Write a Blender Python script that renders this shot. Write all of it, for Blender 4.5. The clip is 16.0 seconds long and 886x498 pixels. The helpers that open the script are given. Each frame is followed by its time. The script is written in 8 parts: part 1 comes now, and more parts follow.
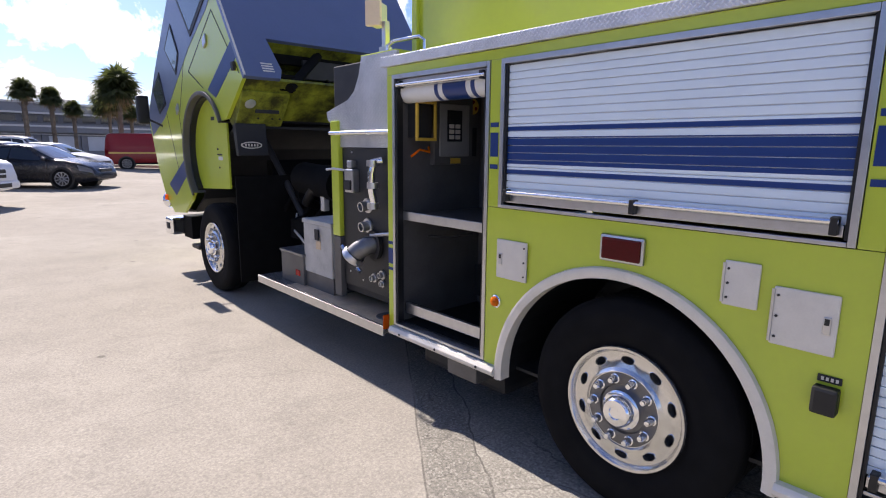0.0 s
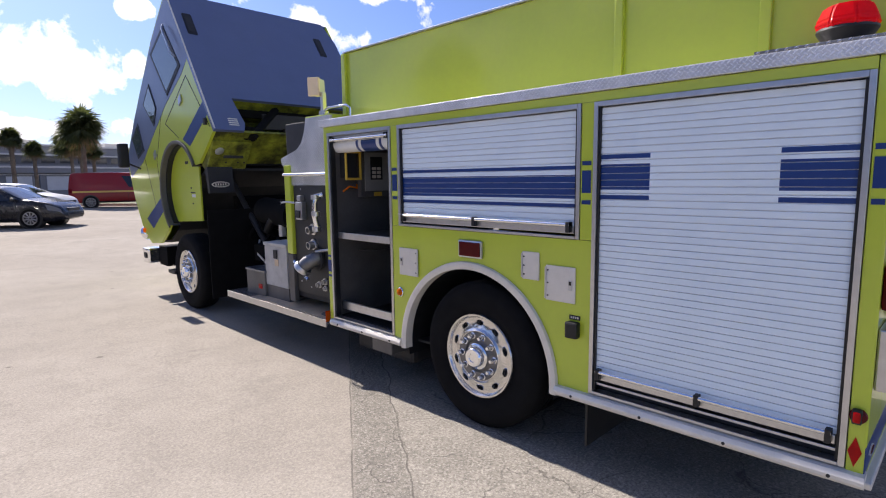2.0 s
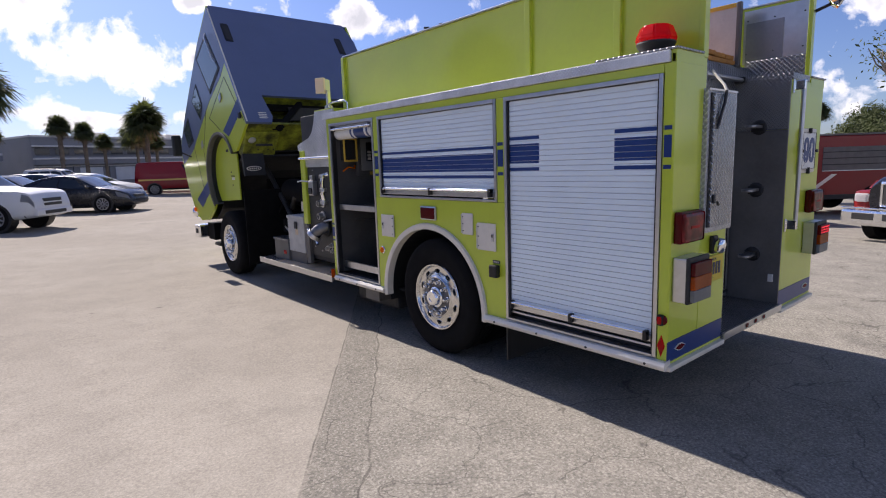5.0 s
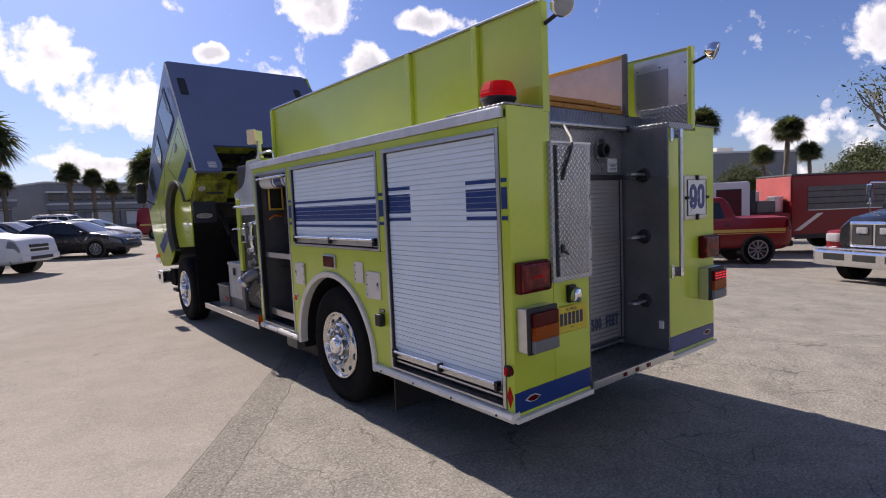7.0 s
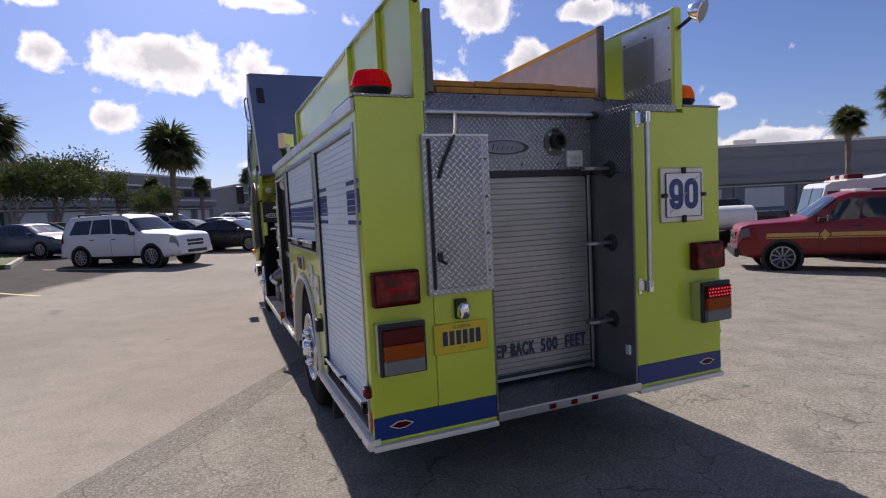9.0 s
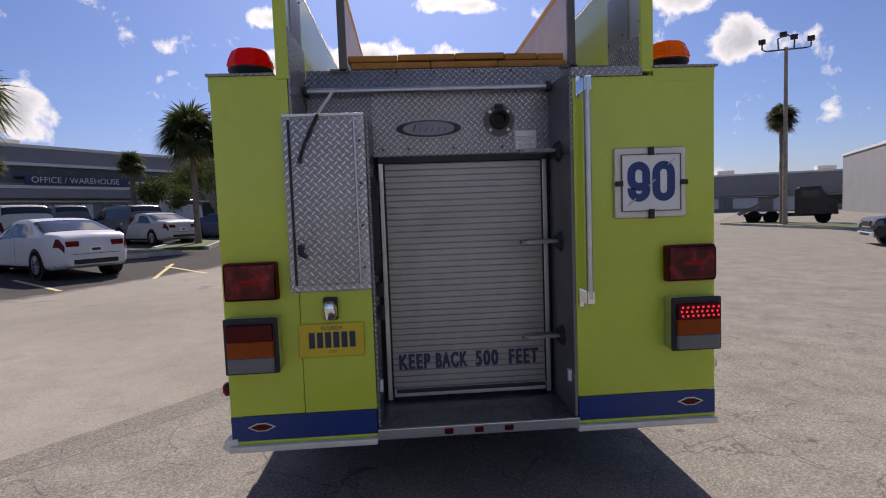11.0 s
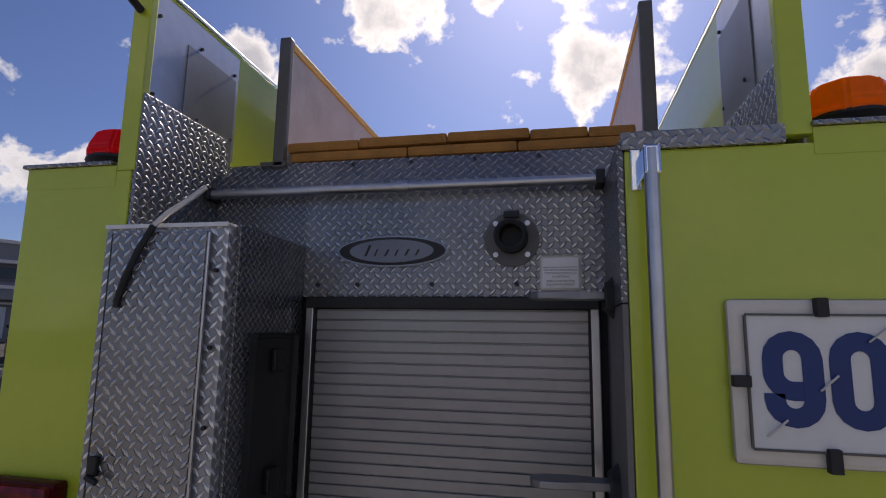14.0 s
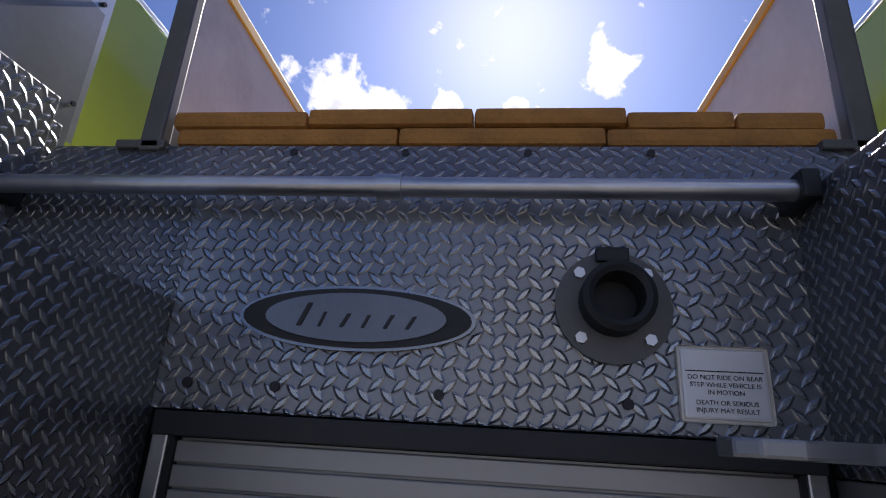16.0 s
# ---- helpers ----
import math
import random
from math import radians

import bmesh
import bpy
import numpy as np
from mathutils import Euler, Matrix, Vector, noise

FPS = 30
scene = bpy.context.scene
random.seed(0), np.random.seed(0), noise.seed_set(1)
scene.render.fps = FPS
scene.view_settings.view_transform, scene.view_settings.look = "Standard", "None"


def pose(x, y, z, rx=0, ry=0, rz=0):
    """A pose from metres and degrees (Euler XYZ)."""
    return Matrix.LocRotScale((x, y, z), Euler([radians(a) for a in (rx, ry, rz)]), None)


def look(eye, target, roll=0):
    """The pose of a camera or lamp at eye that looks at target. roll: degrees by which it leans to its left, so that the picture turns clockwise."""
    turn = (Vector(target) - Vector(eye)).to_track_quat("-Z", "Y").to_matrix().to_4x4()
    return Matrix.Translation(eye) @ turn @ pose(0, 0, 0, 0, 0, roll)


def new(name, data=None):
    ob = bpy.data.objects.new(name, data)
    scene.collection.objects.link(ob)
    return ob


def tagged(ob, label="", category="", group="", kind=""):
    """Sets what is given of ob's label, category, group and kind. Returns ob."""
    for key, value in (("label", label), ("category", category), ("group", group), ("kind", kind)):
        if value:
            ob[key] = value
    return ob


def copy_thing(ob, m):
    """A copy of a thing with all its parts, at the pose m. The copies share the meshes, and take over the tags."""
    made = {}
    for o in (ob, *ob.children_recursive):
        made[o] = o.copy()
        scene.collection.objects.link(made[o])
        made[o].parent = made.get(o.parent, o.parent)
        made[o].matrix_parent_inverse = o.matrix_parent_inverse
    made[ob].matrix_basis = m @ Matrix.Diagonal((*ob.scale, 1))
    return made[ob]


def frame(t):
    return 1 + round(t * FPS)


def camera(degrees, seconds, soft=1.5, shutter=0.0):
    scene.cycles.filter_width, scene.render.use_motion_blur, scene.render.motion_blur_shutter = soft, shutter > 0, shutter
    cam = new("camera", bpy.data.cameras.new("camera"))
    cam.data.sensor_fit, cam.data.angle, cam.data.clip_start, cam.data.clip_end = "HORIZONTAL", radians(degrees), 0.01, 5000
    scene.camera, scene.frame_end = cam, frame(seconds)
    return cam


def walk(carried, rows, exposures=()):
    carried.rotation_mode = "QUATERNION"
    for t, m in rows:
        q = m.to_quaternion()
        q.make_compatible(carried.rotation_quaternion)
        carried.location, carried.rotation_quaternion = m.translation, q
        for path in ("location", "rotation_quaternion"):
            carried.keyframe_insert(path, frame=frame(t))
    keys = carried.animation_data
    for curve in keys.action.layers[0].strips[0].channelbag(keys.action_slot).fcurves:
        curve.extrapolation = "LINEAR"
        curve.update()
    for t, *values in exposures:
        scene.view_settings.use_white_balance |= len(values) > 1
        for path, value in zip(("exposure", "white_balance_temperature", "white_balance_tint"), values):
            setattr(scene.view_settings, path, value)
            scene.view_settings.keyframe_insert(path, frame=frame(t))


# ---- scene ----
cam = camera(78.0, 16.0, soft=1.1)
# seconds, eye, yaw, pitch, lean
ROWS = [
    (0, -3.348, 0.944, 1.663, -42.04, -10.56, 0.49),
    (0.5, -3.384, 0.613, 1.684, -41.25, -7.88, -0.63),
    (1, -3.421, 0.347, 1.638, -43.12, -8.44, 0.21),
    (1.5, -3.558, 0.148, 1.623, -44.57, -9.07, -0.85),
    (2, -3.919, -0.259, 1.708, -45.31, -7.40, -0.76),
    (2.5, -4.024, -0.502, 1.683, -42.71, -8.16, -0.25),
    (3, -4.109, -0.681, 1.628, -43.88, -6.38, -1.13),
    (3.5, -4.031, -0.878, 1.598, -48.64, -5.15, -1.80),
    (4, -4.107, -1.116, 1.567, -44.82, -7.44, 0.33),
    (4.2, -4.141, -1.189, 1.599, -42.17, -8.57, -0.16),
    (6.3, -4.061, -1.928, 1.675, -38.86, -7.43, -2.83),
    (6.5, -3.848, -1.973, 1.665, -38.33, -6.74, -2.58),
    (7, -3.422, -2.123, 1.688, -39.00, -4.69, -2.45),
    (7.5, -3.047, -2.358, 1.662, -35.31, -6.28, -1.27),
    (8, -2.661, -2.475, 1.629, -31.78, -5.00, -3.85),
    (8.5, -2.268, -2.558, 1.642, -29.11, -3.50, -3.54),
    (9, -1.897, -2.668, 1.648, -22.53, -4.28, -2.86),
    (9.2, -1.769, -2.629, 1.614, -22.37, -4.97, -2.04),
    (11.3, -0.216, -2.677, 1.558, -0.27, -4.22, -0.10),
    (11.5, -0.175, -2.694, 1.566, 1.81, -5.23, 1.56),
    (12, 0.000, -2.610, 1.460, 8.00, -6.10, 1.31),
    (12.5, 0.099, -2.278, 1.600, 9.96, -5.76, 1.46),
    (13, 0.340, -1.912, 1.643, 10.99, -0.93, 2.98),
    (13.5, 0.343, -1.669, 1.696, 10.55, 4.37, 3.88),
    (14, 0.342, -1.312, 1.742, 11.87, 8.89, 0.89),
    (14.5, 0.276, -1.067, 1.725, 13.45, 12.28, 1.71),
    (15, 0.333, -0.785, 1.779, 18.39, 12.51, 5.16),
    (15.5, 0.182, -0.553, 1.853, 10.67, 16.24, 5.12),
    (16, 0.039, -0.436, 1.842, 6.59, 18.93, 3.39),
]
# seconds, stops, white balance
EXPOSURES = [(0.0, 1.27, 6550, 18), (4.0, 0.88, 6550, 18), (7.0, 0.66, 6700, 20), (9.0, 0.46, 6650, 19), (11.5, 0.42, 6750, 19), (12.5, 0.64, 6800, 20), (13.5, 0.67, 6950, 20), (14.3, 0.02, 6700, 18), (15.0, 0.15, 6450, 17), (16.0, 0.5, 6200, 17)]
walk(cam, [(t, pose(x, y, z, 90 + pitch, 0, yaw) @ pose(0, 0, 0, 0, 0, lean)) for t, x, y, z, yaw, pitch, lean in ROWS], EXPOSURES)

# ---- sky, sun, exposure ----
SUN_AZ, SUN_EL = 0.8, 42.0  # degrees from +y towards +x, and above the horizon
world = bpy.data.worlds.new("sky")
scene.world = world
world.use_nodes = True
wt = world.node_tree
wt.nodes.clear()
w_out = wt.nodes.new("ShaderNodeOutputWorld")
w_bg = wt.nodes.new("ShaderNodeBackground")
w_sky = wt.nodes.new("ShaderNodeTexSky")
w_sky.sky_type = "NISHITA"
w_sky.sun_disc = False
w_sky.sun_elevation = radians(SUN_EL)
w_sky.sun_rotation = radians(SUN_AZ)
w_sky.air_density = 1.0
w_sky.dust_density = 0.5
w_sky.ozone_density = 2.5
w_co = wt.nodes.new("ShaderNodeTexCoord")
w_sep = wt.nodes.new("ShaderNodeSeparateXYZ")
wt.links.new(w_co.outputs["Generated"], w_sep.inputs[0])


def wmath(op, a, b=None):
    n = wt.nodes.new("ShaderNodeMath")
    n.operation = op
    for i, v in enumerate((a, b)):
        if v is None:
            continue
        if isinstance(v, (int, float)):
            n.inputs[i].default_value = v
        else:
            wt.links.new(v, n.inputs[i])
    return n.outputs[0]


# fair-weather cumulus: azimuth, elevation, width and height of each cloud in degrees
CLOUDS = [
    (10.5, 10.2, 12.5, 6.2), (4.5, 13.6, 9.0, 5.3), (17.2, 14.9, 3.2, 1.8), (17.1, 10.2, 2.8, 2.6), (32.0, 14.1, 9.0, 3.8), (38.5, 17.8, 11.0, 2.6),
    (10.5, 4.6, 15.0, 2.6), (77.0, 11.5, 6.0, 6.5), (70.7, 4.8, 9.0, 3.0), (-12.1, 14.3, 5.4, 3.2), (-3.0, 14.5, 13.0, 5.2), (-7.4, 9.3, 4.0, 2.9),
    (6.8, 19.9, 9.5, 2.0), (50.0, 8.3, 2.8, 2.0), (54.0, 4.6, 13.0, 2.0), (-46.0, 12.7, 15.0, 6.4), (-33.5, 9.2, 5.6, 4.4), (-45.0, 7.4, 8.0, 2.2),
    (24.0, 9.5, 5.4, 7.0), (27.0, 2.6, 8.0, 2.6), (-12.0, 18.7, 5.6, 2.2), (-18.8, 33.0, 15.0, 7.6), (5.0, 27.5, 15.5, 11.0), (-6.3, 33.6, 4.6, 3.0),
    (1.0, 33.6, 3.4, 2.4), (12.8, 36.8, 8.0, 5.4), (27.0, 20.5, 9.0, 8.0), (-33.0, 26.0, 10.0, 6.0), (-17.0, 4.5, 16.0, 2.0), (-62.0, 18.0, 16.0, 9.0),
]


def wvec(op, a, b=None):
    n = wt.nodes.new("ShaderNodeVectorMath")
    n.operation = op
    wt.links.new(a, n.inputs[0])
    if b is not None:
        n.inputs[1].default_value = b
    return n.outputs["Value"] if op == "LENGTH" else n.outputs[0]


w_ang = wt.nodes.new("ShaderNodeCombineXYZ")
wt.links.new(wmath("ARCTAN2", w_sep.outputs[0], w_sep.outputs[1]), w_ang.inputs[0])
wt.links.new(wmath("ARCSINE", w_sep.outputs[2]), w_ang.inputs[1])
w_n1 = wt.nodes.new("ShaderNodeTexNoise")
w_n1.inputs["Scale"].default_value = 15.0
w_n1.inputs["Detail"].default_value = 9.0
w_n1.inputs["Roughness"].default_value = 0.58
w_n1.inputs["Distortion"].default_value = 0.2
wt.links.new(w_co.outputs["Generated"], w_n1.inputs["Vector"])
w_low = 10.0
for az_, el_, ww_, hh_ in CLOUDS:
    d_ = wvec("LENGTH", wvec("MULTIPLY", wvec("SUBTRACT", w_ang.outputs[0], (radians(az_), radians(el_), 0)), (1 / radians(ww_ * 0.62), 1 / radians(hh_ * 0.66), 0)))
    w_low = wmath("MINIMUM", d_, w_low)
# the half of the sky behind has its own loose field of cloud
w_n2 = wt.nodes.new("ShaderNodeTexNoise")
w_n2.inputs["Scale"].default_value = 3.4
w_n2.inputs["Detail"].default_value = 3.0
wt.links.new(w_co.outputs["Generated"], w_n2.inputs["Vector"])
w_back = wmath("MULTIPLY", wmath("SUBTRACT", w_n2.outputs[0], 0.5), wmath("MULTIPLY", wmath("MAXIMUM", wmath("MULTIPLY", w_sep.outputs[1], -1.0), 0.0), 9.0))
w_body = wmath("MAXIMUM", wmath("SUBTRACT", 1.0, w_low), w_back)
w_dens = wmath("ADD", w_body, wmath("MULTIPLY", wmath("SUBTRACT", w_n1.outputs[0], 0.5), 2.3))
w_ramp = wt.nodes.new("ShaderNodeValToRGB")
w_ramp.color_ramp.elements[0].position = 0.27
w_ramp.color_ramp.elements[1].position = 0.5
wt.links.new(w_dens, w_ramp.inputs[0])
w_shade = wt.nodes.new("ShaderNodeValToRGB")
w_shade.color_ramp.elements[0].position = 0.5
w_shade.color_ramp.elements[0].color = (13.2, 13.4, 13.8, 1)
w_shade.color_ramp.elements[1].position = 1.0
w_shade.color_ramp.elements[1].color = (8.0, 8.4, 9.2, 1)
wt.links.new(w_dens, w_shade.inputs[0])
w_mix = wt.nodes.new("ShaderNodeMix")
w_mix.data_type = "RGBA"
wt.links.new(w_ramp.outputs[0], w_mix.inputs[0])
w_tint = wt.nodes.new("ShaderNodeMix")
w_tint.data_type = "RGBA"
w_tint.blend_type = "MULTIPLY"
w_tint.inputs[0].default_value = 1.0
w_tint.inputs[7].default_value = (0.83, 0.95, 1.33, 1)
wt.links.new(w_sky.outputs[0], w_tint.inputs[6])
wt.links.new(w_tint.outputs[2], w_mix.inputs[6])
wt.links.new(w_shade.outputs[0], w_mix.inputs[7])
# air and cloud brighten towards the sun
w_dot = wt.nodes.new("ShaderNodeVectorMath")
w_dot.operation = "DOT_PRODUCT"
wt.links.new(w_co.outputs["Generated"], w_dot.inputs[0])
w_dot.inputs[1].default_value = (math.sin(radians(SUN_AZ)) * math.cos(radians(SUN_EL)), math.cos(radians(SUN_AZ)) * math.cos(radians(SUN_EL)), math.sin(radians(SUN_EL)))
w_near = wmath("POWER", wmath("MAXIMUM", w_dot.outputs["Value"], 0.0), 10.0)
w_glow = wt.nodes.new("ShaderNodeMix")
w_glow.data_type = "RGBA"
w_glow.blend_type = "MULTIPLY"
w_glow.inputs[0].default_value = 1.0
w_rgb = wt.nodes.new("ShaderNodeCombineColor")
for k_, g_ in enumerate((0.75, 0.65, 0.5)):
    wt.links.new(wmath("ADD", wmath("MULTIPLY", w_near, g_), 1.0), w_rgb.inputs[k_])
wt.links.new(w_mix.outputs[2], w_glow.inputs[6])
wt.links.new(w_rgb.outputs[0], w_glow.inputs[7])
wt.links.new(w_glow.outputs[2], w_bg.inputs[0])
w_bg.inputs[1].default_value = 0.05
wt.links.new(w_bg.outputs[0], w_out.inputs[0])

sun_data = bpy.data.lights.new("sun", "SUN")
sun_data.energy = 4.5
sun_data.angle = radians(0.55)
sun_data.color = (1.0, 0.95, 0.86)
sun = new("sun", sun_data)
a_, e_ = radians(SUN_AZ), radians(SUN_EL)
SUN_DIR = Vector((math.sin(a_) * math.cos(e_), math.cos(a_) * math.cos(e_), math.sin(e_)))
sun.matrix_basis = look(SUN_DIR * 60, (0, 0, 0))


# ---- materials ----
def nodes_of(name):
    m = bpy.data.materials.new(name)
    m.use_nodes = True
    t = m.node_tree
    return m, t, t.nodes["Principled BSDF"]


def tex(t, kind, scale=None, vec=None, **more):
    n = t.nodes.new(kind)
    if scale is not None:
        n.inputs["Scale"].default_value = scale
    for k, v in more.items():
        n.inputs[k].default_value = v
    if vec is not None:
        t.links.new(vec, n.inputs["Vector"])
    return n


def math_node(t, op, a, b=0.0, c=None):
    n = t.nodes.new("ShaderNodeMath")
    n.operation = op
    for i, v in enumerate((a, b, c)):
        if v is None:
            continue
        if isinstance(v, (int, float)):
            n.inputs[i].default_value = v
        else:
            t.links.new(v, n.inputs[i])
    return n.outputs[0]


def ramp(t, fac, stops):
    n = t.nodes.new("ShaderNodeValToRGB")
    while len(n.color_ramp.elements) < len(stops):
        n.color_ramp.elements.new(0.5)
    for e, (p, c) in zip(n.color_ramp.elements, stops):
        e.position = p
        e.color = (*c, 1) if len(c) == 3 else c
    t.links.new(fac, n.inputs[0])
    return n.outputs[0]


def mix(t, fac, a, b, mode="MIX"):
    n = t.nodes.new("ShaderNodeMix")
    n.data_type = "RGBA"
    n.blend_type = mode
    for i, v in ((0, fac), (6, a), (7, b)):
        if isinstance(v, (int, float)):
            n.inputs[i].default_value = v
        elif isinstance(v, tuple):
            n.inputs[i].default_value = (*v, 1)
        else:
            t.links.new(v, n.inputs[i])
    return n.outputs[2]


def where(t):
    return t.nodes.new("ShaderNodeNewGeometry").outputs["Position"]


def bump(t, bsdf, height, strength, distance=0.01):
    n = t.nodes.new("ShaderNodeBump")
    n.inputs["Strength"].default_value = strength
    n.inputs["Distance"].default_value = distance
    t.links.new(height, n.inputs["Height"])
    t.links.new(n.outputs[0], bsdf.inputs["Normal"])


def plain(name, col, rough=0.5, metal=0.0, vary=0.12, scale=9.0, grain=0.0, coat=0.0, dirt=0.0, spec=0.5, dirt_col=(0.09, 0.075, 0.055), dirt_from=0.5):
    """A surface with blotches at two scales, uneven gloss and, where asked, fine relief and grime."""
    m, t, b = nodes_of(name)
    p = where(t)
    n1 = tex(t, "ShaderNodeTexNoise", scale, p, Detail=5.0)
    n2 = tex(t, "ShaderNodeTexNoise", scale * 11, p, Detail=3.0)
    f = math_node(t, "ADD", math_node(t, "MULTIPLY", n1.outputs[0], 0.7), math_node(t, "MULTIPLY", n2.outputs[0], 0.3))
    lo = tuple(c * (1 - vary) for c in col)
    hi = tuple(min(1.0, c * (1 + vary)) for c in col)
    c = ramp(t, f, [(0.3, lo), (0.7, hi)])
    if dirt:
        d = tex(t, "ShaderNodeTexNoise", scale * 0.35, p, Detail=8.0, Roughness=0.7)
        c = mix(t, math_node(t, "MULTIPLY", ramp(t, d.outputs[0], [(dirt_from, (0, 0, 0)), (dirt_from + 0.22, (1, 1, 1))]), dirt), c, dirt_col)
    t.links.new(c, b.inputs["Base Color"])
    b.inputs["Metallic"].default_value = metal
    b.inputs["Specular IOR Level"].default_value = spec
    r = math_node(t, "ADD", rough - 0.08, math_node(t, "MULTIPLY", n2.outputs[0], 0.16))
    t.links.new(r, b.inputs["Roughness"])
    if coat:
        b.inputs["Coat Weight"].default_value = coat
        b.inputs["Coat Roughness"].default_value = 0.06
    if grain:
        bump(t, b, n2.outputs[0], grain, 0.004)
    return m


def glass(name, col, rough=0.03):
    m, t, b = nodes_of(name)
    b.inputs["Base Color"].default_value = (*col, 1)
    b.inputs["Roughness"].default_value = rough
    b.inputs["Specular IOR Level"].default_value = 0.5
    b.inputs["Coat Weight"].default_value = 0.15
    return m


def lens(name, col):
    """Moulded coloured plastic that lets some light through."""
    m, t, b = nodes_of(name)
    p = where(t)
    v = tex(t, "ShaderNodeTexVoronoi", 45.0, p)
    c = ramp(t, v.outputs["Distance"], [(0.0, col), (0.6, tuple(k * 0.8 for k in col))])
    t.links.new(c, b.inputs["Base Color"])
    b.inputs["Roughness"].default_value = 0.22
    b.inputs["Specular IOR Level"].default_value = 0.35
    tr = t.nodes.new("ShaderNodeBsdfTranslucent")
    tr.inputs[0].default_value = (*tuple(min(1, k * 1.6) for k in col), 1)
    mx = t.nodes.new("ShaderNodeMixShader")
    mx.inputs[0].default_value = 0.45
    t.links.new(b.outputs[0], mx.inputs[1])
    t.links.new(tr.outputs[0], mx.inputs[2])
    t.links.new(mx.outputs[0], t.nodes["Material Output"].inputs[0])
    bump(t, b, v.outputs["Distance"], 0.15, 0.002)
    return m


LIME = plain("lime_paint", (0.49, 0.58, 0.04), 0.32, vary=0.05, scale=2.5, coat=0.45, dirt=0.06)
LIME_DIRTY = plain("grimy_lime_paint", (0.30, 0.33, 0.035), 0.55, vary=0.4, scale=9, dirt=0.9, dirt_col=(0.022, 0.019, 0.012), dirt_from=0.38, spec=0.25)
TOOLBOX = plain("dented_box_paint", (0.45, 0.44, 0.41), 0.5, vary=0.15, scale=7, dirt=0.6)
WHITE = plain("white_paint", (0.74, 0.74, 0.72), 0.4, vary=0.04, coat=0.2, dirt=0.08)
GREYBLUE = plain("grey_cab_paint", (0.10, 0.13, 0.24), 0.36, vary=0.07, scale=3.0, coat=0.25)
BLUE = plain("blue_vinyl", (0.003, 0.03, 0.16), 0.35, vary=0.1)
BLACK = plain("black_plastic", (0.007, 0.007, 0.008), 0.5, vary=0.3, grain=0.1)
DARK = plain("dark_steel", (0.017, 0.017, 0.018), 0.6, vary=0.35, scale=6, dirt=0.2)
RUBBER = plain("tyre_rubber", (0.007, 0.007, 0.0075), 0.85, vary=0.3, grain=0.2, dirt=0.03, spec=0.12)
STEEL = plain("brushed_aluminium", (0.55, 0.55, 0.56), 0.33, metal=0.95, vary=0.08, scale=20, dirt=0.1)
BRIGHT_PLATE = plain("white_metal_plate", (0.78, 0.77, 0.75), 0.35, metal=0.2, vary=0.05, scale=14)
PLATE = plain("access_plate", (0.70, 0.66, 0.58), 0.42, metal=0.15, vary=0.06, scale=14, dirt=0.12)
WHEEL_ALU = plain("polished_wheel", (0.64, 0.63, 0.61), 0.17, metal=0.92, vary=0.06, scale=18, dirt=0.08)
BOLT_RING = plain("dark_bolt_ring", (0.17, 0.17, 0.175), 0.42, metal=0.8, vary=0.2, scale=16, dirt=0.3)
CHROME = plain("chrome", (0.82, 0.83, 0.85), 0.1, metal=1.0, vary=0.04)
POLISHED = plain("polished_aluminium", (0.8, 0.8, 0.8), 0.17, metal=1.0, vary=0.06, scale=25)
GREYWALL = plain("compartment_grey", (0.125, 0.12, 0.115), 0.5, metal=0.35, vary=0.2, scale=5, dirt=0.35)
PANEL_GREY = plain("breaker_grey", (0.3, 0.3, 0.29), 0.45, metal=0.2, vary=0.08, dirt=0.1)
PANELBLACK = plain("pump_panel", (0.014, 0.0145, 0.016), 0.5, vary=0.2, grain=0.25, dirt=0.1)
RED_LENS = lens("red_lens", (0.62, 0.006, 0.008))
DARK_RED_LENS = lens("dark_red_lens", (0.17, 0.006, 0.009))


def stop_lens():
    """Deep red lens; bright and dark colour patches stand in for glints of a faceted reflector."""
    m = lens("stop_lens", (0.2, 0.008, 0.012))
    t = m.node_tree
    b = t.nodes["Principled BSDF"]
    n = tex(t, "ShaderNodeTexNoise", 13.0, where(t), Detail=2.0, Distortion=0.6)
    t.links.new(ramp(t, n.outputs[0], [(0.36, (0.06, 0.002, 0.004)), (0.52, (0.22, 0.008, 0.012)), (0.66, (0.55, 0.03, 0.035))]), b.inputs["Base Color"])
    b.inputs["Coat Weight"].default_value = 0.5
    return m


STOP_LENS = stop_lens()
LED_RED = bpy.data.materials.new("lit_red_diode")
LED_RED.use_nodes = True
LED_RED.node_tree.nodes["Principled BSDF"].inputs["Base Color"].default_value = (0.6, 0.01, 0.02, 1)
LED_RED.node_tree.nodes["Principled BSDF"].inputs["Emission Color"].default_value = (1.0, 0.03, 0.05, 1)
LED_RED.node_tree.nodes["Principled BSDF"].inputs["Emission Strength"].default_value = 0.8
AMBER_LENS = lens("amber_lens", (0.95, 0.22, 0.006))
CLEAR_LENS = lens("clear_lens", (0.62, 0.63, 0.64))
# near-black that paints the bay's deep shade into the parts there
BAY_SHADE = plain("bay_shade_black", (0.004, 0.004, 0.004), 0.85, vary=0.5, scale=8, spec=0.15)
TAIL_AMBER = lens("tail_amber_lens", (0.55, 0.11, 0.008))
TAIL_CLEAR = lens("tail_clear_lens", (0.33, 0.34, 0.34))
ORANGE_HOSE = plain("orange_hose_jacket", (0.42, 0.19, 0.04), 0.8, vary=0.25, scale=9, grain=0.7, dirt=0.5, dirt_col=(0.12, 0.06, 0.025))
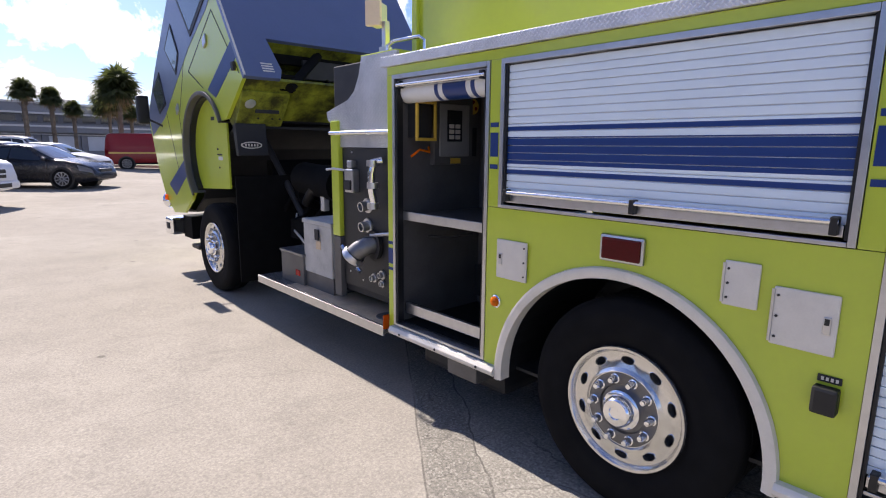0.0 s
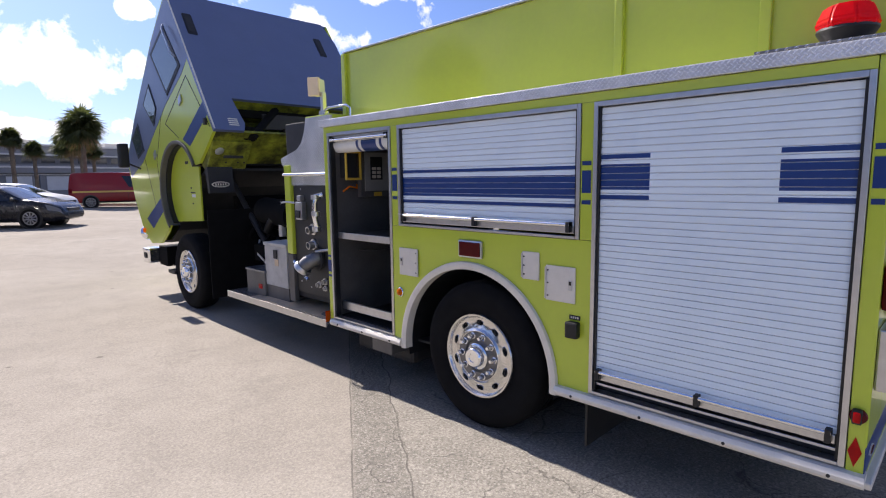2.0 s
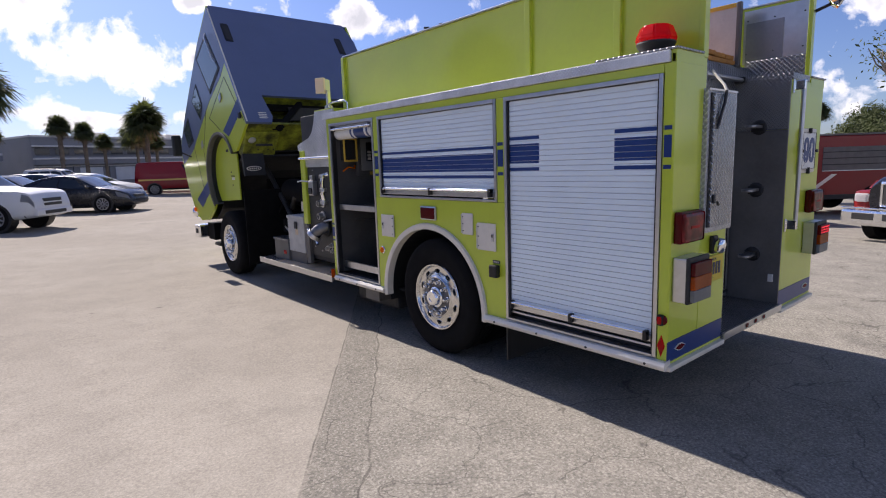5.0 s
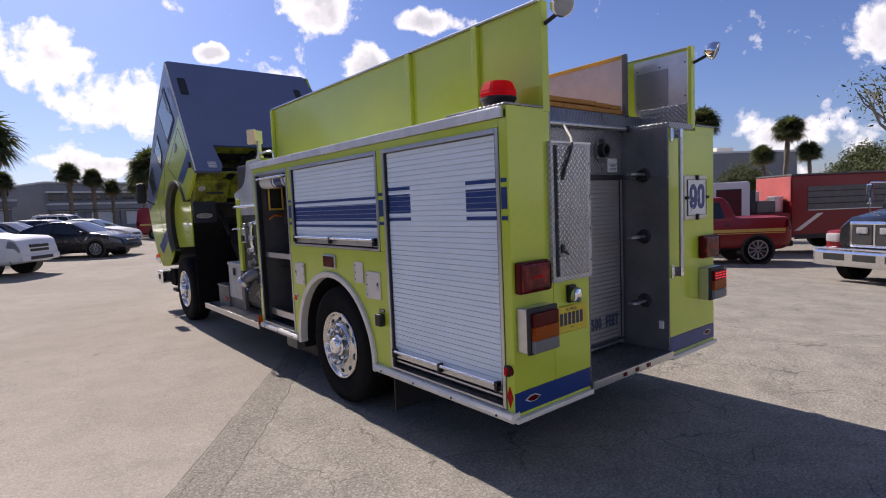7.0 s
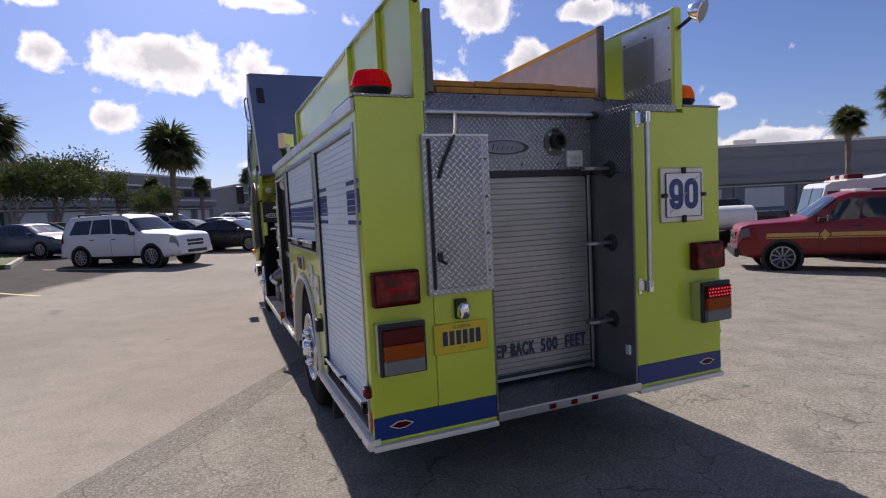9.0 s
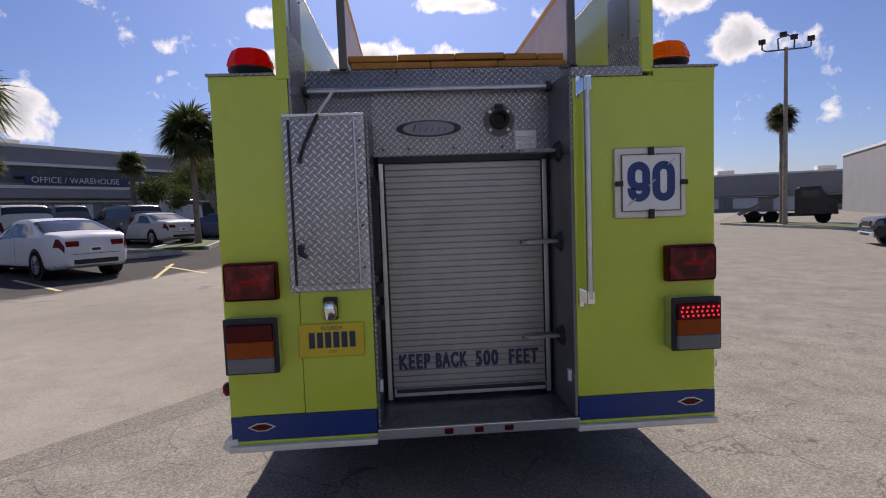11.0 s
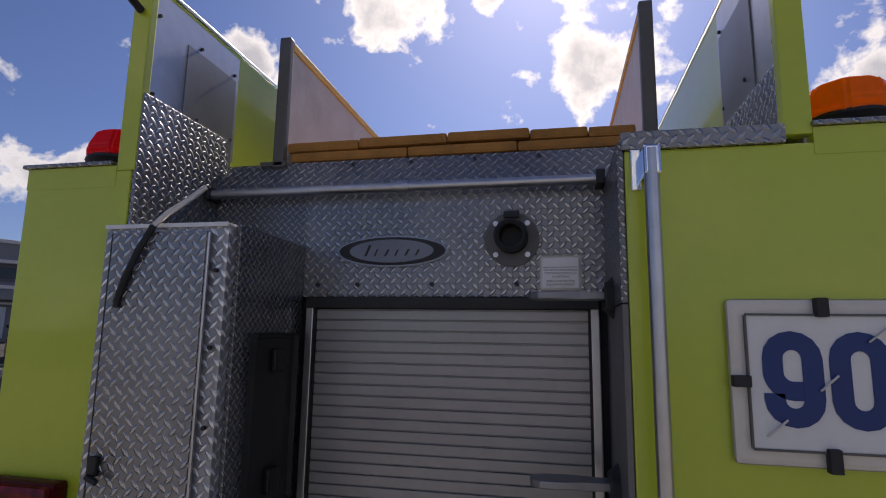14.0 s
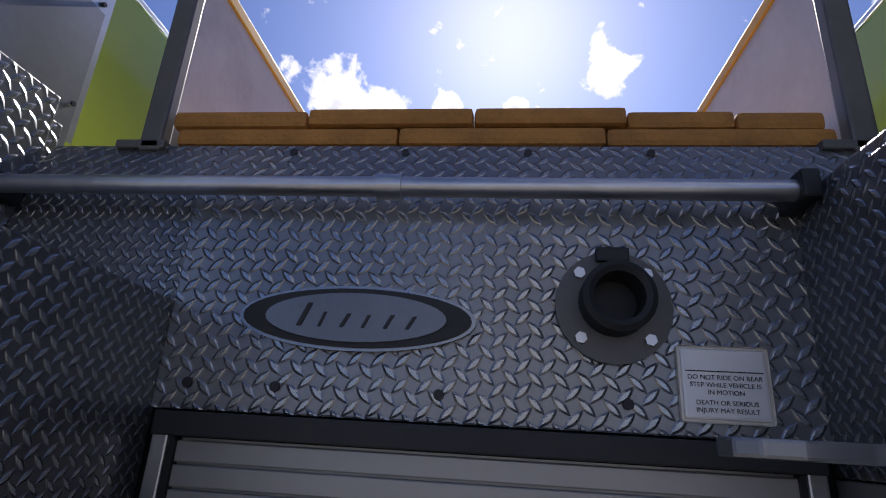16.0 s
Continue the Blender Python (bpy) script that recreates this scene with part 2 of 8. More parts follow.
DIVIDER = plain("scuffed_divider", (0.52, 0.52, 0.50), 0.5, metal=0.2, vary=0.12, scale=6, dirt=0.55, dirt_col=(0.2, 0.19, 0.17), dirt_from=0.52)
SATIN = plain("satin_patch", (0.30, 0.30, 0.31), 0.42, metal=0.9, vary=0.15, scale=5)
YELLOW_TRIM = plain("yellow_edge_trim", (0.62, 0.4, 0.05), 0.5, vary=0.15)
WINDOW = glass("tinted_window", (0.02, 0.025, 0.03))
SKYGLASS = glass("cab_window", (0.05, 0.07, 0.085))


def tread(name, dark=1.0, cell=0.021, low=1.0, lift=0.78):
    """Aluminium diamond plate: raised lozenges that alternate by 90 degrees, coloured lighter for their glints."""
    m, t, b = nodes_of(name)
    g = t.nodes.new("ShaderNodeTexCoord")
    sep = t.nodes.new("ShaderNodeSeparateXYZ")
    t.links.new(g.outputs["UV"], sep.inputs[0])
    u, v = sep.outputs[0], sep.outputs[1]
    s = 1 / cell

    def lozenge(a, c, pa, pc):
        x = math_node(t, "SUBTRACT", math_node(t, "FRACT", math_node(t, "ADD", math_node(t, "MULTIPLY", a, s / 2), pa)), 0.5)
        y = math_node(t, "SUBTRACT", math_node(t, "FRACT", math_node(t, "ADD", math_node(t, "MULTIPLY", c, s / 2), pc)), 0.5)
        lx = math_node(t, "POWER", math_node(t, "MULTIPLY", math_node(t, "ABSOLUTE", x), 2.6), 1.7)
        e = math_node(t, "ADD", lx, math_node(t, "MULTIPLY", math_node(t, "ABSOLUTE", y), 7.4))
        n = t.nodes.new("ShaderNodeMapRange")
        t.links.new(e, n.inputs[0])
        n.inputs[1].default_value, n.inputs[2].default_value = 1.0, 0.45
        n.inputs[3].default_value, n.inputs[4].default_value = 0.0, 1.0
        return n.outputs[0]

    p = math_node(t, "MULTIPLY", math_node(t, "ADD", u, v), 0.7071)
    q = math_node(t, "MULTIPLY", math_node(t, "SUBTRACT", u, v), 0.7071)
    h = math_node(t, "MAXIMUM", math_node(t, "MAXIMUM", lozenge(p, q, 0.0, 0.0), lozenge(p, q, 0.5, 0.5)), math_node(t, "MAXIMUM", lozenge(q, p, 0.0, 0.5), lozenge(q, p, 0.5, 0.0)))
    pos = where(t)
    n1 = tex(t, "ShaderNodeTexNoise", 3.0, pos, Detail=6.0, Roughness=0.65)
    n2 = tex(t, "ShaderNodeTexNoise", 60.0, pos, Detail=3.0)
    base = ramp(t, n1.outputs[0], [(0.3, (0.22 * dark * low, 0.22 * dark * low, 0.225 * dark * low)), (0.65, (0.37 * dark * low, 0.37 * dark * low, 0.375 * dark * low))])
    # lozenge tops get a lighter colour in place of reflected glints
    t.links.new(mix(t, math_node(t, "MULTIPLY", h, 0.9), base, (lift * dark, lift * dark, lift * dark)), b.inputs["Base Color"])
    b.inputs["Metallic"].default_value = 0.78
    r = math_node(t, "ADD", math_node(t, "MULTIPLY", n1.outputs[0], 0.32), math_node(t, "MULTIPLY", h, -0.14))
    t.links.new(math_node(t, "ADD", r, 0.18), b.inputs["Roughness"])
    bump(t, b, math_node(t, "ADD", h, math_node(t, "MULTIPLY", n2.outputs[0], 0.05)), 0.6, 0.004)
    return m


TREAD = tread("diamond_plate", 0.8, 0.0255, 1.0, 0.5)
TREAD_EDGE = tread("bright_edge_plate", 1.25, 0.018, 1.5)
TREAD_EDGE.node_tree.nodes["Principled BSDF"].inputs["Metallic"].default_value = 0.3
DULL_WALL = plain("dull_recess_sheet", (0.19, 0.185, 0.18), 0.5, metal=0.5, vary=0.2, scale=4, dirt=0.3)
# cabinet copy: ground light it would mirror is painted into the colour
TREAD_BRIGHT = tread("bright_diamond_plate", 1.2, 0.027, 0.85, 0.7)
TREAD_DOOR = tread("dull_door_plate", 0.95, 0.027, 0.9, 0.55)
TREAD_PALE = tread("pale_diamond_plate", 1.15, 0.027, 1.15)
for m_ in (TREAD_BRIGHT, TREAD_PALE):
    m_.node_tree.nodes["Principled BSDF"].inputs["Metallic"].default_value = 0.45
BADGE = plain("dull_badge_metal", (0.30, 0.31, 0.33), 0.3, metal=0.9, vary=0.1)
BADGE_FIELD = plain("badge_field", (0.2, 0.21, 0.23), 0.4, metal=0.7, vary=0.15)
HEADLAMP = lens("headlamp_glass", (0.28, 0.29, 0.31))
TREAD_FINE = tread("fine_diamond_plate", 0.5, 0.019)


def stripes_material():
    """White slats with blue ribbons that run along the truck."""
    m, t, b = nodes_of("shutter_paint")
    sep = t.nodes.new("ShaderNodeSeparateXYZ")
    p = where(t)
    t.links.new(p, sep.inputs[0])
    y, z = sep.outputs[1], sep.outputs[2]

    def band(v, a, c):
        return math_node(t, "MULTIPLY", math_node(t, "GREATER_THAN", v, a), math_node(t, "LESS_THAN", v, c))

    mid = band(y, 1.31, 2.9)
    ends = math_node(t, "MAXIMUM", band(y, -0.1, 0.378), band(y, 0.954, 1.31))
    zz = math_node(t, "ADD", z, math_node(t, "MULTIPLY", mid, 0.052))
    lines = math_node(t, "MAXIMUM", math_node(t, "MAXIMUM", band(zz, 1.796, 1.819), band(zz, 1.634, 1.768)), band(zz, 1.583, 1.606))
    lines = math_node(t, "MULTIPLY", lines, math_node(t, "MAXIMUM", mid, ends))
    n1 = tex(t, "ShaderNodeTexNoise", 3.0, p, Detail=6.0)
    white = ramp(t, n1.outputs[0], [(0.3, (0.71, 0.80, 0.86)), (0.7, (0.77, 0.86, 0.91))])
    skin_c = mix(t, lines, white, (0.003, 0.036, 0.18))
    groove = math_node(t, "GREATER_THAN", sep.outputs[0], -1.1965)
    t.links.new(mix(t, groove, skin_c, (0.85, 0.87, 0.9)), b.inputs["Base Color"])
    b.inputs["Roughness"].default_value = 0.38
    return m


SHUTTER = stripes_material()
SHUTTER_REAR = plain("bare_shutter", (0.35, 0.34, 0.325), 0.42, metal=0.55, vary=0.1, scale=4, dirt=0.25)


# ---- mesh helpers ----
def part(name, bm, material, parent=None, label="", smooth=False):
    me = bpy.data.meshes.new(name)
    bmesh.ops.recalc_face_normals(bm, faces=bm.faces)
    bm.to_mesh(me)
    bm.free()
    for m in material if isinstance(material, (list, tuple)) else [material]:
        me.materials.append(m)
    if smooth:
        me.polygons.foreach_set("use_smooth", [True] * len(me.polygons))
        me.set_sharp_from_angle(angle=radians(38))
    ob = new(name, me)
    if parent is not None:
        ob.parent = parent
    if label:
        tagged(ob, label)
    return ob


def box_uv(ob, scale=1.0):
    """Lays the surface pattern on in metres, face by face."""
    me = ob.data
    uv = me.uv_layers.new(name="UVMap")
    for f in me.polygons:
        n = f.normal
        k = max(range(3), key=lambda i: abs(n[i]))
        for li in f.loop_indices:
            c = me.vertices[me.loops[li].vertex_index].co
            a = ((c.y, c.z), (c.x, c.z), (c.x, c.y))[k]
            uv.data[li].uv = (a[0] * scale, a[1] * scale)
    return ob


def add_box(bm, x0, x1, y0, y1, z0, z1, bevel=0.0, mi=0):
    vs = [bm.verts.new((x, y, z)) for x in (x0, x1) for y in (y0, y1) for z in (z0, z1)]
    fs = [bm.faces.new([vs[i] for i in q]) for q in ((0, 1, 3, 2), (4, 6, 7, 5), (0, 4, 5, 1), (2, 3, 7, 6), (0, 2, 6, 4), (1, 5, 7, 3))]
    for f in fs:
        f.material_index = mi
    if bevel:
        es = list({e for f in fs for e in f.edges})
        r = bmesh.ops.bevel(bm, geom=es, offset=bevel, segments=2, profile=0.6, affect="EDGES")
        for f in r["faces"]:
            f.material_index = mi
    return vs


def pbox(name, dims, material, parent=None, bevel=0.004, label=""):
    bm = bmesh.new()
    add_box(bm, *dims, bevel=bevel)
    return part(name, bm, material, parent, label)


def add_prism(bm, pts, axis, a, b, mi=0):
    """A flat outline pushed along an axis: outline (y, z) for x, (x, z) for y, (x, y) for z."""
    def at(p, w):
        return {"x": (w, p[0], p[1]), "y": (p[0], w, p[1]), "z": (p[0], p[1], w)}[axis]
    lo = [bm.verts.new(at(p, a)) for p in pts]
    hi = [bm.verts.new(at(p, b)) for p in pts]
    fs = [bm.faces.new(lo), bm.faces.new(hi[::-1])]
    for i in range(len(pts)):
        j = (i + 1) % len(pts)
        fs.append(bm.faces.new((lo[i], hi[i], hi[j], lo[j])))
    for f in fs:
        f.material_index = mi
    return fs


def pprism(name, pts, axis, a, b, material, parent=None, label="", bevel=0.0):
    bm = bmesh.new()
    add_prism(bm, pts, axis, a, b)
    if bevel:
        bmesh.ops.bevel(bm, geom=list(bm.edges), offset=bevel, segments=2, profile=0.6, affect="EDGES")
    return part(name, bm, material, parent, label)


def add_lathe(bm, profile, origin, axis, seg=24, mi=0, arc=None):
    """Turns (radius, height) pairs round an axis through origin."""
    ax = Vector(axis).normalized()
    u = ax.orthogonal().normalized()
    v = ax.cross(u)
    o = Vector(origin)
    rings = []
    for r, h in profile:
        if r < 1e-6:
            rings.append([bm.verts.new(o + ax * h)])
        else:
            rings.append([bm.verts.new(o + ax * h + (u * math.cos(2 * math.pi * k / seg) + v * math.sin(2 * math.pi * k / seg)) * r) for k in range(seg)])
    for a, b in zip(rings, rings[1:]):
        for k in range(seg):
            n = (k + 1) % seg
            if len(a) == 1 and len(b) == 1:
                continue
            if len(a) == 1:
                f = bm.faces.new((a[0], b[k], b[n]))
            elif len(b) == 1:
                f = bm.faces.new((a[k], a[n], b[0]))
            else:
                f = bm.faces.new((a[k], a[n], b[n], b[k]))
            f.material_index = mi
    return rings


def plathe(name, profile, origin, axis, material, parent=None, label="", seg=24):
    bm = bmesh.new()
    add_lathe(bm, profile, origin, axis, seg)
    return part(name, bm, material, parent, label, smooth=True)


def add_cyl(bm, p0, p1, r0, r1=None, seg=12, mi=0):
    p0, p1 = Vector(p0), Vector(p1)
    d = p1 - p0
    r1 = r0 if r1 is None else r1
    add_lathe(bm, [(0, 0), (r0, 0), (r1, d.length), (0, d.length)], p0, d, seg, mi)


def pcyl(name, p0, p1, r, material, parent=None, label="", seg=14, r1=None):
    bm = bmesh.new()
    add_cyl(bm, p0, p1, r, r1, seg)
    return part(name, bm, material, parent, label, smooth=True)


def add_tube(bm, pts, r, seg=10, mi=0):
    pts = [Vector(p) for p in pts]
    rings = []
    for i, p in enumerate(pts):
        d = (pts[min(i + 1, len(pts) - 1)] - pts[max(i - 1, 0)]).normalized()
        u = d.orthogonal().normalized() if i == 0 else (rings_u - d * rings_u.dot(d)).normalized()
        rings_u = u
        v = d.cross(u)
        rings.append([bm.verts.new(p + (u * math.cos(2 * math.pi * k / seg) + v * math.sin(2 * math.pi * k / seg)) * r) for k in range(seg)])
    for a, b in zip(rings, rings[1:]):
        for k in range(seg):
            f = bm.faces.new((a[k], a[(k + 1) % seg], b[(k + 1) % seg], b[k]))
            f.material_index = mi
    bm.faces.new(rings[0][::-1])
    bm.faces.new(rings[-1])


def ptube(name, pts, r, material, parent=None, label="", seg=10):
    bm = bmesh.new()
    add_tube(bm, pts, r, seg)
    return part(name, bm, material, parent, label, smooth=True)


def thing(name, label, category, group="", kind="", at=(0, 0, 0)):
    ob = new(name)
    ob.location = at
    ob.empty_display_size = 0.2
    return tagged(ob, label, category, group, kind)


def words(name, text, size, material, parent, m, width=None, bold=0.0, extrude=0.001, label="", spacing=1.0):
    """Lettering as a mesh of its own; m turns text that lies in its xy plane into place."""
    cu = bpy.data.curves.new(name, "FONT")
    cu.body, cu.size, cu.extrude, cu.offset = text, size, extrude, bold
    cu.align_x, cu.align_y = "CENTER", "CENTER"
    cu.space_character = spacing
    tmp = new(name, cu)
    dg = bpy.context.evaluated_depsgraph_get()
    me = bpy.data.meshes.new_from_object(tmp.evaluated_get(dg))
    bpy.data.objects.remove(tmp)
    bpy.data.curves.remove(cu)
    xs = [v.co.x for v in me.vertices]
    if width:
        k = width / (max(xs) - min(xs))
        me.transform(Matrix.Diagonal((k, 1, 1, 1)))
    me.transform(m)
    me.materials.clear()
    me.materials.append(material)
    ob = new(name, me)
    ob.parent = parent
    if label:
        tagged(ob, label)
    return ob


def fatten(ob, across, up):
    """Thickens lettering that faces -y by laying shifted copies of it into one mesh."""
    src = bmesh.new()
    src.from_mesh(ob.data)
    out = bmesh.new()
    out.from_mesh(ob.data)
    for k, (dx, dz) in enumerate(((-across, 0), (across, 0), (0, up), (0, -up), (-across, up), (across, -up), (across, up), (-across, -up))):
        tmp = bpy.data.meshes.new("tmp")
        src.to_mesh(tmp)
        tmp.transform(Matrix.Translation((dx, 0.00012 * (k + 1), dz)))
        out.from_mesh(tmp)
        bpy.data.meshes.remove(tmp)
    out.to_mesh(ob.data)
    src.free()
    out.free()
    return ob


REAR = pose(0, 0, 0, 90, 0, 0)  # lettering that faces -y


# ---- ground ----
def ramp_up(v, soft=1.5):
    return 0.0 if v <= 0 else v * v / (2 * soft) if v < soft else v - soft / 2


def ground_z(x, y):
    """Level under the truck; the yard falls off to one side and rises to the other."""
    h = 0.03 * ramp_up(min(-x - 1.3, 22)) - 0.028 * ramp_up(min(x - 1.4, 20)) + 0.012 * ramp_up(min(y - 9, 30))
    return h - 0.011 * ramp_up(min(x - 1.4, 18)) * min(1.0, max(0.0, (22 - y) / 12))

# ---- fire engine ----
XL, XR = -1.22, 1.22
truck = thing("fire_engine", "lime-yellow fire engine with its cab tilted forward, one side locker open", "fire engine", at=(0, 0, 0))
BODY_TOP = 2.15


def arc(cy, cz, r, a0, a1, n):
    return [(cy + r * math.cos(radians(a0 + (a1 - a0) * i / n)), cz + r * math.sin(radians(a0 + (a1 - a0) * i / n))) for i in range(n + 1)]


# side of the rear body
ARCH_Y, ARCH_Z = 2.16, 0.45
outline = [(1.262, 0.44), (1.262, 1.352), (2.95, 1.352), (2.95, 0.44), (ARCH_Y + 0.66, 0.44)] + arc(ARCH_Y, ARCH_Z, 0.66, 0, 180, 28) + [(ARCH_Y - 0.66, 0.44)]
pprism("fender_panel", outline, "x", XL, XL + 0.03, LIME, truck)
pbox("corner_post", (XL, XL + 0.06, 0.003, 0.066, 0.44, BODY_TOP), LIME, truck, 0.008)
pbox("door_post", (XL, XL + 0.05, 1.262, 1.336, 1.354, BODY_TOP - 0.05), LIME, truck, 0.005)
pbox("door_post", (XL, XL + 0.05, 2.876, 2.95, 1.354, BODY_TOP - 0.05), LIME, truck, 0.005)
pbox("door_post", (XL, XL + 0.05, 3.79, 3.846, 0.44, BODY_TOP - 0.05), LIME, truck, 0.005)
pbox("top_rail", (XL + 0.002, XL + 0.05, 0.068, 3.846, BODY_TOP - 0.05, BODY_TOP), LIME, truck, 0.004)
box_uv(pbox("roof_edge", (XL - 0.015, -0.9, 0.03, 3.9, BODY_TOP + 0.002, 2.215), TREAD_EDGE, truck, 0.006, "diamond-plate aluminium edge"))
box_uv(pbox("roof_edge", (0.9, XR + 0.015, 0.03, 3.9, BODY_TOP + 0.002, 2.215), TREAD_EDGE, truck, 0.006, "diamond-plate aluminium edge"))
pbox("side_wall", (XR - 0.04, XR, 0.003, 3.85, 0.44, BODY_TOP), LIME, truck, 0.006)
pbox("front_bulkhead", (-1.1, 1.1, 3.86, 3.88, 0.6, 2.2), DARK, truck, 0)

# wheel arch trim and liner
bm = bmesh.new()
ring = arc(ARCH_Y, ARCH_Z, 0.70, -3, 183, 40)
ring_in = arc(ARCH_Y, ARCH_Z, 0.648, -3, 183, 40)
rows_ = []
for (y0, z0), (y1, z1) in zip(ring, ring_in):
    rows_.append([bm.verts.new(p) for p in ((XL - 0.002, y0, z0), (XL - 0.022, y0 * 0.9 + y1 * 0.1, z0 * 0.9 + z1 * 0.1), (XL - 0.026, (y0 + y1) / 2, (z0 + z1) / 2), (XL - 0.018, y1, z1), (XL + 0.05, y1, z1))])
for a, b in zip(rows_, rows_[1:]):
    for i in range(4):
        bm.faces.new((a[i], a[i + 1], b[i + 1], b[i]))
part("arch_trim", bm, PLATE, truck, "satin aluminium wheel arch trim", True)
bm = bmesh.new()
pts = arc(ARCH_Y, ARCH_Z, 0.655, -8, 188, 28)
rr = [[bm.verts.new((x, y, z)) for x in (XL + 0.02, -0.45)] for y, z in pts]
for a, b in zip(rr, rr[1:]):
    bm.faces.new((a[0], a[1], b[1], b[0]))
part("arch_liner", bm, BLACK, truck, "black wheel well liner")
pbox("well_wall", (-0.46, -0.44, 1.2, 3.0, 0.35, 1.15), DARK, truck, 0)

# rub rails along the foot of the body
for y0, y1 in ((-0.005, 1.47), (2.855, 3.8)):
    bm = bmesh.new()
    add_prism(bm, [(XL + 0.03, 0.425), (XL - 0.03, 0.425), (XL - 0.042, 0.44), (XL - 0.042, 0.455), (XL - 0.03, 0.476), (XL + 0.03, 0.482)], "y", y0, y1)
    part("rub_rail", bm, PLATE, truck, "worn aluminium rub rail")
    k = int((y1 - y0) / 0.45) + 1
    for i in range(k):
        pcyl("rail_bolt", (XL - 0.046, y0 + 0.12 + i * (y1 - y0 - 0.24) / max(1, k - 1), 0.448), (XL - 0.038, y0 + 0.12 + i * (y1 - y0 - 0.24) / max(1, k - 1), 0.448), 0.008, DARK, truck, seg=8)


def slat_mesh(length, pitch, thick, material, axis):
    """One shutter slat, its top edge tucked in below the next."""
    bm = bmesh.new()
    prof = [(0.001, 0.0), (0.0, 0.002), (0.0, pitch - 0.0055), (0.001, pitch - 0.004), (thick * 1.6, pitch - 0.0034), (thick * 1.6, pitch), (thick * 2.6, pitch), (thick * 2.6, 0.0)]
    if axis == "y":
        add_prism(bm, [(p, q) for p, q in prof], "y", 0, length)
    else:
        add_prism(bm, [(p, q) for p, q in prof], "x", 0, length)
    bmesh.ops.recalc_face_normals(bm, faces=bm.faces)
    me = bpy.data.meshes.new("slat")
    bm.to_mesh(me)
    bm.free()
    me.materials.append(material)
    return me


def side_shutter(y0, y1, z0, z1, foot):
    """A roller shutter in its channels; z0 is the sill, foot the lower end of the curtain."""
    rs = door_frame("roller_shutter", "white roller shutter with blue ribbons in an aluminium frame", y0, y1, z0, z1)
    n = int((z1 - 0.03 - foot) / 0.0345)
    pitch = (z1 - 0.03 - foot) / n
    me = slat_mesh(y1 - y0 - 0.072, pitch, 0.006, SHUTTER, "y")
    for i in range(n):
        s = new("slat", me)
        s.location = (XL + 0.018, y0 + 0.036, foot + i * pitch)
        s.parent = rs
    for y in (y0 + 0.026, y1 - 0.036):
        bm = bmesh.new()
        add_box(bm, XL + 0.004, XL + 0.03, y, y + 0.010, z0 + 0.02, z1 - 0.028)
        part("seal", bm, BLACK, rs, "black rubber seal")
    # lift bar with its end brackets
    zb = foot + 0.012
    bm = bmesh.new()
    add_box(bm, XL + 0.004, XL + 0.024, y0 + 0.04, y1 - 0.04, foot - 0.04, foot - 0.001, 0.003)
    part("bottom_rail", bm, STEEL, rs)
    pcyl("lift_bar", (XL - 0.018, y0 + 0.05, zb), (XL - 0.018, y1 - 0.05, zb), 0.0115, POLISHED, rs, "polished lift bar")
    for y in (y0 + 0.05, (y0 + y1) / 2 - 0.01, y1 - 0.075):
        bm = bmesh.new()
        add_box(bm, XL - 0.03, XL + 0.01, y, y + 0.024, zb - 0.045, zb + 0.016, 0.004)
        part("bar_bracket", bm, BLACK, rs, "black bar bracket")
    return rs


def door_frame(name, label, y0, y1, z0, z1):
    """Sill, with the head and the two channels under it."""
    f = pbox(name, (XL - 0.008, XL + 0.05, y0 + 0.025, y1 - 0.025, z0, z0 + 0.016), STEEL, truck, 0.002, label)
    pbox("channel", (XL - 0.006, XL + 0.04, y0, y0 + 0.024, z0, z1), STEEL, f, 0.002)
    pbox("channel", (XL - 0.006, XL + 0.04, y1 - 0.024, y1, z0, z1), STEEL, f, 0.002)
    pbox("door_head", (XL - 0.008, XL + 0.04, y0 + 0.025, y1 - 0.025, z1 - 0.026, z1), STEEL, f, 0.002)
    return f


side_shutter(0.068, 1.26, 0.486, 2.098, 0.612)
side_shutter(1.338, 2.874, 1.356, 2.098, 1.425)
# solid black block stands in for the shaded opening below the curtain
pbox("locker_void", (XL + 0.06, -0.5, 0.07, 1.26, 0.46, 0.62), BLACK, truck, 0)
pbox("locker_shelf", (XL + 0.02, -0.55, 0.07, 1.26, 0.535, 0.55), STEEL, truck, 0.003)
# blue ribbon ends on the posts
for y0, y1 in ((0.012, 0.056), (1.272, 1.326), (2.886, 2.94)):
    dz = -0.03 if y0 > 1 else 0
    for z0, z1 in ((1.796, 1.819), (1.646, 1.768), (1.583, 1.606)):
        pbox("ribbon", (XL - 0.003, XL - 0.0005, y0, y1, z0 + dz, z1 + dz), BLUE, truck, 0, "dark blue vinyl ribbon")

for z0, z1 in ((1.03, 1.05), (0.9, 1.005), (0.855, 0.875)):
    pbox("ribbon", (XL - 0.003, XL - 0.0005, 3.795, 3.842, z0, z1), BLUE, truck, 0, "dark blue vinyl ribbon")

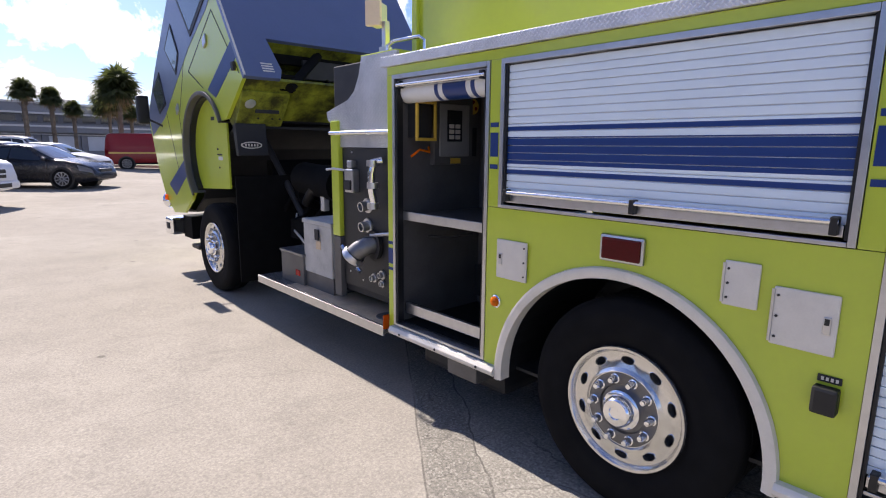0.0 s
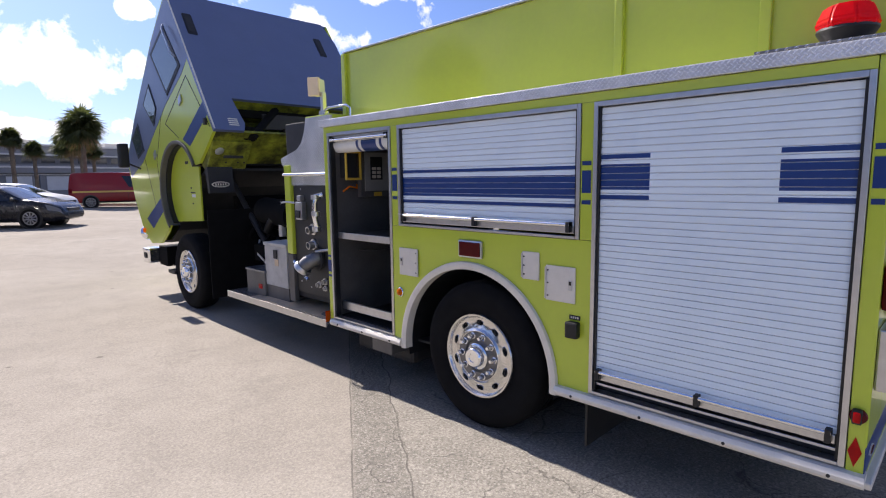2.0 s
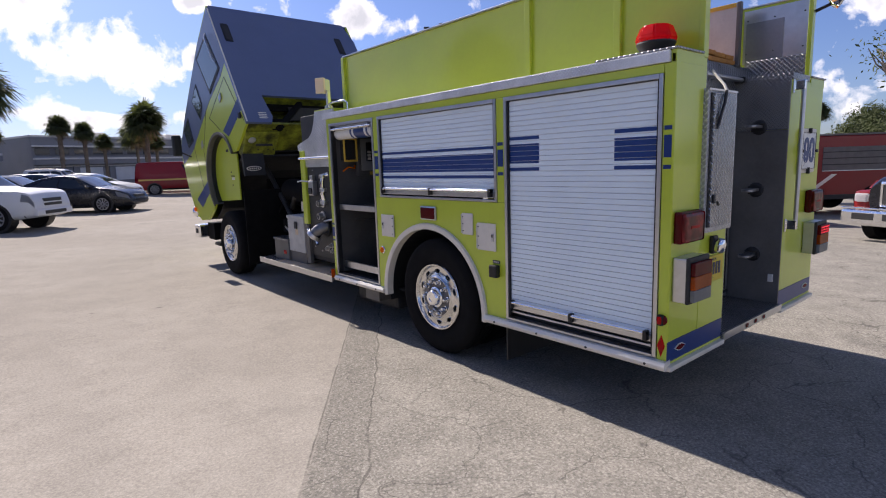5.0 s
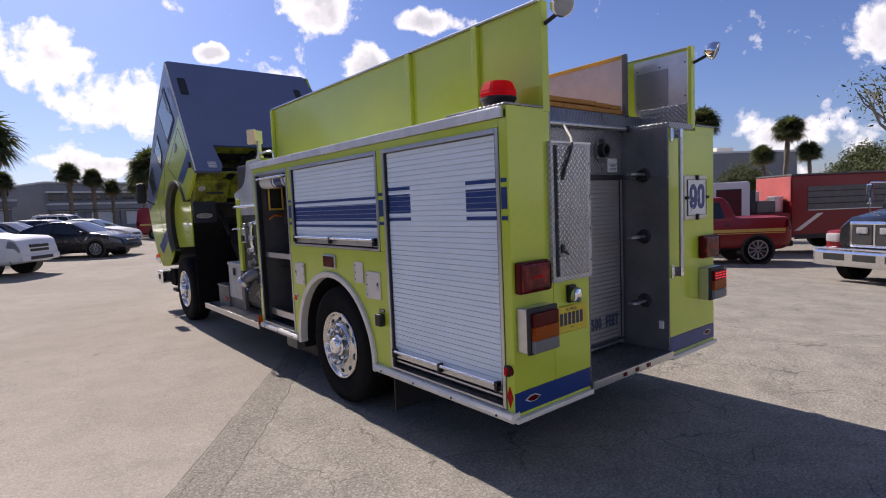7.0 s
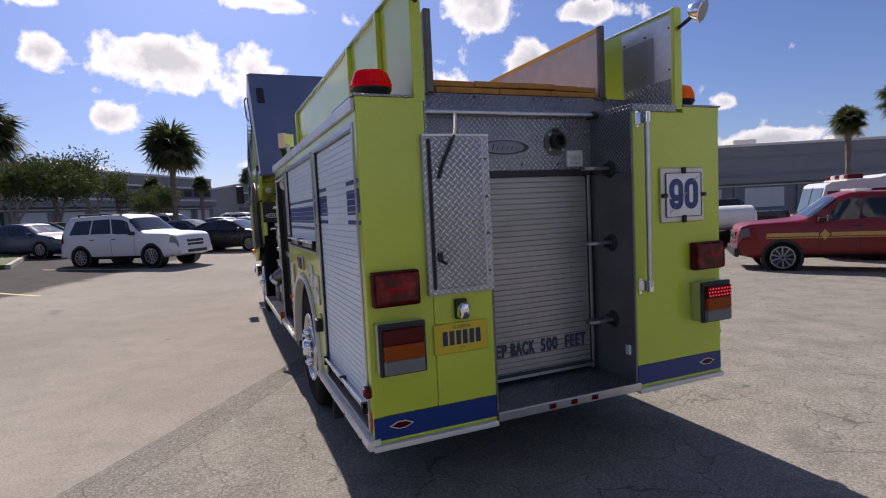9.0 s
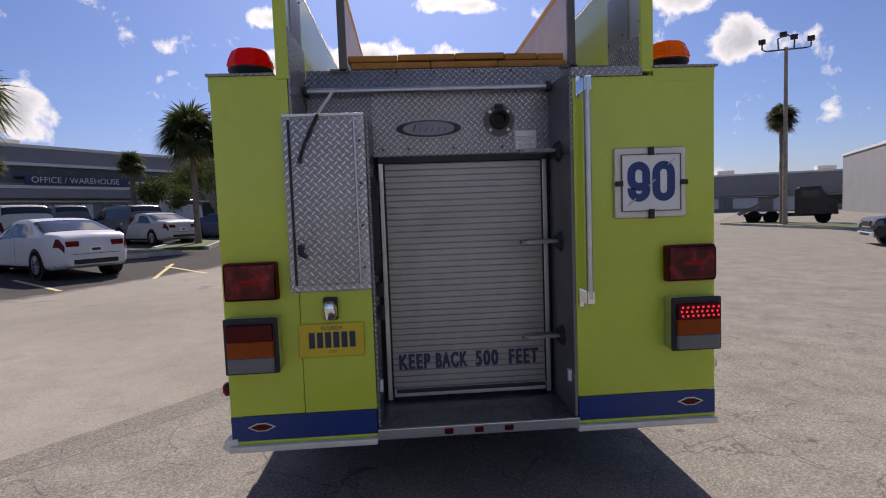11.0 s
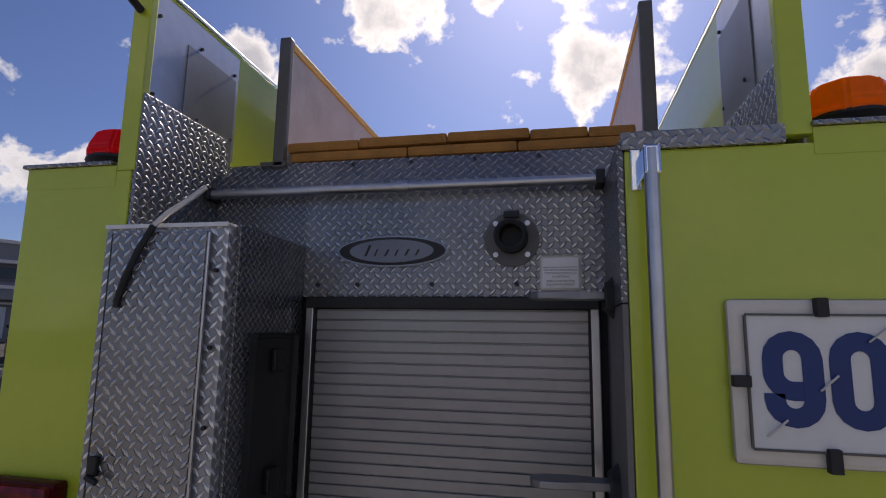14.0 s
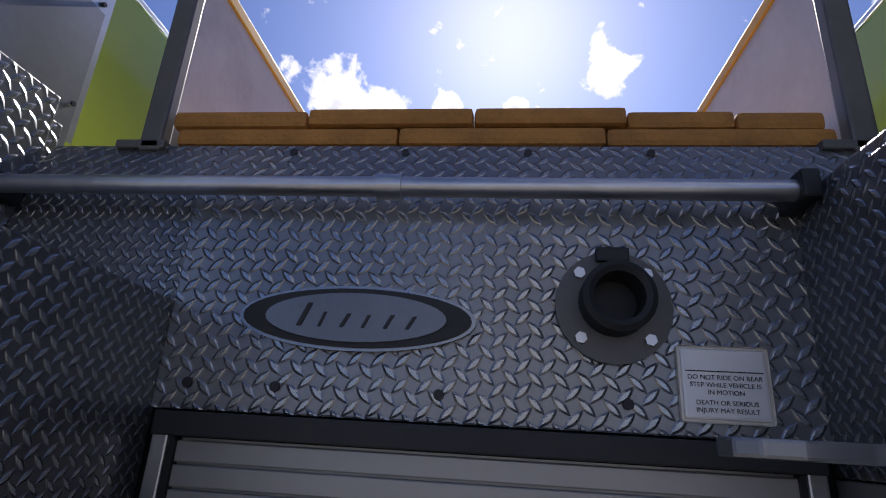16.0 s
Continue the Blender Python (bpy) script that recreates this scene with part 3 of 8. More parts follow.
# hatches, marker lamps and the shore power inlet on the fender
def hatch(y0, y1, z0, z1, hinge_front, latch=True):
    h = pbox("access_hatch", (XL - 0.012, XL - 0.001, y0, y1, z0, z1), PLATE, truck, 0.006, "bare aluminium access hatch")
    yh = y1 if hinge_front else y0
    bm = bmesh.new()
    add_cyl(bm, (XL - 0.012, yh, z0 + 0.01), (XL - 0.012, yh, z1 - 0.01), 0.006, seg=8)
    part("hinge", bm, STEEL, h)
    for z in (z0 + 0.03, (z0 + z1) / 2, z1 - 0.03):
        yy = yh + (-0.016 if hinge_front else 0.016)
        pcyl("rivet", (XL - 0.016, yy, z), (XL - 0.011, yy, z), 0.005, DARK, h, seg=8)
    if latch:
        yl = y0 + 0.03 if hinge_front else y1 - 0.03
        zc = (z0 + z1) / 2
        pbox("latch", (XL - 0.017, XL - 0.011, yl - 0.012, yl + 0.012, zc - 0.03, zc + 0.03), STEEL, h, 0.003)
        pbox("latch_slot", (XL - 0.019, XL - 0.0165, yl - 0.007, yl + 0.007, zc + 0.002, zc + 0.024), BLACK, h, 0)
    return h


hatch(2.665, 2.868, 0.985, 1.192, False)
hatch(1.598, 1.722, 1.09, 1.26, True, False)
hatch(1.352, 1.55, 0.984, 1.194, True)
ml = pbox("marker_lamp", (XL - 0.02, XL - 0.001, 2.04, 2.25, 1.178, 1.296), STEEL, truck, 0.012, "red marker lamp in a chrome bezel")
pbox("lens", (XL - 0.028, XL - 0.016, 2.054, 2.236, 1.19, 1.284), DARK_RED_LENS, ml, 0.008)
al = plathe("amber_lamp", [(0, 0.0), (0.036, 0.0), (0.036, 0.01), (0.03, 0.016), (0.028, 0.016)], (XL, 2.868, 0.848), (-1, 0, 0), CHROME, truck, "amber turn lamp in a chrome ring")
plathe("lens", [(0.028, 0.012), (0.026, 0.024), (0.014, 0.034), (0, 0.036)], (XL, 2.868, 0.848), (-1, 0, 0), AMBER_LENS, al)
inlet = pbox("power_inlet", (XL - 0.05, XL, 1.318, 1.395, 0.79, 0.885), BLACK, truck, 0.012, "dark grey shore power inlet")
pbox("inlet_label", (XL - 0.006, XL, 1.32, 1.39, 0.893, 0.918), DARK, truck, 0.002)
for y in (1.333, 1.347, 1.361, 1.375):
    pbox("label_bar", (XL - 0.008, XL - 0.0055, y - 0.004, y + 0.004, 0.9, 0.912), PLATE, inlet, 0)
sl = pbox("side_lamp", (XL - 0.03, XL, 0.02, 0.056, 0.69, 0.755), BLACK, truck, 0.01)
pbox("lens", (XL - 0.038, XL - 0.02, 0.025, 0.051, 0.70, 0.745), RED_LENS, sl, 0.008)
pprism("reflector", [(0.038, 0.5), (0.062, 0.565), (0.038, 0.63), (0.014, 0.565)], "x", XL - 0.004, XL - 0.0005, RED_LENS, truck, "red diamond reflector")

# open locker behind the pump panel
LY0, LY1, LZ0, LZ1 = 2.952, 3.788, 0.486, 2.098
lk = door_frame("open_locker", "open side locker with grey metal walls and a shelf", LY0, LY1, LZ0, LZ1)
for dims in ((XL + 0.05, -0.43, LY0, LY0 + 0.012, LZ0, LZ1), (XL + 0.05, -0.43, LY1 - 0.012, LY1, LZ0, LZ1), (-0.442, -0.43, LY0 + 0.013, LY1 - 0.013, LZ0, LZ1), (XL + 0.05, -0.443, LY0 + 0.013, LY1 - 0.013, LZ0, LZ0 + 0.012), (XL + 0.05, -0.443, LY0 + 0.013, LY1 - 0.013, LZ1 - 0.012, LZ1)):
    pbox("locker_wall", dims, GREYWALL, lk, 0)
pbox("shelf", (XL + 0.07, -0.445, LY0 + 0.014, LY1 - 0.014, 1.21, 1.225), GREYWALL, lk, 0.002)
pbox("shelf_edge", (XL + 0.05, XL + 0.069, LY0 + 0.014, LY1 - 0.014, 1.195, 1.25), STEEL, lk, 0.003, "aluminium shelf edge")
pbox("floor_strip", (XL + 0.075, XL + 0.1, LY0 + 0.02, LY1 - 0.03, 0.56, 0.63), STEEL, lk, 0.003)
pbox("floor_mat", (XL + 0.06, -0.45, LY0 + 0.02, LY1 - 0.02, 0.499, 0.506), BLACK, lk, 0)
for y in (LY0 + 0.03, LY1 - 0.04):
    pbox("seal", (XL + 0.004, XL + 0.05, y, y + 0.012, LZ0 + 0.02, LZ1 - 0.03), BLACK, lk, 0)
# the rolled-up curtain and its lift bar
roll = pcyl("rolled_curtain", (XL + 0.1, LY0 + 0.03, 2.0), (XL + 0.1, LY1 - 0.03, 2.0), 0.068, WHITE, lk, "rolled white curtain with blue ribbons", 20)
for a, b in ((3.10, 3.13), (3.17, 3.36), (3.40, 3.43)):
    pcyl("ribbon", (XL + 0.1, a, 2.0), (XL + 0.1, b, 2.0), 0.0695, BLUE, roll, seg=20)
pcyl("lift_bar", (XL + 0.004, LY0 + 0.04, 2.035), (XL + 0.004, LY1 - 0.04, 2.035), 0.0125, POLISHED, lk)
pbox("bottom_rail", (XL + 0.02, XL + 0.04, LY0 + 0.03, LY1 - 0.03, 2.02, 2.07), STEEL, lk, 0.003)
for y in (LY0 + 0.05, LY1 - 0.08):
    pbox("bar_bracket", (XL - 0.006, XL + 0.03, y, y + 0.03, 2.015, 2.06), BLACK, lk, 0.005)
# breaker box on the forward wall
WY = LY1 - 0.014
bb = pbox("breaker_box", (-0.925, -0.57, WY - 0.05, WY, 1.545, 1.99), GREYWALL, lk, 0.006, "grey metal breaker box")
pbox("box_door", (-0.885, -0.615, WY - 0.062, WY - 0.051, 1.60, 1.945), PANEL_GREY, bb, 0.005)
pbox("meter", (-0.825, -0.69, WY - 0.07, WY - 0.0625, 1.70, 1.905), BLACK, bb, 0.004)
for r_ in range(5):
    for c_ in range(2):
        pbox("breaker", (-0.812 + 0.056 * c_, -0.768 + 0.056 * c_, WY - 0.0735, WY - 0.0695, 1.715 + 0.036 * r_, 1.742 + 0.036 * r_), PLATE if r_ < 3 else DARK, bb, 0.002)
pbox("yellow_label", (-0.78, -0.69, WY - 0.054, WY - 0.0505, 1.552, 1.588), YELLOW_TRIM, bb, 0)
disc = plathe("warning_disc", [(0, 0), (0.055, 0), (0.055, 0.006), (0, 0.006)], (-0.53, WY - 0.006, 1.945), (0, -1, 0), YELLOW_TRIM, lk, "round yellow warning label")
for dx, dz in ((0, 0.03), (0.026, -0.014), (-0.026, -0.014)):
    pcyl("mark", (-0.53 + dx, WY - 0.0125, 1.945 + dz), (-0.53 + dx, WY - 0.013, 1.945 + dz), 0.013, DARK_RED_LENS, disc, seg=10)
bm = bmesh.new()
for dims in ((-1.13, -0.965, WY - 0.12, WY - 0.1, 1.93, 1.95), (-1.13, -0.965, WY - 0.12, WY - 0.1, 1.70, 1.72), (-0.98, -0.965, WY - 0.12, WY - 0.1, 1.72, 1.93), (-1.13, -1.115, WY - 0.12, WY - 0.1, 1.72, 1.93)):
    add_box(bm, *dims, bevel=0.004)
part("bracket", bm, YELLOW_TRIM, lk, "yellow metal bracket")
pbox("bracket_box", (-1.11, -0.985, WY - 0.09, WY, 1.72, 1.93), DARK, lk, 0.004)
ptube("cable", [(-0.95, WY - 0.02, 1.66), (-0.97, WY - 0.05, 1.63), (-1.05, WY - 0.05, 1.645), (-1.1, WY - 0.02, 1.6)], 0.008, AMBER_LENS, lk)
ptube("cable", [(-1.02, WY - 0.1, 1.08), (-0.9, WY - 0.2, 1.075), (-0.8, WY - 0.3, 1.1)], 0.007, BLACK, lk)
pbox("grey_sheet", (-0.57, -0.49, WY - 0.01, WY, 1.6, 1.8), DARK, lk, 0)

# ---- rear end ----
pbox("rear_panel", (XL + 0.002, -0.86, 0.0, 0.03, 0.592, 2.2), LIME, truck, 0.006)
pbox("rear_panel", (-0.858, -0.51, 0.0, 0.03, 0.592, 1.19), LIME, truck, 0.004)
pbox("rear_panel", (0.502, XR - 0.002, 0.0, 0.03, 0.592, 2.18), LIME, truck, 0.006)
for x0, x1 in ((XL, -0.512), (0.503, XR)):
    pbox("blue_band", (x0 + 0.002, x1, 0.001, 0.03, 0.468, 0.590), BLUE, truck, 0.003, "blue painted band")
    pbox("rear_skirt", (x0 + 0.002, x1, 0.001, 0.03, 0.452, 0.467), LIME, truck, 0.003)
    pbox("rear_rub_rail", (x0 - 0.01, x1, -0.028, 0.03, 0.42, 0.451), PLATE, truck, 0.008, "worn aluminium rail")
box_uv(pbox("rear_cap", (XL - 0.012, -0.92, -0.012, 0.5, 2.2155, 2.228), TREAD, truck, 0.004, "diamond-plate cap"))
box_uv(pbox("rear_cap", (0.905, XR + 0.012, -0.012, 0.5, 2.2155, 2.228), TREAD, truck, 0.004, "diamond-plate cap"))
box_uv(pbox("rear_cap", (0.495, 0.85, -0.01, 0.42, 2.18, 2.225), TREAD, truck, 0.004, "diamond-plate cap"))
for x0, x1 in ((XL + 0.002, -0.908), (0.908, XR - 0.002)):
    pbox("rear_fill", (x0, x1, -0.0015, 0.029, BODY_TOP + 0.001, 2.2145), LIME, truck, 0)
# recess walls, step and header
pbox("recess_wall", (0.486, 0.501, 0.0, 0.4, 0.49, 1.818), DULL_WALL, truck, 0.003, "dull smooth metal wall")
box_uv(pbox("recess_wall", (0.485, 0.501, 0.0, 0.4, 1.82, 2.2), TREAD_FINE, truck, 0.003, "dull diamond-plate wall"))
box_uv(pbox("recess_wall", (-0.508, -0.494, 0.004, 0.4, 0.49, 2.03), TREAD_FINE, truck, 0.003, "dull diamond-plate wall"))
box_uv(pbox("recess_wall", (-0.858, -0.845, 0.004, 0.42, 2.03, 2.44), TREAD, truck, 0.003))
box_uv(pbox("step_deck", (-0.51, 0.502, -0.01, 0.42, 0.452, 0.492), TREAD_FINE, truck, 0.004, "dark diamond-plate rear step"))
pbox("step_nosing", (-0.51, 0.502, -0.028, -0.011, 0.442, 0.494), STEEL, truck, 0.004)
for x in (-0.16, -0.01, 0.14):
    pbox("step_lamp", (x - 0.022, x + 0.022, -0.034, -0.0285, 0.455, 0.482), DARK_RED_LENS, truck, 0.004, "small dark red lamp")
box_uv(pbox("header", (-0.494, 0.486, 0.39, 0.41, 1.86, 2.225), TREAD, truck, 0.003, "diamond-plate panel over the rear shutter"))
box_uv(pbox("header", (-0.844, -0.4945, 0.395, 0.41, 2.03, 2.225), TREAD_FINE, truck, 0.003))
bm = bmesh.new()
add_prism(bm, [(0.385, 2.228), (0.41, 2.228), (0.47, 2.345), (0.445, 2.345)], "x", -0.845, 0.86)
box_uv(part("header_lip", bm, TREAD, truck, "sloping diamond-plate lip"))
bar = pcyl("cross_bar", (-0.84, 0.335, 2.21), (0.486, 0.335, 2.21), 0.0165, STEEL, truck, "round aluminium cross bar")
pcyl("collar", (-0.16, 0.335, 2.21), (-0.12, 0.335, 2.21), 0.021, STEEL, bar)
pbox("bar_bracket", (0.46, 0.486, 0.31, 0.39, 2.19, 2.235), BLACK, bar, 0.004)
pbox("bar_bracket", (-0.845, -0.825, 0.31, 0.39, 2.19, 2.235), BLACK, bar, 0.004)
for x in (-0.30, -0.05, 0.22, 0.40, -0.44):
    pcyl("panel_bolt", (x, 0.392, 1.90), (x, 0.384, 1.90), 0.008, DARK, truck, seg=8)
for x in (-0.35, -0.14, 0.08, 0.29):
    pcyl("panel_bolt", (x, 0.44, 2.325), (x, 0.43, 2.325), 0.007, DARK, truck, seg=8)

# rear roller shutter
rd = pbox("rear_shutter", (-0.47, -0.445, 0.372, 0.40, 0.5, 1.85), STEEL, truck, 0.003, "aluminium rear roller shutter with blue lettering")
pbox("channel", (0.438, 0.463, 0.372, 0.40, 0.5, 1.85), STEEL, rd, 0.003)
pbox("channel", (-0.47, 0.463, 0.365, 0.40, 1.822, 1.857), DARK, rd, 0.003)
for x in (-0.444, 0.43):
    pbox("seal", (x, x + 0.009, 0.376, 0.398, 0.56, 1.82), BLACK, rd, 0)
n = 37
pitch = (1.82 - 0.565) / n
me = slat_mesh(0.868, pitch, 0.006, SHUTTER_REAR, "x")
me.transform(pose(0, 0.382, 0))
for i in range(n):
    s = new("slat", me)
    s.location = (-0.434, 0, 0.565 + i * pitch)
    s.parent = rd
pbox("bottom_rail", (-0.434, 0.434, 0.372, 0.392, 0.515, 0.563), STEEL, rd, 0.004)
pcyl("lift_bar", (-0.42, 0.352, 0.555), (0.42, 0.352, 0.555), 0.011, DARK, rd)
INK = plain("dark_blue_ink", (0.02, 0.028, 0.07), 0.5)
for word_, x_, w_ in (("KEEP", -0.323, 0.172), ("BACK", -0.116, 0.175), ("500", 0.088, 0.125), ("FEET", 0.298, 0.165)):
    fatten(words("lettering", word_, 0.118, INK, rd, pose(x_ + 0.008, 0.3795, 0.708) @ REAR, width=w_, bold=0.002, label="dark blue block lettering", spacing=1.22), 0.003, 0.0008)
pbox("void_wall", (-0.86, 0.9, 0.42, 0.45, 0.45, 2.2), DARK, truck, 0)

# nozzle outlet, oval badge and warning plate on the header
pp = plathe("discharge_pipe", [(0.03, -0.005), (0.052, -0.005), (0.052, 0.055), (0.044, 0.06), (0.036, 0.055), (0.034, 0.004), (0, 0.004)], (0.205, 0.388, 2.045), (0, -1, 0), DARK, truck, "short dark discharge pipe")
fl = plathe("flange", [(0.045, 0.0), (0.086, 0.0), (0.086, 0.008), (0.045, 0.01)], (0.205, 0.389, 2.04), (0, -1, 0), GREYWALL, pp)
for k in range(4):
    a = radians(45 + 90 * k)
    pcyl("bolt", (0.205 + 0.07 * math.cos(a), 0.382, 2.04 + 0.07 * math.sin(a)), (0.205 + 0.07 * math.cos(a), 0.374, 2.04 + 0.07 * math.sin(a)), 0.009, STEEL, pp, seg=6)
pbox("tag", (0.18, 0.23, 0.37, 0.38, 2.107, 2.13), BLACK, pp, 0.003)


def oval(name, cx, cz, rx, rz, y0, y1, material, parent, label=""):
    return pprism(name, [(cx + rx * math.cos(2 * math.pi * k / 40), cz + rz * math.sin(2 * math.pi * k / 40)) for k in range(40)], "y", y0, y1, material, parent, label)


badge = oval("oval_badge", -0.185, 2.008, 0.187, 0.051, 0.381, 0.3892, BADGE, truck, "oval chrome badge with a grey field and script")
oval("ring", -0.185, 2.008, 0.180, 0.046, 0.377, 0.3815, DARK, badge)
oval("field", -0.185, 2.008, 0.142, 0.038, 0.3735, 0.3775, BADGE_FIELD, badge)
for i, (w, h) in enumerate(((0.03, 0.048), (0.016, 0.03), (0.022, 0.028), (0.018, 0.026), (0.022, 0.028), (0.022, 0.026))):
    x = -0.275 + i * 0.034
    pprism("script_stroke", [(x, 1.992), (x + w * 0.25, 1.992), (x + w * 0.75, 1.992 + h * 0.75), (x + w * 0.5, 1.992 + h * 0.75)], "y", 0.371, 0.374, DARK, badge)
pbox("plate_backing", (0.29, 0.415, 0.386, 0.3898, 1.88, 1.987), PLATE, truck, 0.006)
wp = pbox("warning_plate", (0.295, 0.41, 0.383, 0.3895, 1.885, 1.982), BRIGHT_PLATE, truck, 0.004, "small aluminium warning plate")
for i, s in enumerate(("DO NOT RIDE ON REAR", "STEP WHILE VEHICLE IS", "IN MOTION", "DEATH OR SERIOUS", "INJURY MAY RESULT")):
    words("lettering", s, 0.0092, DARK, wp, pose(0.3525, 0.3825, 1.942 - 0.0102 * i - (0.004 if i > 2 else 0)) @ REAR, extrude=0.0003)
pbox("upper_rule", (0.3, 0.405, 0.3822, 0.3835, 1.95, 1.9515), DARK, wp, 0)

# diamond-plate cabinet on the rear
cb = box_uv(pbox("rear_cabinet", (-0.892, -0.508, -0.03, 0.385, 1.19, 2.03), TREAD_BRIGHT, truck, 0.008, "diamond-plate cabinet with a hinged door"))
box_uv(pbox("cabinet_door", (-0.852, -0.562, -0.048, -0.031, 1.225, 2.005), TREAD_DOOR, cb, 0.005, "dull diamond-plate door"))
# dark strip laid on in place of the shaded slit by the door
pbox("door_gap", (-0.866, -0.8525, -0.036, -0.0305, 1.225, 2.005), DARK, cb, 0)
# bright strip paints the sunlit line along the cabinet's top edge
pbox("sunlit_lip", (-0.89, -0.51, -0.036, -0.0305, 2.018, 2.03), BRIGHT_PLATE, cb, 0.002, "top lip in bright colour for its sunlit edge")
pcyl("hinge", (-0.557, -0.042, 1.23), (-0.557, -0.042, 2.0), 0.005, STEEL, cb, seg=8)
for z in (1.3, 1.5, 1.7, 1.9):
    pcyl("hinge_bolt", (-0.535, -0.031, z), (-0.535, -0.04, z), 0.006, DARK, cb, seg=6)
so = pbox("side_panel", (-0.4935, -0.489, 0.085, 0.34, 1.24, 1.74), DARK, cb, 0.02, "dark side panel with two latches")
for z in (1.32, 1.66):
    pbox("latch", (-0.4895, -0.468, 0.19, 0.25, z - 0.035, z + 0.035), BLACK, so, 0.008)
hd = pbox("door_handle", (-0.842, -0.815, -0.062, -0.048, 1.37, 1.42), BLACK, cb, 0.005, "black T-handle")
pcyl("grip", (-0.828, -0.075, 1.375), (-0.80, -0.07, 1.36), 0.008, BLACK, hd, seg=8)
strap = ptube("strap", [(-0.655, 0.06, 2.155), (-0.675, 0.02, 2.11), (-0.70, -0.03, 2.06), (-0.72, -0.055, 2.02)], 0.008, PLATE, truck, "pale webbing strap", 6)
ptube("bungee", [(-0.72, -0.055, 2.02), (-0.755, -0.062, 1.95), (-0.79, -0.058, 1.88), (-0.81, -0.055, 1.82)], 0.009, BLACK, strap, "black rubber strap", 6)
pcyl("hook", (-0.812, -0.05, 1.825), (-0.812, -0.05, 1.80), 0.011, BLACK, strap, seg=8)

# tail lamps
for sx in (-1, 1):
    cx = sx * 1.072
    up = pbox("stop_lamp", (cx - 0.126, cx + 0.126, -0.05, -0.001, 1.162, 1.344), DARK_RED_LENS, truck, 0.014, "square red stop lamp")
    pbox("lens", (cx - 0.118, cx + 0.118, -0.066, -0.045, 1.170, 1.336), STOP_LENS, up, 0.02)
    pbox("bulb_bar", (cx - 0.05, cx + 0.05, -0.068, -0.064, 1.246, 1.262), RED_LENS, up, 0.0015)
    tl = pbox("tail_lamp", (cx - 0.122, cx + 0.122, -0.085, -0.001, 0.83, 1.086), STEEL, truck, 0.008, "tail lamp with red, amber and clear lenses")
    pbox("housing", (cx - 0.125, cx + 0.125, -0.1, -0.078, 0.825, 1.09), DARK, tl, 0.01)
    for z0, z1, mt in ((0.985, 1.062, DARK_RED_LENS), (0.908, 0.984, TAIL_AMBER), (0.838, 0.907, TAIL_CLEAR)):
        pbox("lens", (cx - 0.105, cx + 0.105, -0.125, -0.096, z0, z1), mt, tl, 0.006)
for i in range(8):
    for j in range(3):
        xd = 1.072 - 0.09 + 0.0255 * i + (0.0 if j % 2 else 0.006)
        plathe("diode", [(0.0065, 0.0), (0.0045, 0.003), (0, 0.004)], (xd, -0.1245, 1.003 + 0.021 * j), (0, -1, 0), LED_RED, tl, seg=6)
cl = pbox("plate_lamp", (-0.745, -0.675, -0.03, -0.001, 1.05, 1.16), BLACK, truck, 0.01, "chrome plate lamp on a black base")
plathe("lamp_hood", [(0, 0.075), (0.02, 0.07), (0.034, 0.045), (0.036, 0.0), (0.03, -0.01), (0, -0.01)], (-0.71, -0.045, 1.075), (0, -0.25, 1), CHROME, cl)
PLATE_YELLOW = plain("plate_yellow", (0.62, 0.47, 0.02), 0.45, vary=0.08, dirt=0.1)
lp = pbox("number_plate", (-0.872, -0.556, -0.012, -0.004, 0.868, 1.032), PLATE_YELLOW, truck, 0.006, "yellow number plate")
for i in range(6):
    pbox("plate_bar", (-0.822 + 0.039 * i, -0.794 + 0.039 * i, -0.0145, -0.0118, 0.913, 0.99), INK, lp, 0.002)
words("lettering", "FLORIDA", 0.026, INK, lp, pose(-0.71, -0.0125, 1.008) @ REAR, extrude=0.0004)
words("lettering", "CITY", 0.018, INK, lp, pose(-0.71, -0.0125, 0.893) @ REAR, extrude=0.0004)

# unit number in its holder
sg = pbox("number_holder", (0.70, 1.062, -0.02, -0.002, 1.485, 1.828), PLATE, truck, 0.012, "white number card in a metal holder")
pbox("number_card", (0.735, 1.028, -0.026, -0.019, 1.52, 1.793), WHITE, sg, 0.002)


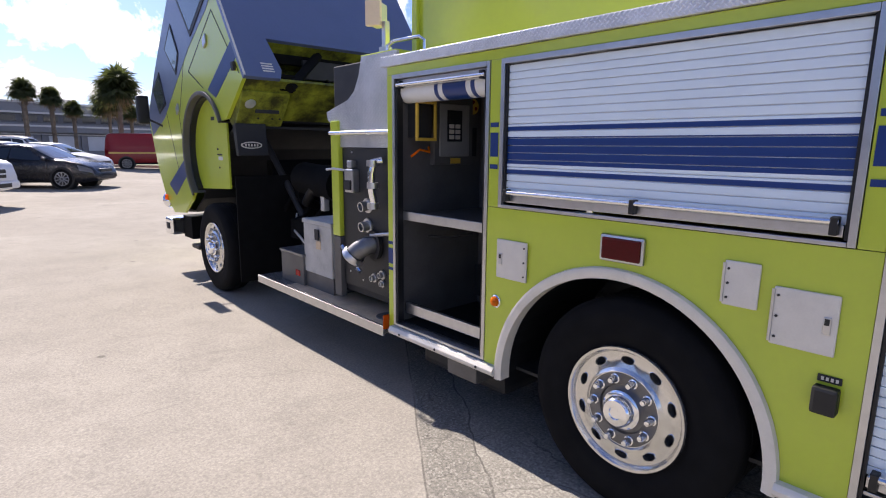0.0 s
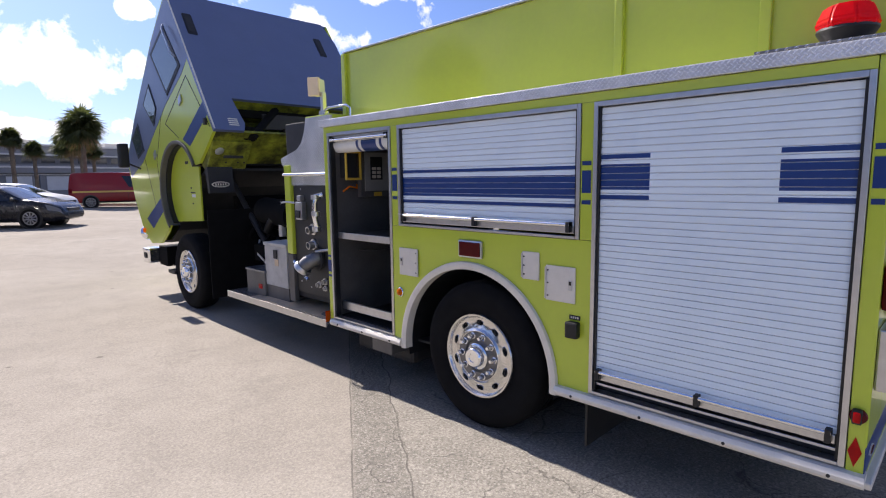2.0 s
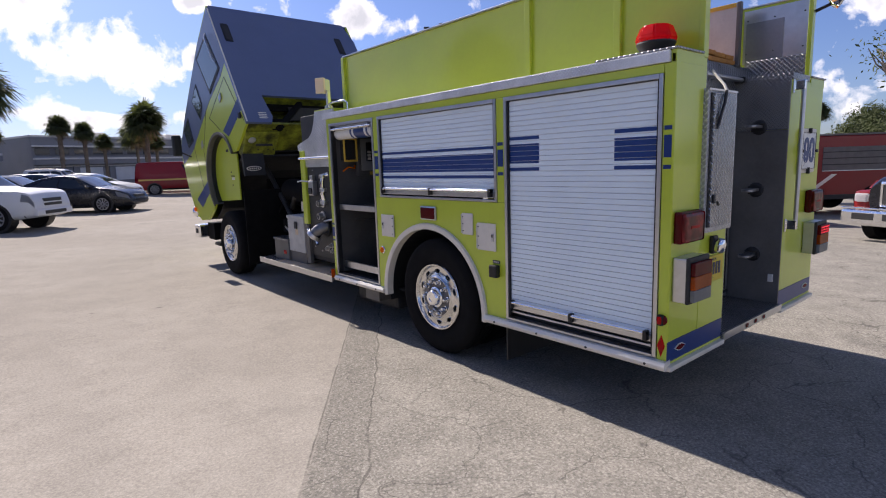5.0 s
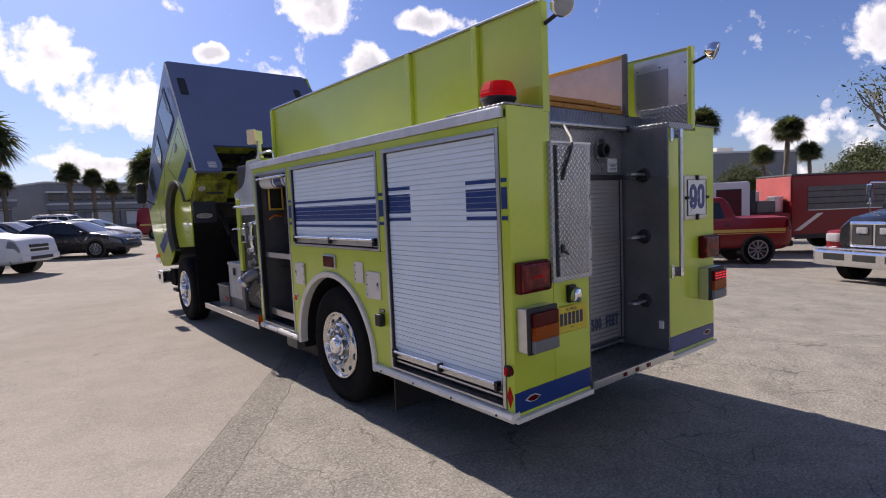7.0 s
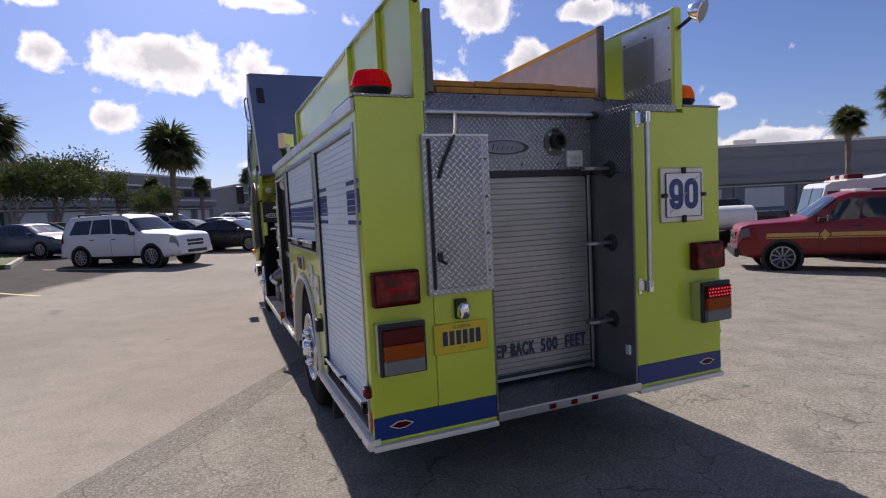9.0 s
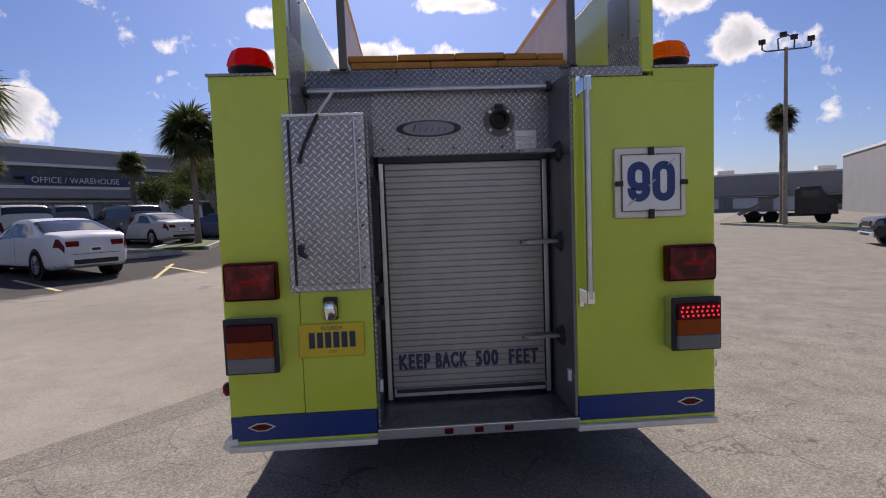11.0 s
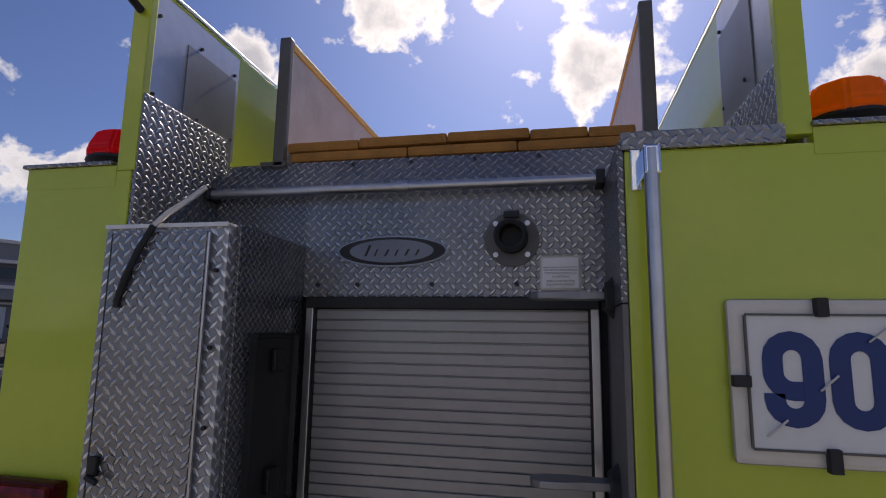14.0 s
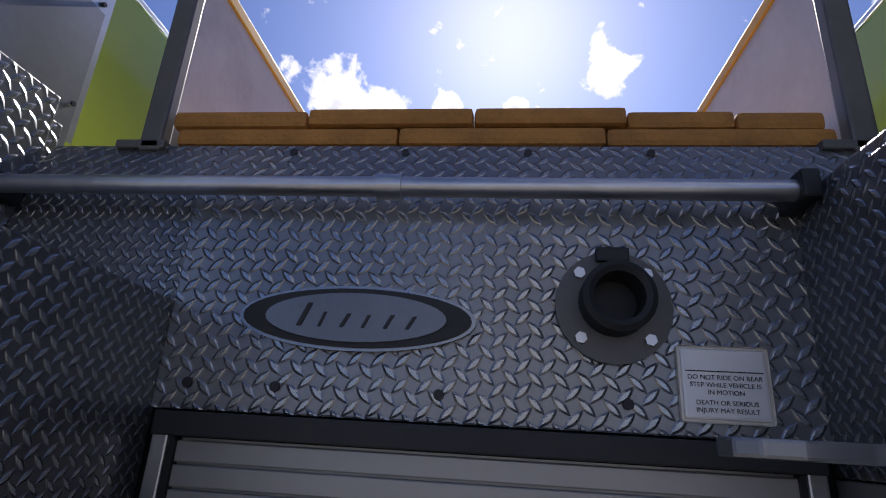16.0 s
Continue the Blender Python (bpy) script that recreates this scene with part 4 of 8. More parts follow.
def numeral(cx, nine):
    """A tall block numeral drawn as one broad stroke with rounded turns."""
    hw, top, low_, r = 0.0375, 1.741, 1.583, 0.0375
    up = [(cx + r * math.cos(a), top - r + r * math.sin(a)) for a in [math.pi * k / 8 for k in range(9)]]
    down = [(cx + r * math.cos(a), low_ + r + r * math.sin(a)) for a in [math.pi + math.pi * k / 8 for k in range(9)]]
    if nine:
        mid = [(cx + r * math.cos(a), 1.675 + r * math.sin(a)) for a in [math.pi + math.pi * k / 16 for k in range(9)]] + [(cx + 0.0177, 1.6375)]
        line = [(cx - hw, 1.632)] + down + up + mid
    else:
        line = up + down + up[:1]
    bm = bmesh.new()
    prev = None
    for k, (x, z) in enumerate(line):
        a, b = line[max(0, k - 1)], line[min(len(line) - 1, k + 1)]
        if not nine and k in (0, len(line) - 1):
            a, b = line[-2], line[1]
        d = Vector((b[0] - a[0], b[1] - a[1])).normalized()
        cut = [bm.verts.new((x + e * d.y * 0.0195, y, z - e * d.x * 0.0195)) for e, y in ((-1, -0.0285), (1, -0.0285), (1, -0.0262), (-1, -0.0262))]
        if prev:
            for q in range(4):
                bm.faces.new((prev[q], prev[(q + 1) % 4], cut[(q + 1) % 4], cut[q]))
        prev = cut
    bmesh.ops.recalc_face_normals(bm, faces=bm.faces)
    part("numeral", bm, BLUE, sg, "bold dark blue numeral")


numeral(0.818, True)
numeral(0.944, False)
for (xa, za), (xb_, zb_) in (((0.76, 1.545), (0.80, 1.58)), ((0.96, 1.74), (1.0, 1.772)), ((0.865, 1.64), (0.9, 1.672))):
    pcyl("spring_wire", (xa, -0.033, za), (xb_, -0.033, zb_), 0.0025, STEEL, sg, seg=6)
for x, z, w, h in ((0.88, 1.81, 0.012, 0.02), (0.88, 1.503, 0.012, 0.024), (0.718, 1.655, 0.018, 0.012), (1.045, 1.655, 0.018, 0.012)):
    pbox("clip", (x - w, x + w, -0.04, -0.018, z - h, z + h), DARK, sg, 0.003)
for z0, z1, x0, x1 in ((1.793, 1.797, 0.735, 1.028), (1.516, 1.52, 0.735, 1.028)):
    pbox("card_edge", (x0, x1, -0.03, -0.02, z0, z1), GREYWALL, sg, 0)
for x0, x1 in ((0.731, 0.735), (1.028, 1.032)):
    pbox("card_edge", (x0, x1, -0.03, -0.02, 1.52, 1.793), GREYWALL, sg, 0)

# grab bar, folding steps, small fittings
gb = pcyl("grab_bar", (0.552, -0.065, 1.10), (0.552, -0.065, 2.16), 0.0165, STEEL, truck, "long aluminium grab bar")
for z in (1.10, 2.13):
    pbox("bar_foot", (0.535, 0.572, -0.078, -0.001, z - 0.03, z + 0.04), CHROME, gb, 0.006)
    pbox("foot_plate", (0.515, 0.538, -0.012, -0.001, z - 0.05, z + 0.05), CHROME, gb, 0.003)
for z in (1.845, 1.37, 0.865):
    fs = plathe("folding_step", [(0, 0.022), (0.04, 0.02), (0.058, 0.0)], (0.486, 0.2, z), (-1, 0, 0), DARK, truck, "folded dark metal step", 12)
    pprism("tread_plate", [(0.485, 0.17), (0.40, 0.163), (0.33, 0.148), (0.292, 0.15), (0.27, 0.168), (0.264, 0.19), (0.272, 0.215), (0.30, 0.235), (0.35, 0.24), (0.40, 0.232), (0.485, 0.225)], "z", z - 0.006, z + 0.014, SATIN, fs, "satin paddle-shaped step plate", bevel=0.004)
    pbox("step_bracket", (0.462, 0.485, 0.15, 0.25, z - 0.035, z + 0.03), DARK, fs, 0.006)
for x in (0.478, -0.486):
    fx = pbox("catch", (x - 0.008, x + 0.008, 0.04, 0.075, 0.66, 0.72), WHITE, truck, 0.003, "small white catch")
for dx, dz in ((0, 0), (0.02, -0.12)):
    pbox("cabinet_hinge", (-0.494, -0.462, 0.17, 0.24, 1.12 + dz, 1.19 + dz), DARK, truck, 0.006)
for x0, s in ((-1.14, 1), (1.02, 1)):
    bdg = pprism("diamond_badge", [(x0, 0.535), (x0 + 0.045, 0.515), (x0 + 0.09, 0.515), (x0 + 0.135, 0.535), (x0 + 0.09, 0.555), (x0 + 0.045, 0.555)], "y", -0.004, 0.0008, PLATE, truck, "small lozenge badge")
    pprism("field", [(x0 + 0.012, 0.535), (x0 + 0.048, 0.52), (x0 + 0.087, 0.52), (x0 + 0.123, 0.535), (x0 + 0.087, 0.55), (x0 + 0.048, 0.55)], "y", -0.006, -0.0045, DARK_RED_LENS, bdg)
for s in (-1, 1):
    plathe("side_reflector", [(0, 0.022), (0.016, 0.022), (0.03, 0.012), (0.032, 0.0)], (s * 1.222, 0.035, 0.722), (s, 0, 0), DARK_RED_LENS if s < 0 else CLEAR_LENS, truck, seg=14)

# beacons
for sx, mt, lab in ((-1, RED_LENS, "red"), (1, AMBER_LENS, "amber")):
    cx = sx * 1.075
    bc = plathe("beacon", [(0, 0.0), (0.082, 0.0), (0.085, 0.016), (0.11, 0.056), (0.108, 0.066), (0, 0.069)], (cx, 0.2, 2.229), (0, 0, 1), BLACK, truck, lab + " rotating beacon", 16)
    bm = bmesh.new()
    add_lathe(bm, [(0.106, 0.02), (0.117, 0.036), (0.115, 0.058), (0.088, 0.118), (0, 0.123)], (cx, 0.2, 2.266), (0, 0, 1), 8)
    bmesh.ops.rotate(bm, verts=bm.verts, cent=(cx, 0.2, 2.3), matrix=Matrix.Rotation(radians(22.5), 3, "Z"))
    bmesh.ops.bevel(bm, geom=list(bm.edges), offset=0.008, segments=2, affect="EDGES")
    part("dome", bm, mt, bc)

# hose bed: sails, dividers, hose
SZ = 2.82
for sx in (-1, 1):
    x0, x1 = sorted((sx * 0.905, sx * 0.875))
    y1s = 3.93
    sail = pbox("hose_bed_wall", (x0, x1, 0.03, y1s, 2.2, SZ), LIME, truck, 0.004, "lime-yellow hose bed wall")
    pbox("end_flange", (min(sx * 0.91, sx * 0.85), max(sx * 0.91, sx * 0.85), 0.0, 0.03, 2.2, SZ + 0.01), LIME, sail, 0.004)
    pbox("top_flange", (min(sx * 0.93, sx * 0.87), max(sx * 0.93, sx * 0.87), 0.03, y1s, SZ, SZ + 0.014), STEEL, sail, 0.003)
    for y in (0.52, 1.26, y1s - 0.03):
        pbox("rib", (min(sx * 0.906, sx * 0.935), max(sx * 0.906, sx * 0.935), y, y + 0.05, 2.242, SZ - 0.002), LIME, sail, 0.005)
    xi = sx * 0.873
    pbox("lining", (min(xi, xi - sx * 0.003), max(xi, xi - sx * 0.003), 0.035, 0.5, 2.38, SZ - 0.02), STEEL, sail, 0, "scuffed aluminium lining")
    pbox("patch", (min(xi - sx * 0.004, xi - sx * 0.007), max(xi - sx * 0.004, xi - sx * 0.007), 0.2, 0.48, 2.35, SZ - 0.12), SATIN, sail, 0)
    box_uv(pbox("kick_plate", (min(xi, xi - sx * 0.012), max(xi, xi - sx * 0.012), 0.032, 0.46, 2.2, 2.40), TREAD, sail, 0.003))
    for y in (0.06, 0.27, 0.47):
        for z in (2.46, 2.72):
            pcyl("screw", (xi - sx * 0.002, y, z), (xi - sx * 0.01, y, z), 0.006, DARK, sail, seg=6)
    dv = pbox("divider", (sx * 0.64 - 0.012, sx * 0.64 + 0.012, 0.46, 3.6, 2.3, SZ), DIVIDER, truck, 0.003, "scuffed pale hose bed divider")
    pbox("edge_trim", (sx * 0.64 - 0.018, sx * 0.64 + 0.018, 0.47, 3.6, SZ - 0.02, SZ + 0.012), YELLOW_TRIM, dv, 0.003, "yellow edge trim")
    pbox("end_post", (sx * 0.64 - 0.022, sx * 0.64 + 0.022, 0.43, 0.462, 2.33, SZ + 0.016), GREYWALL, dv, 0.006)
    pbox("post_foot", (sx * 0.64 - 0.07, sx * 0.64 + 0.03, 0.43, 0.50, 2.335, 2.352), GREYWALL, dv, 0.003)
    # work lamp on the rear of the wall
    wl = pcyl("work_lamp", (sx * 0.88, -0.005, 2.70), (sx * 0.88, -0.1, 2.73), 0.012, DARK, truck, "round chrome work lamp on a bracket")
    hx = Vector((sx * 0.905, -0.15, 2.76))
    plathe("bowl", [(0, -0.07), (0.03, -0.065), (0.06, -0.03), (0.068, 0.015), (0.06, 0.02)], hx, (sx * 0.35, -0.85, -0.4), CHROME, wl, seg=20)
    plathe("glass", [(0.06, 0.018), (0.04, 0.026), (0, 0.03)], hx, (sx * 0.35, -0.85, -0.4), CLEAR_LENS, wl, seg=20)
pbox("hose_bed_floor", (-0.87, 0.87, 0.46, 3.9, 2.25, 2.3), STEEL, truck, 0)
pbox("hose_bed_front", (-0.87, 0.87, 3.86, 3.9, 2.2, 2.5), LIME, truck, 0.004)
bm = bmesh.new()


def fold(bm, x0, x1, y0, y1, z0, z1):
    add_box(bm, x0, x1, y0, y1, z0, z1, bevel=min(0.011, (z1 - z0) * 0.42))


random.seed(4)
hose = thing("fire_hose", "orange fire hose folded flat in layers in the hose bed", "fire hose", at=(0, 0.46, 2.345))
for layer, (zb, xs) in enumerate(((2.35, (-0.60, -0.16, 0.22, 0.61)), (2.388, (-0.615, -0.34, -0.02, 0.26, 0.45, 0.60)))):
    for i in range(len(xs) - 1):
        bm = bmesh.new()
        dy = random.uniform(-0.008, 0.01)
        lift = 0.004 * (2 - abs(i - 2))
        fold(bm, xs[i] + 0.0005, xs[i + 1] - 0.0005, 0.45 + dy, 3.2, zb + (lift if layer else 0), zb + 0.0365 + (lift if layer else 0))
        o = part("hose_fold", bm, ORANGE_HOSE, hose)
        o.location = (0, -0.46, -2.345)


# wheels
def wheel(name, x_face, y, sx, dual=False):
    """A disc wheel whose rim lies at x_face and looks along sx."""
    w = new(name)
    w.location = (x_face, y, 0.506)
    w.parent = truck
    tagged(w, "black truck tyre on a polished aluminium disc wheel")
    R, wd = 0.506, 0.29
    ax = (sx, 0, 0)
    prof = [(0.285, -wd), (0.33, -wd), (0.46, -wd + 0.01), (0.494, -wd + 0.035), (R, -wd + 0.06), (R, -0.19), (0.497, -0.187), (0.497, -0.18), (R, -0.177), (R, -0.115), (0.497, -0.112), (0.497, -0.105), (R, -0.102), (R, -0.045), (0.494, -0.02), (0.45, 0.002), (0.42, 0.006), (0.40, 0.002), (0.36, 0.005), (0.33, 0.0), (0.288, -0.02)]
    bm = bmesh.new()
    add_lathe(bm, prof, (0, 0, 0), ax, 48)
    part("tyre", bm, RUBBER, w, "black rubber truck tyre", True)
    bm = bmesh.new()
    add_lathe(bm, [(0.285, -0.16), (0.288, -0.02), (0.292, -0.004), (0.287, 0.005), (0.276, 0.003), (0.268, -0.008), (0.262, -0.02)], (0, 0, 0), ax, 60)
    add_lathe(bm, [(0.19, -0.012), (0.178, -0.004), (0.174, 0.0), (0.17, 0.0)], (0, 0, 0), ax, 60)
    rim = part("rim", bm, WHEEL_ALU, w, "polished aluminium disc wheel", True)
    # darker metal paints in the dark reflections and gaps between nuts
    plathe("bolt_ring", [(0.17, -0.002), (0.115, -0.002), (0.11, -0.012), (0, -0.012)], (0, 0, 0), ax, BOLT_RING, w, "ring under the wheel nuts, coloured dark as reflection", 48)

    def disc(r, a, h=0.0):
        k = (r - 0.19) / 0.072
        return Vector((sx * (-0.012 - 0.008 * k - 0.006 * math.sin(math.pi * k) + h), r * math.cos(a), r * math.sin(a)))

    for k in range(10):
        # one tenth of the dished web, with an oval hole and its turned-in lip
        bm = bmesh.new()
        am, ha = 2 * math.pi * (k + 0.5) / 10, math.pi / 10
        edge = [(-1, -1), (-0.5, -1), (0, -1), (0.5, -1), (1, -1), (1, -0.5), (1, 0), (1, 0.5), (1, 1), (0.5, 1), (0, 1), (-0.5, 1), (-1, 1), (-1, 0.5), (-1, 0), (-1, -0.5)]
        rings = []
        for grow, drop in ((None, 0.0), (1.22, 0.0), (1.08, 0.003), (1.0, -0.004), (0.97, -0.03)):
            rowv = []
            for u, v in edge:
                if grow is None:
                    rowv.append(bm.verts.new(disc(0.226 + 0.036 * v, am + ha * u)))
                else:
                    th = math.atan2(v, u)
                    rowv.append(bm.verts.new(disc(0.228 + 0.0165 * grow * math.sin(th), am + 0.029 * grow * math.cos(th) / 0.228, drop)))
            rings.append(rowv)
        for p_, q_ in zip(rings, rings[1:]):
            for i in range(16):
                bm.faces.new((p_[i], p_[(i + 1) % 16], q_[(i + 1) % 16], q_[i]))
        part("web_section", bm, WHEEL_ALU, w, smooth=True)
    # black ring gives the hand holes their dark, shaded look
    plathe("brake_shadow", [(0.265, -0.06), (0.1, -0.06), (0.1, -0.07), (0.265, -0.07)], (0, 0, 0), ax, BLACK, w, "black ring behind the wheel, for shade in its holes", 32)
    bm = bmesh.new()
    add_lathe(bm, [(0.088, -0.012), (0.09, 0.012), (0.082, 0.018), (0.072, 0.02), (0.068, 0.052), (0.058, 0.062), (0.03, 0.064), (0.026, 0.058), (0, 0.058)], (0, 0, 0), ax, 28)
    part("hub", bm, CHROME, w, "chrome hub", True)
    for k in range(10):
        a = 2 * math.pi * k / 10
        c = Vector((0, math.cos(a), math.sin(a))) * 0.142
        bm = bmesh.new()
        add_lathe(bm, [(0, 0.048), (0.011, 0.046), (0.0165, 0.034), (0.018, 0.004), (0.023, 0.002), (0.023, -0.002)], c, ax, 10)
        part("lug_nut", bm, CHROME, w, "chrome nut cover", True)
    if dual:
        bm = bmesh.new()
        add_lathe(bm, [(rr_, h - 0.33) for rr_, h in prof], (0, 0, 0), ax, 40)
        part("inner_tyre", bm, RUBBER, w, smooth=True)
    return w


wheel("rear_wheel", -1.205, 2.105, -1, True)
wheel("rear_wheel", 1.205, 2.105, 1, True)
wheel("front_wheel", -1.165, 7.29, -1)
wheel("front_wheel", 1.165, 7.29, 1)
for y in (2.105, 7.29):
    ax_ = pcyl("axle", (-0.9, y, 0.506), (0.9, y, 0.506), 0.075, DARK, truck, "dark steel axle")
pcyl("axle_housing", (0, 1.85, 0.506), (0, 2.35, 0.506), 0.2, DARK, truck, seg=18)

# ---- pump panel, running board, chassis ----
PX = -1.12
pm = pbox("pump_panel", (PX, PX + 0.02, 3.862, 4.555, 0.61, 1.65), PANELBLACK, truck, 0.004, "black pump panel with gauges and valves")
tp = pprism("tread_cover", [(3.862, 1.655), (4.565, 1.655), (4.575, 1.76), (4.735, 1.86), (4.75, 1.915), (4.62, 1.95), (4.45, 1.99), (4.36, 2.05), (4.30, 2.15), (4.265, 2.27), (3.862, 2.27)], "x", PX - 0.01, PX + 0.012, TREAD_PALE, truck, "diamond-plate cover over the pump panel")
box_uv(tp)
pbox("panel_post", (PX - 0.03, PX + 0.02, 4.565, 4.67, 0.98, 1.85), LIME, truck, 0.008)
pbox("panel_post_foot", (PX - 0.03, PX + 0.02, 4.565, 4.66, 0.5, 0.975), GREYWALL, truck, 0.006)
pcyl("panel_rail", (PX - 0.06, 3.87, 1.757), (PX - 0.06, 4.62, 1.757), 0.016, POLISHED, truck, "polished rail")
pbox("pump_house", (PX + 0.03, 1.1, 3.9, 4.7, 0.55, 2.25), DARK, truck, 0.01)
pbox("pump_house_top", (-1.11, 1.11, 3.9, 4.3, 2.25, 2.285), LIME, truck, 0.006)


def port(y, z, r, out, material=STEEL):
    p = plathe("outlet", [(r * 1.5, 0.0), (r * 1.5, 0.012), (r, 0.014), (r, out), (r * 0.78, out), (r * 0.72, 0.02), (0, 0.02)], (PX, y, z), (-1, 0, -0.1), material, pm, "metal outlet", 18)
    return p


port(4.22, 1.245, 0.036, 0.07)
port(4.22, 1.10, 0.036, 0.07)
port(4.15, 0.725, 0.022, 0.04)
port(4.05, 0.765, 0.022, 0.04)
port(4.05, 0.70, 0.018, 0.03)
bm = bmesh.new()
add_tube(bm, [(PX, 4.15, 0.97), (PX - 0.05, 4.165, 0.965), (PX - 0.09, 4.20, 0.94), (PX - 0.115, 4.235, 0.90)], 0.068, 18)
elbow = part("suction_elbow", bm, BOLT_RING, pm, "large metal suction elbow", True)
plathe("flange", [(0.07, 0.0), (0.105, 0.0), (0.105, 0.025), (0.07, 0.025)], (PX, 4.14, 0.97), (-1, 0.1, 0), DARK, elbow, seg=20)
plathe("cap", [(0.08, 0.0), (0.086, 0.015), (0.086, 0.045), (0.075, 0.055), (0.03, 0.058), (0, 0.058)], (PX - 0.112, 4.23, 0.905), (-0.4, 0.55, -0.74), STEEL, elbow, seg=20)
for k in range(2):
    v = Vector((0.0, 0.83, 0.56)) * (0.12 if k else -0.12)
    pcyl("cap_lug", Vector((PX - 0.13, 4.262, 0.865)) + v * 0.8, Vector((PX - 0.13, 4.262, 0.865)) + v * 1.15, 0.016, CHROME, elbow, seg=8)
pcyl("pull_rod", (PX - 0.03, 3.9, 1.08), (PX - 0.03, 4.15, 1.04), 0.014, STEEL, pm)
vb = pbox("valve_block", (PX - 0.06, PX, 4.33, 4.44, 1.33, 1.50), STEEL, pm, 0.01, "valve block with a lever")
pbox("lever_plate", (PX - 0.075, PX - 0.06, 4.345, 4.42, 1.35, 1.42), DARK, vb, 0.004)
ptube("lever", [(PX - 0.06, 4.44, 1.49), (PX - 0.1, 4.52, 1.50), (PX - 0.11, 4.60, 1.49)], 0.009, STEEL, vb)
pbox("lever_top", (PX - 0.05, PX, 4.36, 4.42, 1.51, 1.56), STEEL, pm, 0.008)
bm = bmesh.new()
add_tube(bm, [(PX - 0.02, 4.02, 1.57), (PX - 0.07, 4.05, 1.56), (PX - 0.08, 4.06, 1.48), (PX - 0.08, 4.06, 1.36), (PX - 0.06, 4.05, 1.24)], 0.026, 12)
pipe_ = part("bent_pipe", bm, CHROME, pm, "chrome bent pipe", True)
for z in (1.55, 1.40, 1.26):
    plathe("coupling", [(0.026, -0.02), (0.04, -0.02), (0.04, 0.02), (0.026, 0.02)], (PX - 0.075, 4.055, z), (0, 0, 1), STEEL, pipe_, seg=12)
for y, z in ((4.47, 0.72), (4.3, 0.68), (4.42, 1.62), (3.95, 1.62)):
    pcyl("panel_screw", (PX - 0.004, y, z), (PX, y, z), 0.008, STEEL, pm, seg=8)

# running board
rbz = 0.40
rb = box_uv(pbox("running_board", (-1.25, -0.72, 3.86, 5.88, rbz, rbz + 0.055), TREAD_FINE, truck, 0.006, "worn diamond-plate running board"))
pbox("board_edge", (-1.262, -1.251, 3.86, 5.88, rbz - 0.012, rbz + 0.058), STEEL, rb, 0.003)
WORN = plain("worn_tan_deck", (0.58, 0.45, 0.30), 0.55, metal=0.25, vary=0.25, scale=6, dirt=0.5)
pbox("deck_mat", (-1.235, -0.8, 3.88, 5.34, rbz + 0.0555, rbz + 0.0605), WORN, rb, 0.001, "tan worn deck plate")
plathe("deck_cover", [(0, 0.004), (0.085, 0.004), (0.09, 0.0)], (-1.1, 4.02, rbz + 0.061), (0, 0, 1), GREYWALL, rb, "round deck cover", 20)
pbox("red_reflector", (-1.266, -1.22, 3.846, 3.858, 0.44, 0.54), TAIL_AMBER, rb, 0.004)
tb = thing("tool_box", "dented white metal box standing on the running board", "tool box", at=(-0.95, 4.97, rbz + 0.056))
for nm, dims, mt, lb in (("box", (-0.17, 0.2, -0.22, 0.24, 0.14, 0.565), TOOLBOX, ""), ("lid", (-0.18, 0.21, -0.23, 0.25, 0.565, 0.6), TOOLBOX, "dented lid"), ("plinth", (-0.16, 0.2, -0.22, 0.24, 0.0, 0.139), GREYWALL, ""), ("latch", (-0.19, -0.178, -0.04, 0.02, 0.44, 0.53), DARK, "rusty latch"), ("stain", (-0.1735, -0.1705, -0.05, 0.03, 0.36, 0.43), WORN, "")):
    pbox(nm, dims, mt, tb, 0.008 if nm in ("box", "lid") else 0.002, lb)
bx = thing("battery_box", "flat aluminium battery box on the running board", "battery box", at=(-1.0, 5.4, rbz + 0.056))
pbox("case", (-0.14, 0.25, -0.2, 0.22, 0.0, 0.26), GREYWALL, bx, 0.008)
box_uv(pbox("cover", (-0.15, 0.26, -0.21, 0.23, 0.26, 0.285), TREAD_FINE, bx, 0.004))
pbox("red_tab", (-0.146, -0.141, -0.14, -0.06, 0.08, 0.13), RED_LENS, bx, 0.002)

for s in (-1, 1):
    pbox("frame_rail", (s * 0.43 - 0.04, s * 0.43 + 0.04, 0.5, 8.7, 0.56, 0.80), DARK, truck, 0.006, "dark steel frame rail")
pbox("fuel_tank", (-1.0, -0.5, 2.98, 3.75, 0.18, 0.44), DARK, truck, 0.04)
pbox("step_box", (-1.18, -1.0, 3.05, 3.3, 0.29, 0.43), GREYWALL, truck, 0.01)
pbox("mud_flap", (-1.19, -0.62, 1.28, 1.295, 0.14, 0.6), BLACK, truck, 0.003, "black rubber mud flap")
pbox("mud_flap", (0.62, 1.19, 1.28, 1.295, 0.14, 0.6), BLACK, truck, 0.003, "black rubber mud flap")
pbox("underbody", (-1.1, 1.1, 0.1, 3.8, 0.44, 0.458), DARK, truck, 0)
